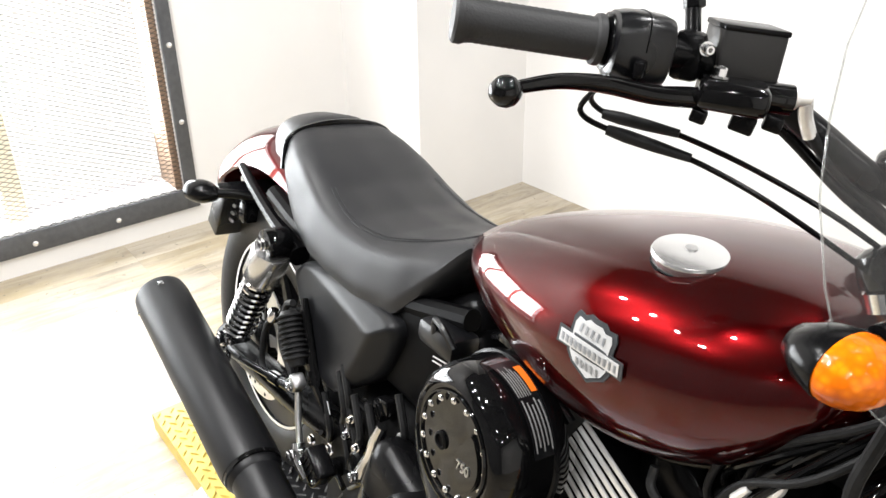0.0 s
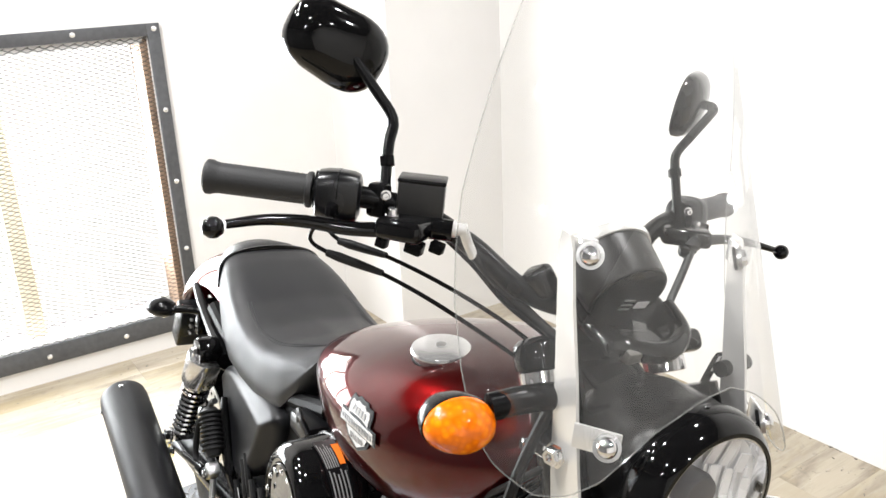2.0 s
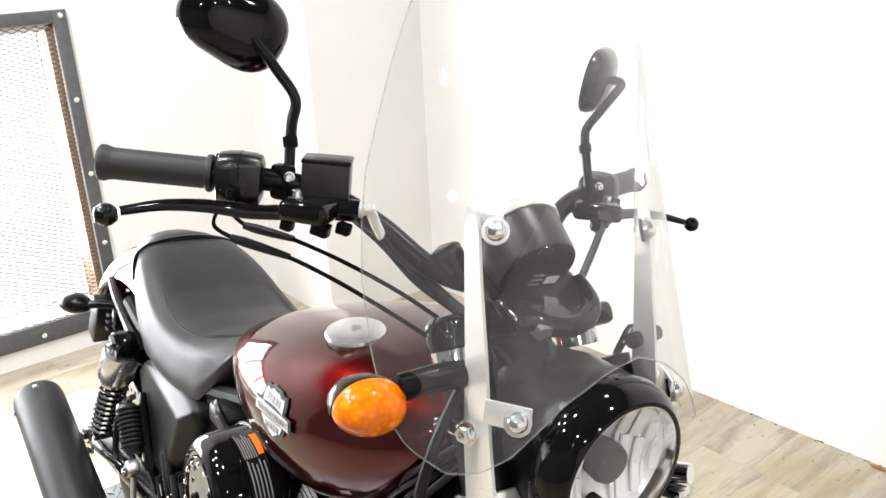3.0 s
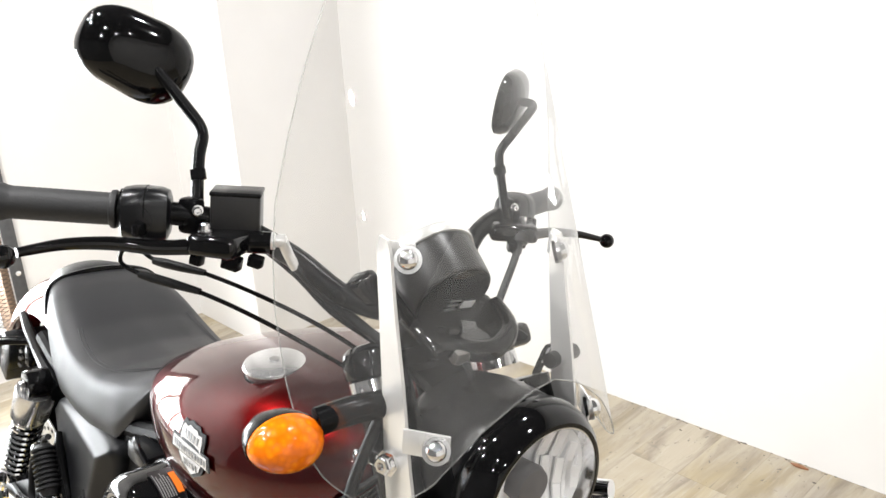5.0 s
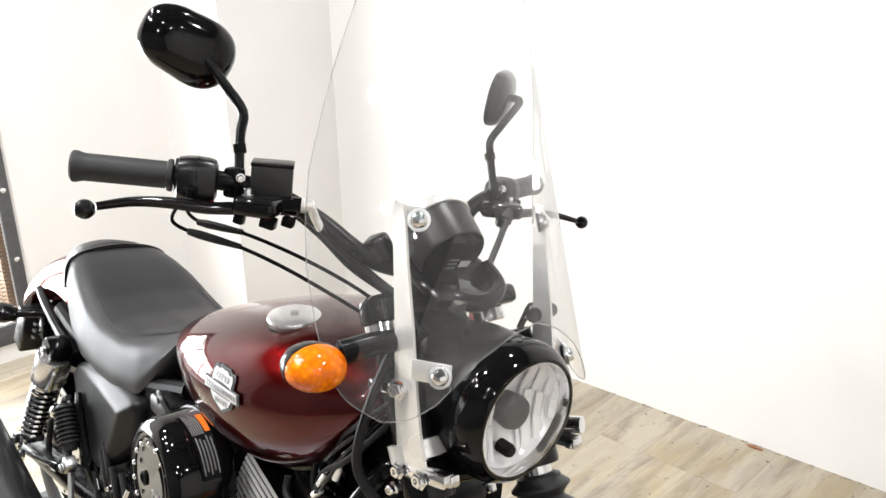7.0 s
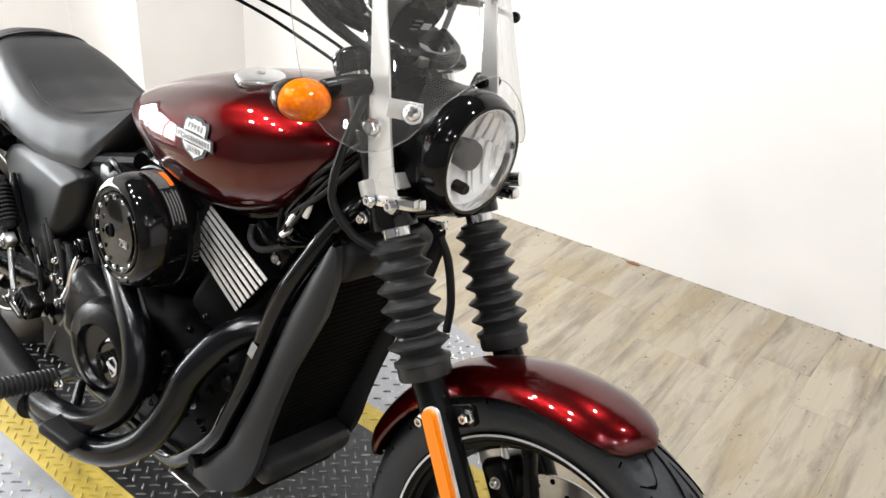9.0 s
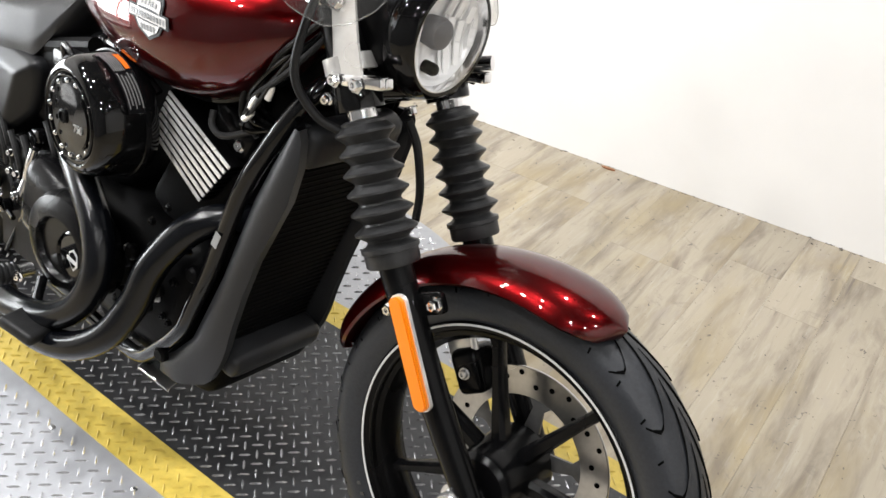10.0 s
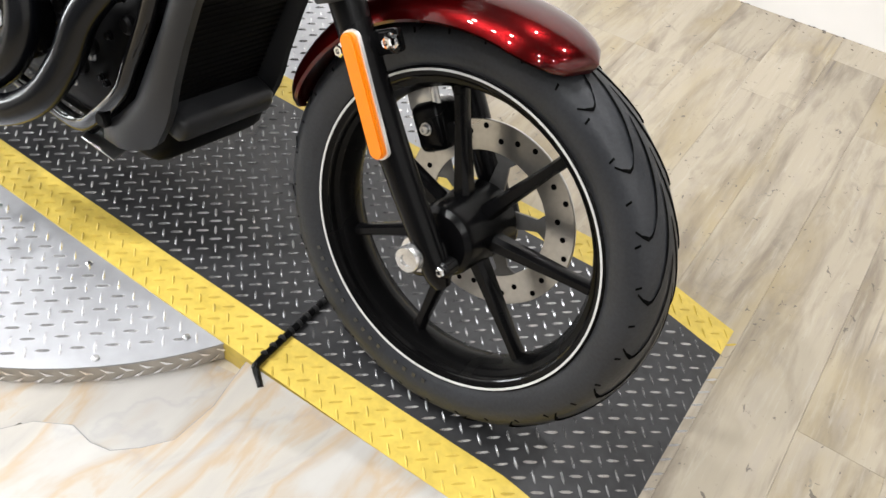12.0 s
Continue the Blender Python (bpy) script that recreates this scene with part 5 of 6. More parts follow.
# --- frame tubes, radiator
for s in (-1, 1):
    part("frame_downtube", tube([both((p[0], p[1] * (1 if s < 0 else 0.55), p[2]), s) for p in ((-0.325, -0.05, 0.80), (-0.352, -0.115, 0.738), (-0.395, -0.143, 0.648), (-0.424, -0.149, 0.582), (-0.449, -0.15, 0.51), (-0.474, -0.15, 0.437), (-0.507, -0.15, 0.36), (-0.537, -0.149, 0.295), (-0.605, -0.147, 0.218), (-0.66, -0.14, 0.178), (-0.75, -0.13, 0.165), (-1.0, -0.12, 0.17))], 0.0135, 18), GLOSS_BLACK, bike, "gloss black frame downtube")
part("tube_sticker", slab([(-0.006, -0.013), (0.006, -0.013), (0.006, 0.013), (-0.006, 0.013)], 0.0008, lambda u, v, w: Vector((-0.449, -0.1652 - w, 0.503)) + Vector((0.93, 0, -0.36)) * u + Vector((0.36, 0, 0.93)) * v), GREY_TAG, bike, "small grey frame sticker")
rad = part("radiator", rbox((-0.425, -0.028, 0.475), (0.03, 0.185, 0.42), 0.006, (0, 19, 0)), CORE, bike, "black radiator core")
for i in range(36):
    u = -0.19 + i * 0.0108
    part("core_fin", rbox((-0.409 + u * 0.325, -0.028, 0.475 + u * 0.946), (0.003, 0.175, 0.003), 0, (0, 19, 0)), CORE, rad)
# blade: rear edge (x, z) and front edge (x, z) down its length
BLADE = [((-0.339, 0.707), (-0.331, 0.707)), ((-0.348, 0.690), (-0.325, 0.693)), ((-0.371, 0.645), (-0.324, 0.655)), ((-0.399, 0.584), (-0.336, 0.600)), ((-0.425, 0.51), (-0.36, 0.545)), ((-0.45, 0.436), (-0.386, 0.485)), ((-0.482, 0.36), (-0.408, 0.415)), ((-0.51, 0.295), (-0.425, 0.35)), ((-0.55, 0.25), (-0.432, 0.312)), ((-0.590, 0.212), (-0.442, 0.28)), ((-0.590, 0.187), (-0.462, 0.238)), ((-0.56, 0.187), (-0.475, 0.225))]


def shroud_side(s, label):
    bm = bmesh.new()
    rings = []
    m = len(BLADE) - 1
    for i, ((x0, z0), (x1, z1)) in enumerate(BLADE):
        ring = []
        for k in range(9):
            u = k / 8
            bulge = 0.011 * (1 - (2 * u - 1) ** 2) * min(i, 3) / 3
            ring.append((x0 + (x1 - x0) * u, s * ((0.145 if s < 0 else 0.085) + bulge), z0 + (z1 - z0) * u))
        ring.append((x1 - 0.004, s * (0.128 if s < 0 else 0.078), z1))
        ring.append((x1 - 0.03, s * (0.11 if s < 0 else 0.07), z1))
        ring.append((x0, s * (0.115 if s < 0 else 0.07), z0))
        rings.append(ring)
    ring_loft(bm, rings)
    return part("radiator_shroud", bm, SHROUD, rad, label, 40)


shroud_side(-1, "grey-black plastic radiator shroud")
shroud_side(1, "grey-black plastic radiator shroud")
part("shroud_top", rbox((-0.35, -0.03, 0.675), (0.05, 0.19, 0.065), 0.02, (0, 17, 0), seg=3), SHROUD, rad)
part("shroud_lip", rbox((-0.462, -0.027, 0.268), (0.06, 0.195, 0.046), 0.016, (0, 17, 0), seg=3), SHROUD, rad, "grey-black lower air dam")
part("skid_bracket", rbox((-0.615, -0.115, 0.163), (0.07, 0.06, 0.004), 0.0015, (18, 12, 10)), STEEL, bike, "bent bright steel bracket")

# --- rider controls low down
# footrest bracket widened into a black plate that also covers the shadow there
part("bracket_shadow_plate", slab([(-1.12, 0.19), (-0.87, 0.185), (-0.845, 0.22), (-0.84, 0.35), (-1.12, 0.36)], 0.02, lambda u, v, w: (u, -0.12 - w, v), 0.004), DARK, bike, "black footrest bracket plate filled out over the shadow round it")
peg = part("footpeg", tube([(-0.845, -0.225, 0.286), (-0.846, -0.25, 0.286)], 0.012, 12), STEEL, bike, "ribbed rubber footpeg")
prof = []
for i in range(12):
    h = 0.008 * i
    prof += [(0.0165, h), (0.0185, h + 0.002), (0.0185, h + 0.005), (0.0165, h + 0.0065)]
part("peg_rubber", lathe([(0.01, -0.002)] + prof + [(0.012, 0.1)], (-0.847, -0.252, 0.286), (-0.15, -1, 0.02), 20), RUBBER, peg)
bolt("peg_bolt", (-0.826, -0.258, 0.29), (0.3, -1, 0), 0.0075, peg)
pedal = part("brake_pedal", tube([(-0.86, -0.2, 0.25), (-0.8, -0.245, 0.232), (-0.74, -0.262, 0.238)], 0.009, 10), SATIN_BLACK, bike, "black brake pedal")
part("pedal_pad", rbox((-0.752, -0.285, 0.24), (0.075, 0.055, 0.022), 0.008, (0, 8, 12), seg=3), RUBBER, pedal)

# --- rear end
RW = (-1.52, 0, 0.292)
rear = part("rear_wheel", lathe([(0.15, -0.05), (0.19, -0.054), (0.2, -0.058), (0.202, -0.054), (0.168, -0.03), (0.165, 0.0), (0.168, 0.03), (0.202, 0.054), (0.2, 0.058), (0.19, 0.054), (0.15, 0.05), (0.146, 0), (0.15, -0.05)], RW, (0, 1, 0), 56, cap=False), SATIN_BLACK, bike, "black alloy rear wheel")
part("tyre", lathe(tyre_profile(0.292, 0.194, 0.142), RW, (0, 1, 0), 72, cap=False), RUBBER, rear, "wide black rear tyre")
for k in range(7):
    spoke(radians(20 + 360 / 7 * k), 0.035, 0.16, 0.036, 0.02, 0.018, SATIN_BLACK, rear, RW)
part("rim_stripe", lathe([(0.192, -0.0595), (0.197, -0.06), (0.197, -0.059), (0.192, -0.0585), (0.192, -0.0595)], RW, (0, 1, 0), 72, cap=False), WHITE_DECAL, rear)
brake_disc(RW, -0.085, 0.085, 0.13, rear)
part("hub", lathe([(0.03, -0.1), (0.045, -0.09), (0.05, 0.0), (0.045, 0.09), (0.03, 0.1)], RW, (0, 1, 0), 28), SATIN_BLACK, rear)
for s in (-1, 1):
    part("swingarm", tube([both(p, s) for p in ((-1.0, -0.09, 0.33), (-1.2, -0.125, 0.318), (-1.42, -0.14, 0.302), (-1.56, -0.14, 0.292))], [0.03, 0.028, 0.026, 0.024], 14), SATIN_BLACK, bike, "black swingarm")
    T, B = Vector(both((-1.338, -0.152, 0.582), s)), Vector(both((-1.452, -0.166, 0.352), s))
    d = (B - T).normalized()
    Ls = (B - T).length
    shock = part("shock_absorber", tube([T - d * 0.01, B + d * 0.01], 0.011, 12), CHROME, bike, "chrome rear shock absorber")
    part("shock_eye", lathe([(0.012, -0.022), (0.026, -0.021), (0.028, -0.016), (0.028, 0.016), (0.026, 0.021), (0.012, 0.022)], T, (0, 1, 0), 24), GLOSS_BLACK, shock, "black upper shock mount")
    part("shock_shroud", lathe([(0.02, 0.012), (0.034, 0.014), (0.0355, 0.02), (0.0355, 0.082), (0.033, 0.086), (0.02, 0.087)], T, d, 32), CAP_METAL, shock, "chrome shock shroud")
    coil = []
    turns = 10
    q = d.to_track_quat("Z", "Y").to_matrix()
    for i in range(turns * 14 + 1):
        a = 2 * math.pi * i / 14
        coil.append(T + q @ Vector((0.026 * math.cos(a), 0.026 * math.sin(a), 0.084 + (Ls - 0.105) * i / (turns * 14))))
    part("spring", tube(coil, 0.0042, 8, 1), CHROME, shock, "chrome coil spring")
    part("shock_inner", tube([T + d * 0.08, B], 0.017, 16), SATIN_BLACK, shock)
    part("lower_eye", lathe([(0.009, -0.02), (0.02, -0.019), (0.02, 0.019), (0.009, 0.02)], B, (0, 1, 0), 20), CHROME, shock)
    bolt("shock_bolt", B + Vector((0, 0.022 * s, 0)), (0, s, 0), 0.011, shock, CHROME, h=0.016)
    bolt("shock_bolt", T + Vector((0, 0.022 * s, 0)), (0, s, 0), 0.009, shock, CHROME, h=0.008)
    part("fender_strut", tube([both(p, s) for p in ((-1.31, -0.118, 0.565), (-1.36, -0.116, 0.575), (-1.43, -0.114, 0.588), (-1.54, -0.108, 0.615), (-1.61, -0.10, 0.63))], [0.02, 0.018, 0.013, 0.011, 0.008], 10), SATIN_BLACK, bike, "black fender strut")
    sig = part("rear_turn_signal", tube([both(p, s) for p in ((-1.575, -0.07, 0.575), (-1.6, -0.12, 0.577), (-1.615, -0.145, 0.575))], 0.0095, 12), SATIN_BLACK, bike, "black rear turn signal on a short stalk")
    part("signal_shell", lathe([(0.004, -0.04), (0.018, -0.03), (0.0275, -0.008), (0.029, 0.01), (0.024, 0.03), (0.012, 0.042), (0.002, 0.046)], both((-1.645, -0.165, 0.57), s), (-0.75, 0.35 * s, -0.08), 28, squash=0.8), SATIN_BLACK, sig, "black egg-shaped signal shell")
plate = part("plate_bracket", rbox((-1.68, -0.01, 0.515), (0.05, 0.23, 0.11), 0.006, (0, 25, 0)), MATT_BLACK, bike, "black plate bracket under the tail")
part("tail_box", rbox((-1.63, -0.05, 0.535), (0.07, 0.1, 0.05), 0.008), GLOSS_BLACK, plate)
for k in range(3):
    part("plate_slot", rbox((-1.652 + 0.004 * k, -0.102, 0.50 + 0.018 * k), (0.02, 0.004, 0.006), 0.001), SILVER, plate)
bellows = [(0.012, -0.006)]
for i in range(9):
    h = 0.0085 * i
    bellows += [(0.0165, h), (0.0215, h + 0.002), (0.0215, h + 0.0045), (0.0165, h + 0.0065)]
bel = part("rubber_bellows", lathe(bellows + [(0.012, 0.085)], (-1.222, -0.178, 0.507), (0.62, -0.06, -0.78), 24), RUBBER, bike, "black ribbed rubber bellows")
part("bellows_end", rbox((-1.158, -0.19, 0.418), (0.026, 0.024, 0.028), 0.005, (0, 38, 0)), STEEL, bel, "bright clevis")
part("push_rod", tube([(-1.15, -0.19, 0.405), (-1.13, -0.196, 0.36), (-1.112, -0.2, 0.327)], 0.0055, 10), STEEL, bel, "bright push rod")
bolt("clevis_bolt", (-1.155, -0.203, 0.416), (0, -1, 0), 0.007, bel, CHROME, h=0.006)
part("brake_hose", tube([(-1.235, -0.165, 0.52), (-1.26, -0.165, 0.50), (-1.255, -0.172, 0.44), (-1.21, -0.172, 0.40)], 0.006, 8), RUBBER, bike)

# --- brake linkage between the swingarm and the air cleaner
link_arm = part("brake_link", tube([(-1.118, -0.2, 0.332), (-1.105, -0.203, 0.312), (-1.07, -0.205, 0.296)], [0.011, 0.013, 0.009], 12), CHROME, bike, "bright brake linkage arm")
bolt("link_bolt", (-1.11, -0.214, 0.318), (0, -1, 0), 0.008, link_arm, CHROME, h=0.009)
blk = part("rear_master_cylinder", rbox((-1.056, -0.198, 0.329), (0.055, 0.034, 0.042), 0.006, (0, 32, 0), seg=3), SATIN_BLACK, bike, "black rear brake cylinder with a ribbed lid")
for k in range(4):
    part("rib", rbox((-1.066 + 0.009 * k, -0.216, 0.337 - 0.006 * k), (0.003, 0.003, 0.03), 0.001, (0, 32, 0)), GLOSS_BLACK, blk)
for q in ((-1.078, 0.346), (-1.034, 0.319)):
    bolt("lid_screw", (q[0], -0.215, q[1]), (0, -1, 0), 0.004, blk, CHROME, h=0.004)
shift = part("shift_lever", tube([(-0.952, -0.158, 0.455), (-0.958, -0.162, 0.43), (-0.965, -0.166, 0.395), (-0.973, -0.172, 0.362)], [0.008, 0.0095, 0.009, 0.012], 12), CHROME, bike, "bright forged lever")
bolt("lever_bolt", (-0.973, -0.184, 0.362), (0, -1, 0), 0.007, shift, CHROME, h=0.008)
for x, y, z, r in ((-0.92, -0.16, 0.414, 0.008), (-1.054, -0.15, 0.373, 0.006), (-1.0, -0.165, 0.39, 0.005), (-1.03, -0.16, 0.42, 0.005), (-0.99, -0.155, 0.335, 0.006)):
    bolt("frame_bolt", (x, y, z), (0.1, -1, 0.1), r, bike, CHROME, "bright frame bolt", 0.009)
part("pulley_cap", lathe([(0.026, 0), (0.026, 0.012), (0.022, 0.016), (0.008, 0.017), (0.006, 0.012)], (-1.0, -0.15, 0.352), (0, -1, 0), 28), SATIN_BLACK, bike, "black round pulley cap")
part("chain_guard", tube([(-1.225, -0.15, 0.53), (-1.205, -0.155, 0.50), (-1.175, -0.158, 0.45), (-1.145, -0.156, 0.403), (-1.11, -0.15, 0.37)], [0.006, 0.009, 0.011, 0.009, 0.007], 10), GLOSS_BLACK, bike, "gloss black curved guard edge")
tq = part("torque_rod", tube([(-1.49, -0.172, 0.305), (-1.40, -0.176, 0.325), (-1.28, -0.18, 0.362), (-1.185, -0.186, 0.394)], [0.011, 0.0075, 0.0075, 0.01], 12), SATIN_BLACK, bike, "black torque rod")
part("rod_fitting", tube([(-1.262, -0.181, 0.368), (-1.225, -0.184, 0.38)], 0.0115, 12), GLOSS_BLACK, tq)
for x, z, r in ((-1.47, 0.325, 0.013), (-1.448, 0.345, 0.011), (-1.432, 0.318, 0.009)):
    bolt("axle_nut", (x, -0.19, z), (0, -1, 0.1), r, tq, CHROME, "bright axle nut", 0.018)
part("brake_hose", tube([(-1.30, -0.168, 0.46), (-1.32, -0.17, 0.43), (-1.327, -0.172, 0.37), (-1.305, -0.175, 0.352), (-1.27, -0.177, 0.366)], 0.0062, 10), RUBBER, bike, "black brake hose")
part("hose_union", lathe([(0.009, -0.012), (0.011, -0.01), (0.011, 0.006), (0.007, 0.012)], (-1.297, -0.168, 0.468), (0.3, 0, 1), 12), CHROME, bike, "bright hose union")
part("warning_sticker", slab([(-0.012, 0), (0.012, 0), (0.0, 0.018)], 0.001, lambda u, v, w: (-1.12 + u, -0.152 - w, 0.378 + v)), WHITE_DECAL, bike, "small white triangular sticker")

# --- cables and hoses round the steering head
for k, pts in enumerate((((-0.30, -0.11, 0.88), (-0.36, -0.13, 0.82), (-0.42, -0.125, 0.76), (-0.44, -0.12, 0.70)), ((-0.31, -0.09, 0.87), (-0.38, -0.12, 0.79), (-0.45, -0.125, 0.74), (-0.47, -0.12, 0.68), (-0.44, -0.115, 0.655)), ((-0.31, -0.10, 0.86), (-0.37, -0.14, 0.77), (-0.43, -0.135, 0.72), (-0.455, -0.13, 0.675)), ((-0.33, -0.12, 0.93), (-0.33, -0.155, 0.85), (-0.335, -0.16, 0.78), (-0.31, -0.14, 0.735), (-0.28, -0.12, 0.72)), ((-0.25, -0.03, 0.735), (-0.235, -0.02, 0.70), (-0.225, -0.01, 0.64), (-0.23, 0.0, 0.59)))):
    part("cable", tube(pts, 0.006 if k > 2 else 0.0042, 10), RUBBER, bike, "black control cable")
# made-up dark block that closes the gap between tank and radiator
part("gap_filler", rbox((-0.44, 0.02, 0.665), (0.10, 0.17, 0.11), 0.02, (0, 15, 0), seg=3), DARK, bike, "black filler block behind the radiator")
for k, (y, drop, back) in enumerate(((-0.112, 0.0, 0.0), (-0.122, 0.014, 0.008), (-0.13, 0.026, -0.004), (-0.118, 0.04, 0.012), (-0.134, 0.05, 0.004))):
    loop = [(-0.335, y + 0.03, 0.84), (-0.368 - back, y, 0.80 - drop * 0.3), (-0.412 - back, y - 0.008, 0.765 - drop), (-0.448 - back, y, 0.722 - drop), (-0.445, y + 0.012, 0.688 - drop * 0.5), (-0.412, y + 0.02, 0.675)]
    part("cable", tube(loop, 0.0034, 8), GLOSS_BLACK, bike, "thin black wiring loop")
for x, z, tilt in ((-0.428, 0.712, 30), (-0.436, 0.69, 50), (-0.398, 0.735, 20)):
    part("cable_ferrule", lathe([(0.003, -0.011), (0.0048, -0.01), (0.0048, 0.004), (0.0034, 0.011)], (x, -0.138, z), (math.sin(radians(tilt)), 0, math.cos(radians(tilt))), 10), SILVER, bike, "bright cable ferrule")
part("cable_clip", rbox((-0.43, -0.138, 0.70), (0.007, 0.007, 0.014), 0.002), SILVER, bike)
part("horn_cover", rbox((-0.395, -0.02, 0.78), (0.08, 0.1, 0.12), 0.02), DARK, bike)

# --- handlebar, symmetrical but turned a touch with the forks
def left(p):
    y = -p[1] * 0.975
    return Vector((p[0] + 0.0956 * y, y, p[2] - 0.134 * y))


def side(p, s):
    """A point of the right control cluster, or its place on the left, where the cluster sits further in."""
    if s < 0:
        return Vector(p)
    near = min(max((p[1] + 0.36) / 0.1, 0.0), 1.0)
    return left(p) + Vector((-0.017, -0.010, 0.004)) * near


BAR = [(-0.392, 0, 0.985), (-0.40, -0.06, 0.985), (-0.42, -0.11, 1.002), (-0.47, -0.142, 1.035), (-0.508, -0.19, 1.064), (-0.537, -0.255, 1.076), (-0.607, -0.375, 1.0805)]
bars = part("handlebar", tube([Vector((-0.565, 0.348, 1.047)), Vector((-0.543, 0.26, 1.043)), Vector((-0.524, 0.195, 1.038)), Vector((-0.505, 0.145, 1.024)), Vector((-0.475, 0.10, 1.0)), Vector((-0.432, 0.06, 0.985))] + [Vector(p) for p in BAR], 0.0116, 16), SATIN_BLACK, bike, "black handlebar with rubber grips")
part("bar_riser", rbox((-0.392, 0, 0.965), (0.05, 0.12, 0.045), 0.012, (0, -30, 0), seg=3), SATIN_BLACK, bars)
for s in (-1, 1):
    g1, g0 = side((-0.608, -0.376, 1.0805), s), side((-0.555, -0.285, 1.077), s)
    if s > 0:
        g1, g0 = Vector((-0.566, 0.352, 1.047)), Vector((-0.545, 0.268, 1.043))
    ax = (g1 - g0).normalized()
    L = (g1 - g0).length
    prof = [(0.012, 0), (0.0182, 0.001), (0.0188, 0.003), (0.0182, 0.006), (0.0158, 0.0075)] + [(0.0155 + 0.0003 * (i % 2), 0.010 + (L - 0.02) / 35 * i) for i in range(36)] + [(0.0165, L - 0.006), (0.0178, L - 0.003), (0.0176, L + 0.002), (0.0155, L + 0.004), (0.008, L + 0.0045)]
    part("grip", lathe(prof, g0, ax, 28), GRIP, bars, "black ribbed rubber grip")
    # housing: a rounded box round the bar, wider towards the middle of the bike
    up = Vector((0, 0, 1))
    up = (up - ax * up.dot(ax)).normalized()
    fw = ax.cross(up)
    if fw.x < 0:
        fw = -fw
    rings = []
    for h, hw2, hh, k2 in ((-0.003, 0.017, 0.019, 2.4), (-0.0055, 0.021, 0.0235, 2.8), (-0.014, 0.0225, 0.0255, 3.2), (-0.024, 0.0225, 0.0262, 3.4), (-0.040, 0.0215, 0.0255, 3.4), (-0.0465, 0.020, 0.0235, 3.0), (-0.049, 0.015, 0.018, 2.4)):
        rings.append([g0 + ax * h + fw * (u + 0.003) + up * (v - 0.001) for u, v in superellipse(hw2, hh, k2, 28)])
    hb = bmesh.new()
    ring_loft(hb, rings)
    part("switch_housing", hb, MATT_BLACK, bars, "black rounded switch housing", 40)
    part("housing_seam", tube([g0 + ax * (-0.026) + fw * (u * 1.005 + 0.003) + up * (v * 1.005 - 0.001) for u, v in superellipse(0.0225, 0.0262, 3.4, 28)], 0.0005, 5, 1), DARK, bars)
    part("collar", lathe([(0.012, -0.006), (0.0205, -0.005), (0.0205, -0.002), (0.012, -0.001)], g0, ax, 24), SATIN_BLACK, bars)
    part("switch_button", rbox(g0 - ax * 0.024 + fw * 0.027 - up * 0.012, (0.007, 0.018, 0.012), 0.002, (0, 0, 30 * -s)), SATIN_BLACK, bars)
    lv = [side(p, s) for p in ((-0.478, -0.2, 1.05), (-0.50, -0.235, 1.0475), (-0.512, -0.268, 1.0475), (-0.523, -0.305, 1.0525), (-0.527, -0.345, 1.0545), (-0.525, -0.385, 1.0515))]
    bm = bmesh.new()
    line = curve_points(lv, 6)
    rings = []
    for q, c in enumerate(line):
        d = (line[min(q + 1, len(line) - 1)] - line[max(q - 1, 0)]).normalized()
        u2 = (Vector((0, 0, 1)) - d * d.z).normalized()
        f2 = d.cross(u2)
        t2 = q / (len(line) - 1)
        a2, b2 = float(np.interp(t2, (0, 0.3, 0.6, 1), (0.0095, 0.009, 0.0072, 0.0045))), float(np.interp(t2, (0, 0.3, 0.6, 1), (0.0085, 0.0072, 0.0064, 0.0042)))
        rings.append([c + f2 * u + u2 * v for u, v in superellipse(a2, b2, 2.6, 14)])
    ring_loft(bm, rings)
    lever = part("lever", bm, GLOSS_BLACK, bars, "black brake lever with a ball end" if s < 0 else "black clutch lever with a ball end", 40)
    part("ball_end", lathe([(0.001, -0.0105), (0.0065, -0.009), (0.0098, -0.004), (0.0105, 0.0), (0.0098, 0.004), (0.0065, 0.009), (0.001, 0.0105)], side((-0.521, -0.397, 1.0500), s), (0, 1, 0), 20), GLOSS_BLACK, lever, "", 80)
    part("lever_perch", rbox(side((-0.49, -0.208, 1.0525), s), (0.05, 0.062, 0.022), 0.007, (0, 0, 38 * -s), seg=3), GLOSS_BLACK, bars)
    bolt("pivot_bolt", side((-0.492, -0.226, 1.064), s), (0, 0, 1), 0.0055, bars, CHROME)
    part("perch_clamp", rbox(side((-0.523, -0.226, 1.073), s), (0.022, 0.018, 0.036), 0.005, (0, 0, 30 * -s), seg=2), SATIN_BLACK, bars)
    bolt("clamp_bolt", side((-0.509, -0.226, 1.081), s), (1, -0.5, 0), 0.004, bars, CHROME)
    for p, sz in (((-0.478, -0.205, 1.034), (0.018, 0.014, 0.014)), ((-0.466, -0.186, 1.036), (0.014, 0.012, 0.012)), ((-0.497, -0.232, 1.035), (0.012, 0.012, 0.010))):
        part("switch_plug", rbox(side(p, s), sz, 0.002, (0, 10, 35 * -s)), SATIN_BLACK, bars)
    # mirror on its cranked stem, hooked back into the shell
    STEM = ((-0.522, -0.22, 1.07), (-0.537, -0.213, 1.1), (-0.549, -0.206, 1.128), (-0.558, -0.199, 1.152), (-0.577, -0.213, 1.18), (-0.602, -0.236, 1.218))
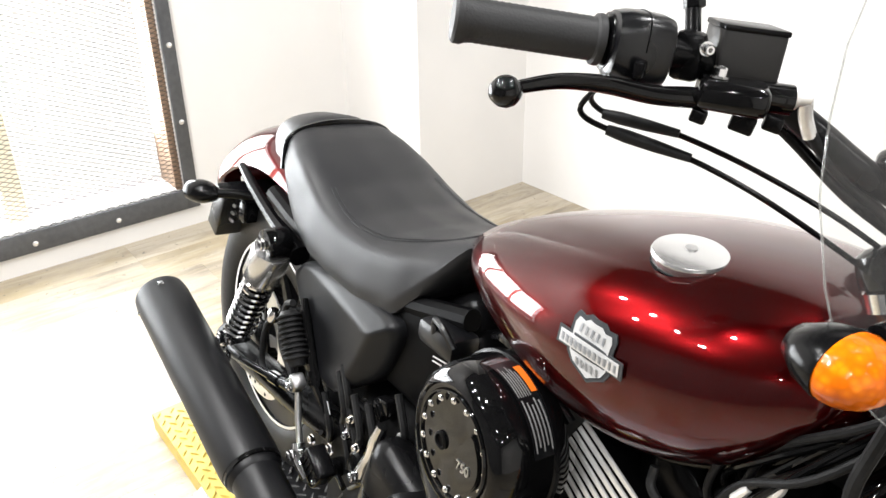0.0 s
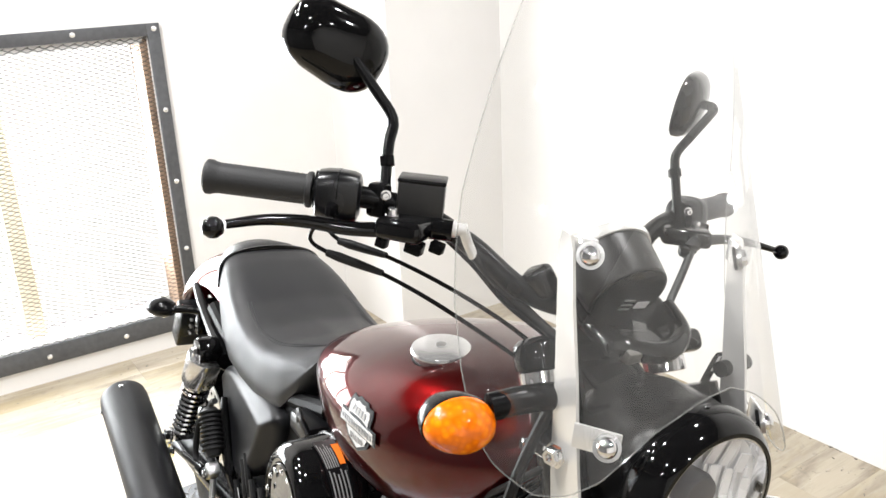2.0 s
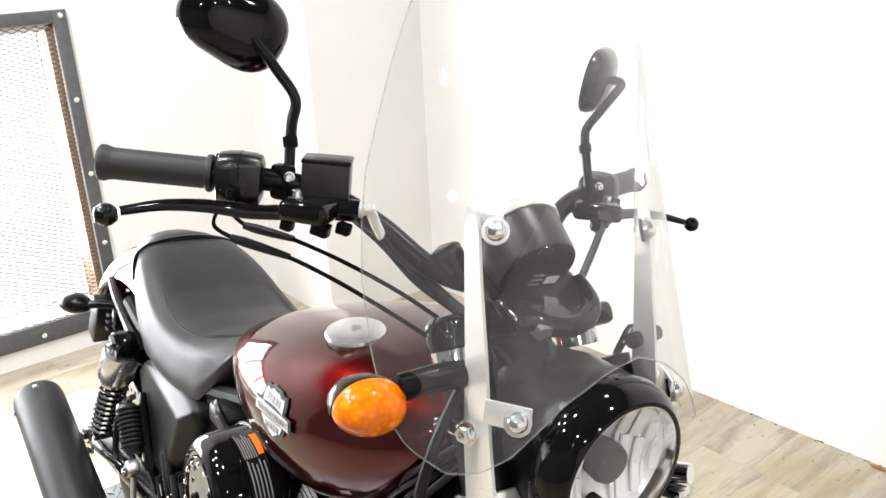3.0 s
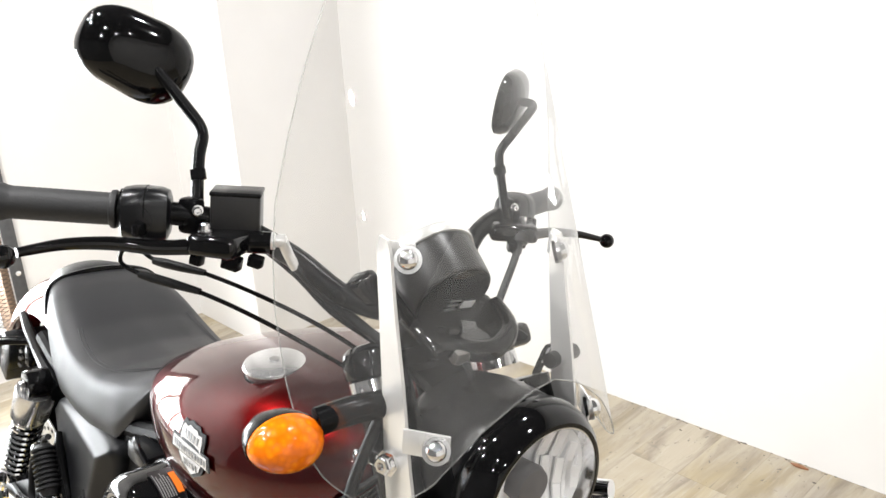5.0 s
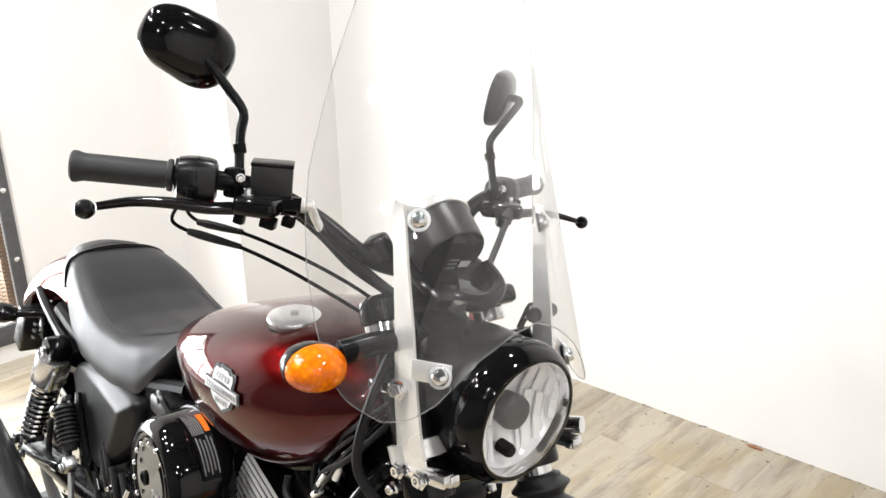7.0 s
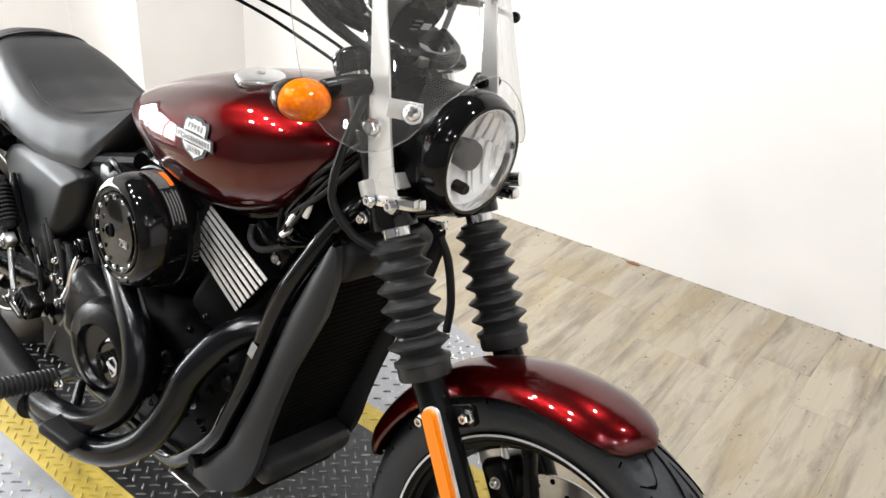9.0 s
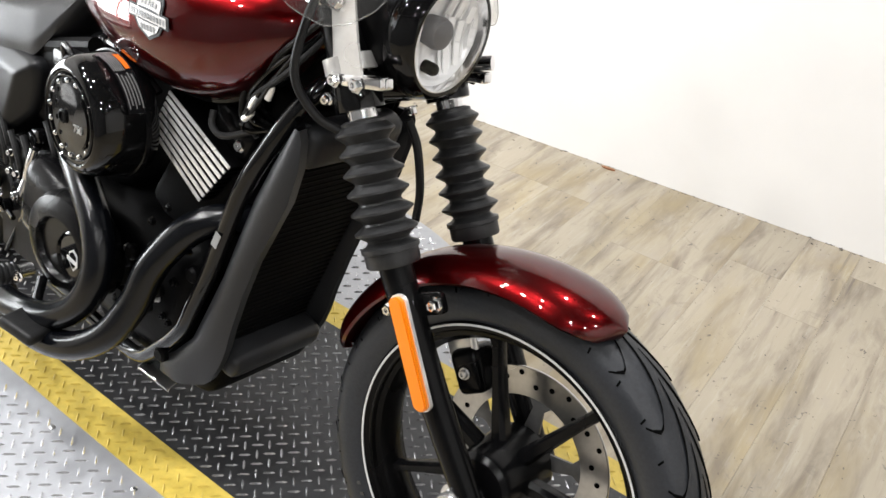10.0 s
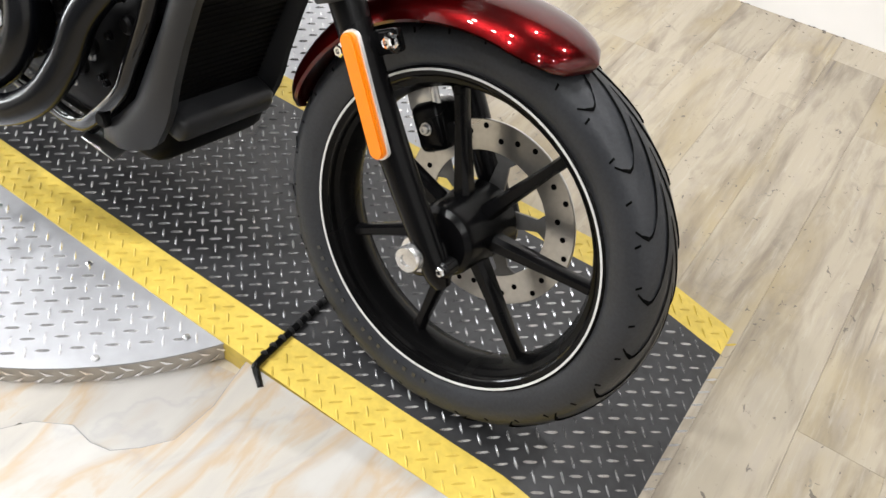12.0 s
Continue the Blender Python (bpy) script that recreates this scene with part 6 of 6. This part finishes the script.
    LEFT_STEM = ((-0.512, 0.204, 1.04), (-0.522, 0.203, 1.075), (-0.533, 0.204, 1.108), (-0.539, 0.21, 1.125), (-0.536, 0.228, 1.148), (-0.53, 0.2505, 1.178), (-0.532, 0.2555, 1.184), (-0.54, 0.257, 1.187), (-0.562, 0.252, 1.187))
    mr = part("mirror", tube([side(p, s) for p in STEM] if s < 0 else LEFT_STEM, 0.006, 12, 4), SATIN_BLACK, bars, "black oval mirror on a cranked stem")
    part("stem_nut", lathe([(0.006, -0.006), (0.0085, -0.005), (0.0085, 0.005), (0.006, 0.006)], Vector((-0.541, -0.2105, 1.11)) if s < 0 else Vector((-0.531, 0.2035, 1.1)), (-0.35, 0, 1), 6), SATIN_BLACK, mr)
    mc = Vector((-0.616, -0.243, 1.221)) if s < 0 else Vector((-0.570, 0.25, 1.187))
    e1 = Vector((-0.30 if s < 0 else -0.62, s * 1.0, 0.48 if s < 0 else 0.25)).normalized()
    nb = Vector((0.93, 0.20 if s < 0 else 0.30, -0.20)).normalized()
    nb = (nb - e1 * nb.dot(e1)).normalized()
    e2 = nb.cross(e1).normalized()
    if e2.z < 0:
        e2 = -e2
    rings = []
    for w, k in ((-0.008, 0.93), (-0.006, 1.0), (0.002, 0.99), (0.010, 0.9), (0.017, 0.7), (0.021, 0.4), (0.0225, 0.08)):
        ring = []
        for i in range(36):
            a = 2 * math.pi * i / 36
            u, v2 = math.cos(a), math.sin(a)
            u2 = math.copysign(abs(u) ** (0.52 if u > 0 else 0.95), u) * 0.057
            vv = math.copysign(abs(v2) ** (0.66 if u > 0 else 0.85), v2) * (0.041 - 0.009 * u)
            ring.append(mc + e1 * (u2 * k) + e2 * (vv * k) + nb * w)
        rings.append(ring)
    bm = bmesh.new()
    ring_loft(bm, rings)
    part("mirror_shell", bm, GLOSS_BLACK, mr, "gloss black mirror shell", 60)
    bm = bmesh.new()
    bm.faces.new([bm.verts.new(q - nb * 0.0009) for q in rings[0]])
    part("mirror_glass", bm, MIRROR, mr)
# brake master cylinder with its square reservoir
resv = part("brake_reservoir", rbox((-0.507, -0.185, 1.0770), (0.048, 0.042, 0.040), 0.003, (0, 0, 56), seg=3), POD_SHELL, bars, "square black brake fluid reservoir")
part("reservoir_lid", rbox((-0.507, -0.185, 1.0975), (0.0495, 0.0435, 0.0045), 0.0015, (0, 0, 56)), SATIN_BLACK, resv)
part("master_cylinder", tube([(-0.51, -0.222, 1.052), (-0.468, -0.168, 1.052)], 0.0115, 14), GLOSS_BLACK, resv)
part("banjo_bolt", lathe([(0.009, 0), (0.009, 0.006), (0.0065, 0.007), (0.0065, 0.016), (0.004, 0.018)], (-0.47, -0.17, 1.054), (0.55, 0.8, 0.05), 14), SILVER, resv, "bright banjo fitting")
part("hose_fitting", tube([(-0.462, -0.158, 1.052), (-0.462, -0.152, 1.040), (-0.458, -0.145, 1.026)], 0.0056, 12), SILVER, resv)
part("brake_line", tube([(-0.458, -0.145, 1.028), (-0.44, -0.128, 1.005), (-0.405, -0.10, 0.975), (-0.36, -0.085, 0.95), (-0.335, -0.08, 0.90)], 0.0052, 12), RUBBER, bars, "black brake line")
part("wire_loom", tube([(-0.52, -0.18, 1.06), (-0.475, -0.138, 1.018), (-0.43, -0.118, 0.985), (-0.385, -0.085, 0.955), (-0.34, -0.06, 0.92)], 0.0046, 12), SATIN_BLACK, bars, "black wire loom")
for k, pts in enumerate((((-0.560, -0.262, 1.05), (-0.588, -0.25, 1.026), (-0.575, -0.236, 1.014), (-0.533, -0.213, 1.012), (-0.478, -0.172, 0.995), (-0.42, -0.127, 0.968), (-0.36, -0.085, 0.932)), ((-0.548, -0.275, 1.053), (-0.569, -0.279, 1.022), (-0.543, -0.263, 1.0105), (-0.503, -0.233, 1.0035), (-0.46, -0.195, 0.985), (-0.415, -0.148, 0.955), (-0.365, -0.095, 0.918)))):
    cab = part("throttle_cable", tube(pts, 0.0023, 8), SATIN_BLACK, bars, "thin black throttle cable")
    a, b = Vector(pts[2]), Vector(pts[3])
    part("cable_boot", tube([a - (b - a) * 0.15, a + (b - a) * 0.15, a + (b - a) * 0.6, b + (b - a) * 0.15], [0.004, 0.0052, 0.0048, 0.0034], 12, 3), RUBBER, cab, "black rubber cable boot")
cc = part("clutch_cable", tube([(-0.468, 0.187, 1.02), (-0.452, 0.163, 1.0), (-0.425, 0.115, 0.963), (-0.405, 0.08, 0.93), (-0.395, 0.07, 0.88)], 0.0048, 10), GAITER, bars, "grey clutch cable")
part("cable_ferrule", lathe([(0.005, -0.012), (0.011, -0.010), (0.0125, 0.0), (0.0125, 0.006), (0.009, 0.011), (0.003, 0.012)], (-0.471, 0.19, 1.027), (-0.3, 0.4, 0.85), 20), GAITER, cc)

# --- speedometer pod
GA = Vector((-1, 0.062, 0.642)).normalized()
G0 = Vector((-0.3557, -0.0226, 1.0069))
pod = part("speedometer", lathe([(0.0005, 0.003), (0.030, 0.0025), (0.040, 0.0006), (0.0425, 0.0), (0.0436, 0.0012), (0.0442, 0.004), (0.0462, 0.025), (0.0478, 0.046), (0.0478, 0.0485)], G0, GA, 56), POD_SHELL, bike, "round black speedometer pod with a chrome rim")
part("chrome_rim", lathe([(0.0470, 0.0475), (0.0502, 0.0478), (0.0516, 0.053), (0.0500, 0.0600), (0.0450, 0.0635), (0.0438, 0.059)], G0, GA, 56, cap=False), SILVER, pod, "chrome rim")
part("pod_base", lathe([(0.0415, 0.001), (0.0415, -0.0008), (0.0395, -0.0012), (0.0005, -0.0012)], G0, GA, 48), GLOSS_BLACK, pod, "gloss black underside")
part("dial", lathe([(0.0445, 0.0565), (0.0445, 0.058), (0.0012, 0.058)], G0, GA, 40), DARK, pod)
GS = (Vector((0.6, 0, 0.8)) - GA * GA.dot(Vector((0.6, 0, 0.8)))).normalized()
GT = GA.cross(GS)
if GT.y < 0:
    GT = -GT
part("pod_label", slab([(-0.008, -0.005), (0.008, -0.005), (0.008, 0.005), (-0.008, 0.005)], 0.0008, lambda u, v, w: G0 + GS * (-0.012 + v) + GT * (0.024 + u) + GA * (-0.0015 - w)), WHITE_DECAL, pod, "small white label")
for k in range(3):
    part("pod_print", slab([(-0.007, -0.001), (0.007, -0.001), (0.007, 0.001), (-0.007, 0.001)], 0.0006, lambda u, v, w: G0 + GS * (-0.004 - 0.007 * k + v) + GT * (0.004 + u) + GA * (-0.0015 - w)), GREY_TAG, pod)
part("pod_bracket", tube([(-0.42, -0.056, 1.01), (-0.385, -0.056, 0.985), (-0.35, -0.045, 0.966), (-0.325, 0, 0.956), (-0.34, 0.045, 0.966), (-0.375, 0.056, 0.985)], [0.008, 0.01, 0.011, 0.012, 0.011, 0.009], 14), GLOSS_BLACK, pod, "gloss black pod cradle")
part("pod_mount", rbox((-0.367, -0.018, 0.969), (0.078, 0.094, 0.018), 0.0085, (-6, 19, 0), seg=4), GLOSS_BLACK, pod)
part("wire_connector", rbox((-0.330, -0.031, 0.955), (0.014, 0.022, 0.015), 0.003, (0, 20, 0)), CONNECTOR, pod, "small pale wire connector")
part("connector_wire", tube([(-0.328, -0.028, 0.948), (-0.318, -0.026, 0.938), (-0.312, -0.034, 0.925), (-0.325, -0.05, 0.912), (-0.34, -0.06, 0.9)], 0.0038, 8), RUBBER, pod)
part("bar_clamp_cap", rbox((-0.41, -0.093, 1.01), (0.03, 0.028, 0.034), 0.008, (20, -25, 20), seg=3), GLOSS_BLACK, bars, "gloss black bar clamp")

# --- front turn signals
for s in (-1, 1):
    st = part("turn_signal", tube([both(p, s) for p in ((-0.325, -0.10, 0.925), (-0.333, -0.15, 0.925), (-0.342, -0.19, 0.918))][:3 if s < 0 else 2], 0.0135 if s < 0 else 0.009, 14), SATIN_BLACK, bike, "amber front turn signal on a black stalk" if s < 0 else "short black bare signal stalk")
    if s > 0:
        tab = [(-0.006, -0.016), (0.006, -0.016), (0.0065, 0.01), (0.004, 0.015), (-0.004, 0.015), (-0.0065, 0.01)]
        part("mounting_tab", slab(tab, 0.003, lambda u, v, w: Vector((-0.34 - w, 0.108, 0.921)) + Vector((0, 1, 0)) * (u + 0.55 * v) + Vector((0, 0, 1)) * v), SATIN_BLACK, st, "bare slotted signal tab")
        part("tab_slot", slab([(-0.002, -0.008), (0.002, -0.008), (0.002, 0.008), (-0.002, 0.008)], 0.0006, lambda u, v, w: Vector((-0.3396 + w, 0.11, 0.925)) + Vector((0, 1, 0)) * (u + 0.55 * v) + Vector((0, 0, 1)) * v), WHITE_DECAL, st)
        continue
    c = Vector(both((-0.352, -0.221, 0.907), s))
    d = Vector((0.97, 0.10 * s, 0.0)).normalized()
    part("signal_shell", lathe([(0.002, -0.036), (0.018, -0.030), (0.031, -0.012), (0.036, 0.004), (0.036, 0.008)], c, d, 36, squash=0.72), SATIN_BLACK, st, "black signal shell")
    part("amber_lens", lathe([(0.0345, 0.007), (0.0352, 0.012), (0.033, 0.021), (0.0265, 0.031), (0.015, 0.039), (0.001, 0.0415)], c, d, 36, squash=0.74), AMBER, st, "amber signal lens")

# --- windshield and its brackets
SH_W, SH_D = 0.198, 0.19


def shield_point(a, z, lift=0.0):
    y = (SH_W + lift) * math.sin(a)
    return Vector((-0.278 - (SH_D + lift) * (1 - math.cos(a)) - (z - 1.07) * 0.40 + lift * math.cos(a), y - 0.03 * max(y, 0.0), z - 0.08 * max(y, 0.0)))


def half_angle(z):
    return radians(float(np.interp(z, [0.856, 0.860, 0.868, 0.88, 0.9, 0.94, 1.0, 1.05, 1.1, 1.155, 1.21, 1.26, 1.297, 1.33, 1.36, 1.378, 1.388, 1.392], [61, 66, 72, 76, 79, 81, 81, 78, 73.5, 66, 58.5, 51, 45.5, 40, 33, 25, 15, 4])))


def inner_angle(z):
    """The cut-out over the headlight."""
    return radians(float(np.interp(z, [0.856, 0.860, 0.87, 0.88, 0.9, 0.925, 0.945, 0.955, 0.958], [58, 52, 46, 41, 34, 25, 14, 6, 0])))


ZS = list(np.linspace(0.856, 0.958, 18)) + list(np.linspace(0.968, 1.392, 46))
bm = bmesh.new()
for s in (-1, 1):
    rows = []
    for z in ZS:
        h, i0 = half_angle(z), inner_angle(z) if z < 0.958 else 0.0
        rows.append([shield_point(s * (i0 + (h - i0) * k / 18), z) for k in range(19)])
    ring_loft(bm, rows, closed=False)
bmesh.ops.remove_doubles(bm, verts=bm.verts, dist=0.0004)
pane = part("windshield", bm, SHIELD, bike, "clear acrylic windshield with a headlight cut-out", 80)
pane.visible_shadow = False
for s in (-1, 1):
    part("shield_edge", tube([shield_point(s * half_angle(z), z) for z in ZS[::-1]] + [shield_point(s * inner_angle(z), z) for z in ZS[:18]], 0.0008, 6, 2), SHIELD_EDGE, pane, "polished acrylic edge")
for s in (-1, 1):
    o = [(-0.302, 0.785), (-0.245, 0.80), (-0.262, 0.84), (-0.274, 0.88), (-0.292, 0.952), (-0.312, 1.02), (-0.324, 1.07), (-0.33, 1.082), (-0.345, 1.084), (-0.349, 1.07), (-0.338, 1.0), (-0.329, 0.946), (-0.319, 0.866)]
    o = [(u + 0.2 * (float(np.interp(v, (0.78, 0.87, 0.95, 1.08), (-0.273, -0.297, -0.311, -0.337))) - u), v) for u, v in o]
    br = part("shield_bracket", slab(o, 0.0035, lambda u, v, w: (u - (0.009 if s > 0 else 0), s * ((0.128 if s < 0 else 0.112) + w), v - (0.016 if s > 0 else 0))), SILVER, bike, "bright flat windshield bracket")
    off = Vector((0, 0, 0)) if s < 0 else Vector((-0.009, -0.016, -0.016))
    for p, ln in (((-0.268, -0.123, 0.909), 0.044), ((-0.332, -0.119, 1.068), 0.034)):
        part("bracket_tab", rbox(Vector(both(p, s)) + off, (ln, 0.003, 0.024), 0.001, (0, 0, -35 * s)), SILVER, br)
    for p in ((-0.255, -0.122, 0.908), (-0.318, -0.117, 1.066)):
        q = Vector(both(p, s)) + off
        part("washer", lathe([(0.004, -0.004), (0.0128, -0.004), (0.0128, 0.0005), (0.004, 0.001)], q, (0.72, 0.62 * s, 0.3), 24), STEEL, br, "steel washer")
        part("rubber_washer", lathe([(0.004, -0.0085), (0.0125, -0.008), (0.0125, -0.0045), (0.004, -0.0042)], q, (0.72, 0.62 * s, 0.3), 24), DARK, br)
        part("dome_screw", lathe([(0.0098, 0.0), (0.0095, 0.0035), (0.007, 0.007), (0.003, 0.0085), (0.001, 0.0087)], q, (0.72, 0.62 * s, 0.3), 20), CHROME, br, "chrome dome screw")
    part("fork_clamp", lathe([(0.03, -0.011), (0.034, -0.01), (0.034, 0.01), (0.03, 0.011)], fork_at(0.80, -0.1 if s < 0 else 0.084), RAKE, 28, cap=False), SILVER, br, "bright fork clamp")
    part("clamp_ear", rbox(Vector((-0.262, 0.124 * s, 0.793)) + off, (0.085, 0.018, 0.016), 0.004, (0, -12, 0)), CHROME, br)
    bolt("clamp_screw", Vector((-0.256, 0.134 * s, 0.791)) + off, (0, s, 0), 0.0085, br, CHROME, h=0.008)
    bolt("clamp_screw", Vector((-0.292, 0.134 * s, 0.786)) + off, (0, s, 0), 0.0075, br, CHROME, h=0.008)
    part("clamp_nut", rbox(Vector((-0.226, 0.118 * s, 0.80)) + off, (0.016, 0.014, 0.014), 0.003, (0, -12, 0)), CHROME, br)
    part("clamp_ear", rbox(Vector((-0.318, 0.134 * s, 0.876)) + off, (0.05, 0.014, 0.014), 0.004, (0, -12, 0)), CHROME, br)
    bolt("clamp_screw", Vector((-0.304, 0.136 * s, 0.879)) + off, (0.2, s, 0), 0.0095, br, CHROME, h=0.01)
    bolt("clamp_nut", Vector((-0.335, 0.138 * s, 0.874)) + off, (-0.3, s, 0), 0.007, br, CHROME, h=0.012)
part("caliper", rbox((-0.112, 0.055, 0.385), (0.05, 0.06, 0.07), 0.012, (0, -35, 0), seg=3), SATIN_BLACK, wheel, "black brake caliper")
part("caliper_bracket", rbox((-0.145, 0.045, 0.418), (0.045, 0.012, 0.045), 0.004, (0, -30, 0)), SILVER, wheel, "bright caliper bracket")
part("caliper_pipe", tube([(-0.115, 0.04, 0.42), (-0.13, 0.04, 0.445), (-0.155, 0.06, 0.452)], 0.006, 10), SILVER, wheel)
bolt("caliper_bolt", (-0.112, 0.024, 0.385), (0, -1, 0), 0.007, wheel, STEEL)

wheel.matrix_local = Matrix.Translation(AX) @ pose(0, 0, 0, -3.5, 0, 0) @ Matrix.Translation((-AX[0], -AX[1], -AX[2]))

# ---------------------------------------------------------------- planks of the floor
PW, PL = 0.145, 1.22
plank_sizes = {}
rng = random.Random(3)


def plank_mesh(w, l):
    key = (round(w, 3), round(l, 3))
    if key not in plank_sizes:
        b2 = rbox((0, 0, 0), (w - 0.0002, l - 0.0002, 0.008), 0)
        for v in b2.verts:
            if v.co.z > 0:
                v.co.x *= 1 - 0.0003 / w
                v.co.y *= 1 - 0.0003 / l
        me = bpy.data.meshes.new("plank")
        b2.to_mesh(me)
        b2.free()
        me.materials.append(WOOD_FLOOR)
        plank_sizes[key] = me
    return plank_sizes[key]


x = X_WIN + PW / 2
while x < XR:
    end = 1.10 if x < X_COL - 0.1 else Y_FAR0 + (Y_FAR1 - Y_FAR0) * (x - X_COL) / (XR - X_COL) + 0.06
    y = YR + rng.choice((0.25, 0.5, 0.75, 1.0)) * PL * 0.5 - 0.6
    while y < end:
        y0, y1 = max(y, YR - 0.02), min(y + PL, end)
        if y1 - y0 > 0.03:
            l = round((y1 - y0) / 0.02) * 0.02 if y1 - y0 < PL - 0.01 else PL
            ob = new("plank", plank_mesh(PW, l))
            ob.parent = base
            ob.location = (x, (y1 - l / 2) if y0 > y else (y0 + l / 2), FLOOR - 0.004)
        y += PL
    x += PW
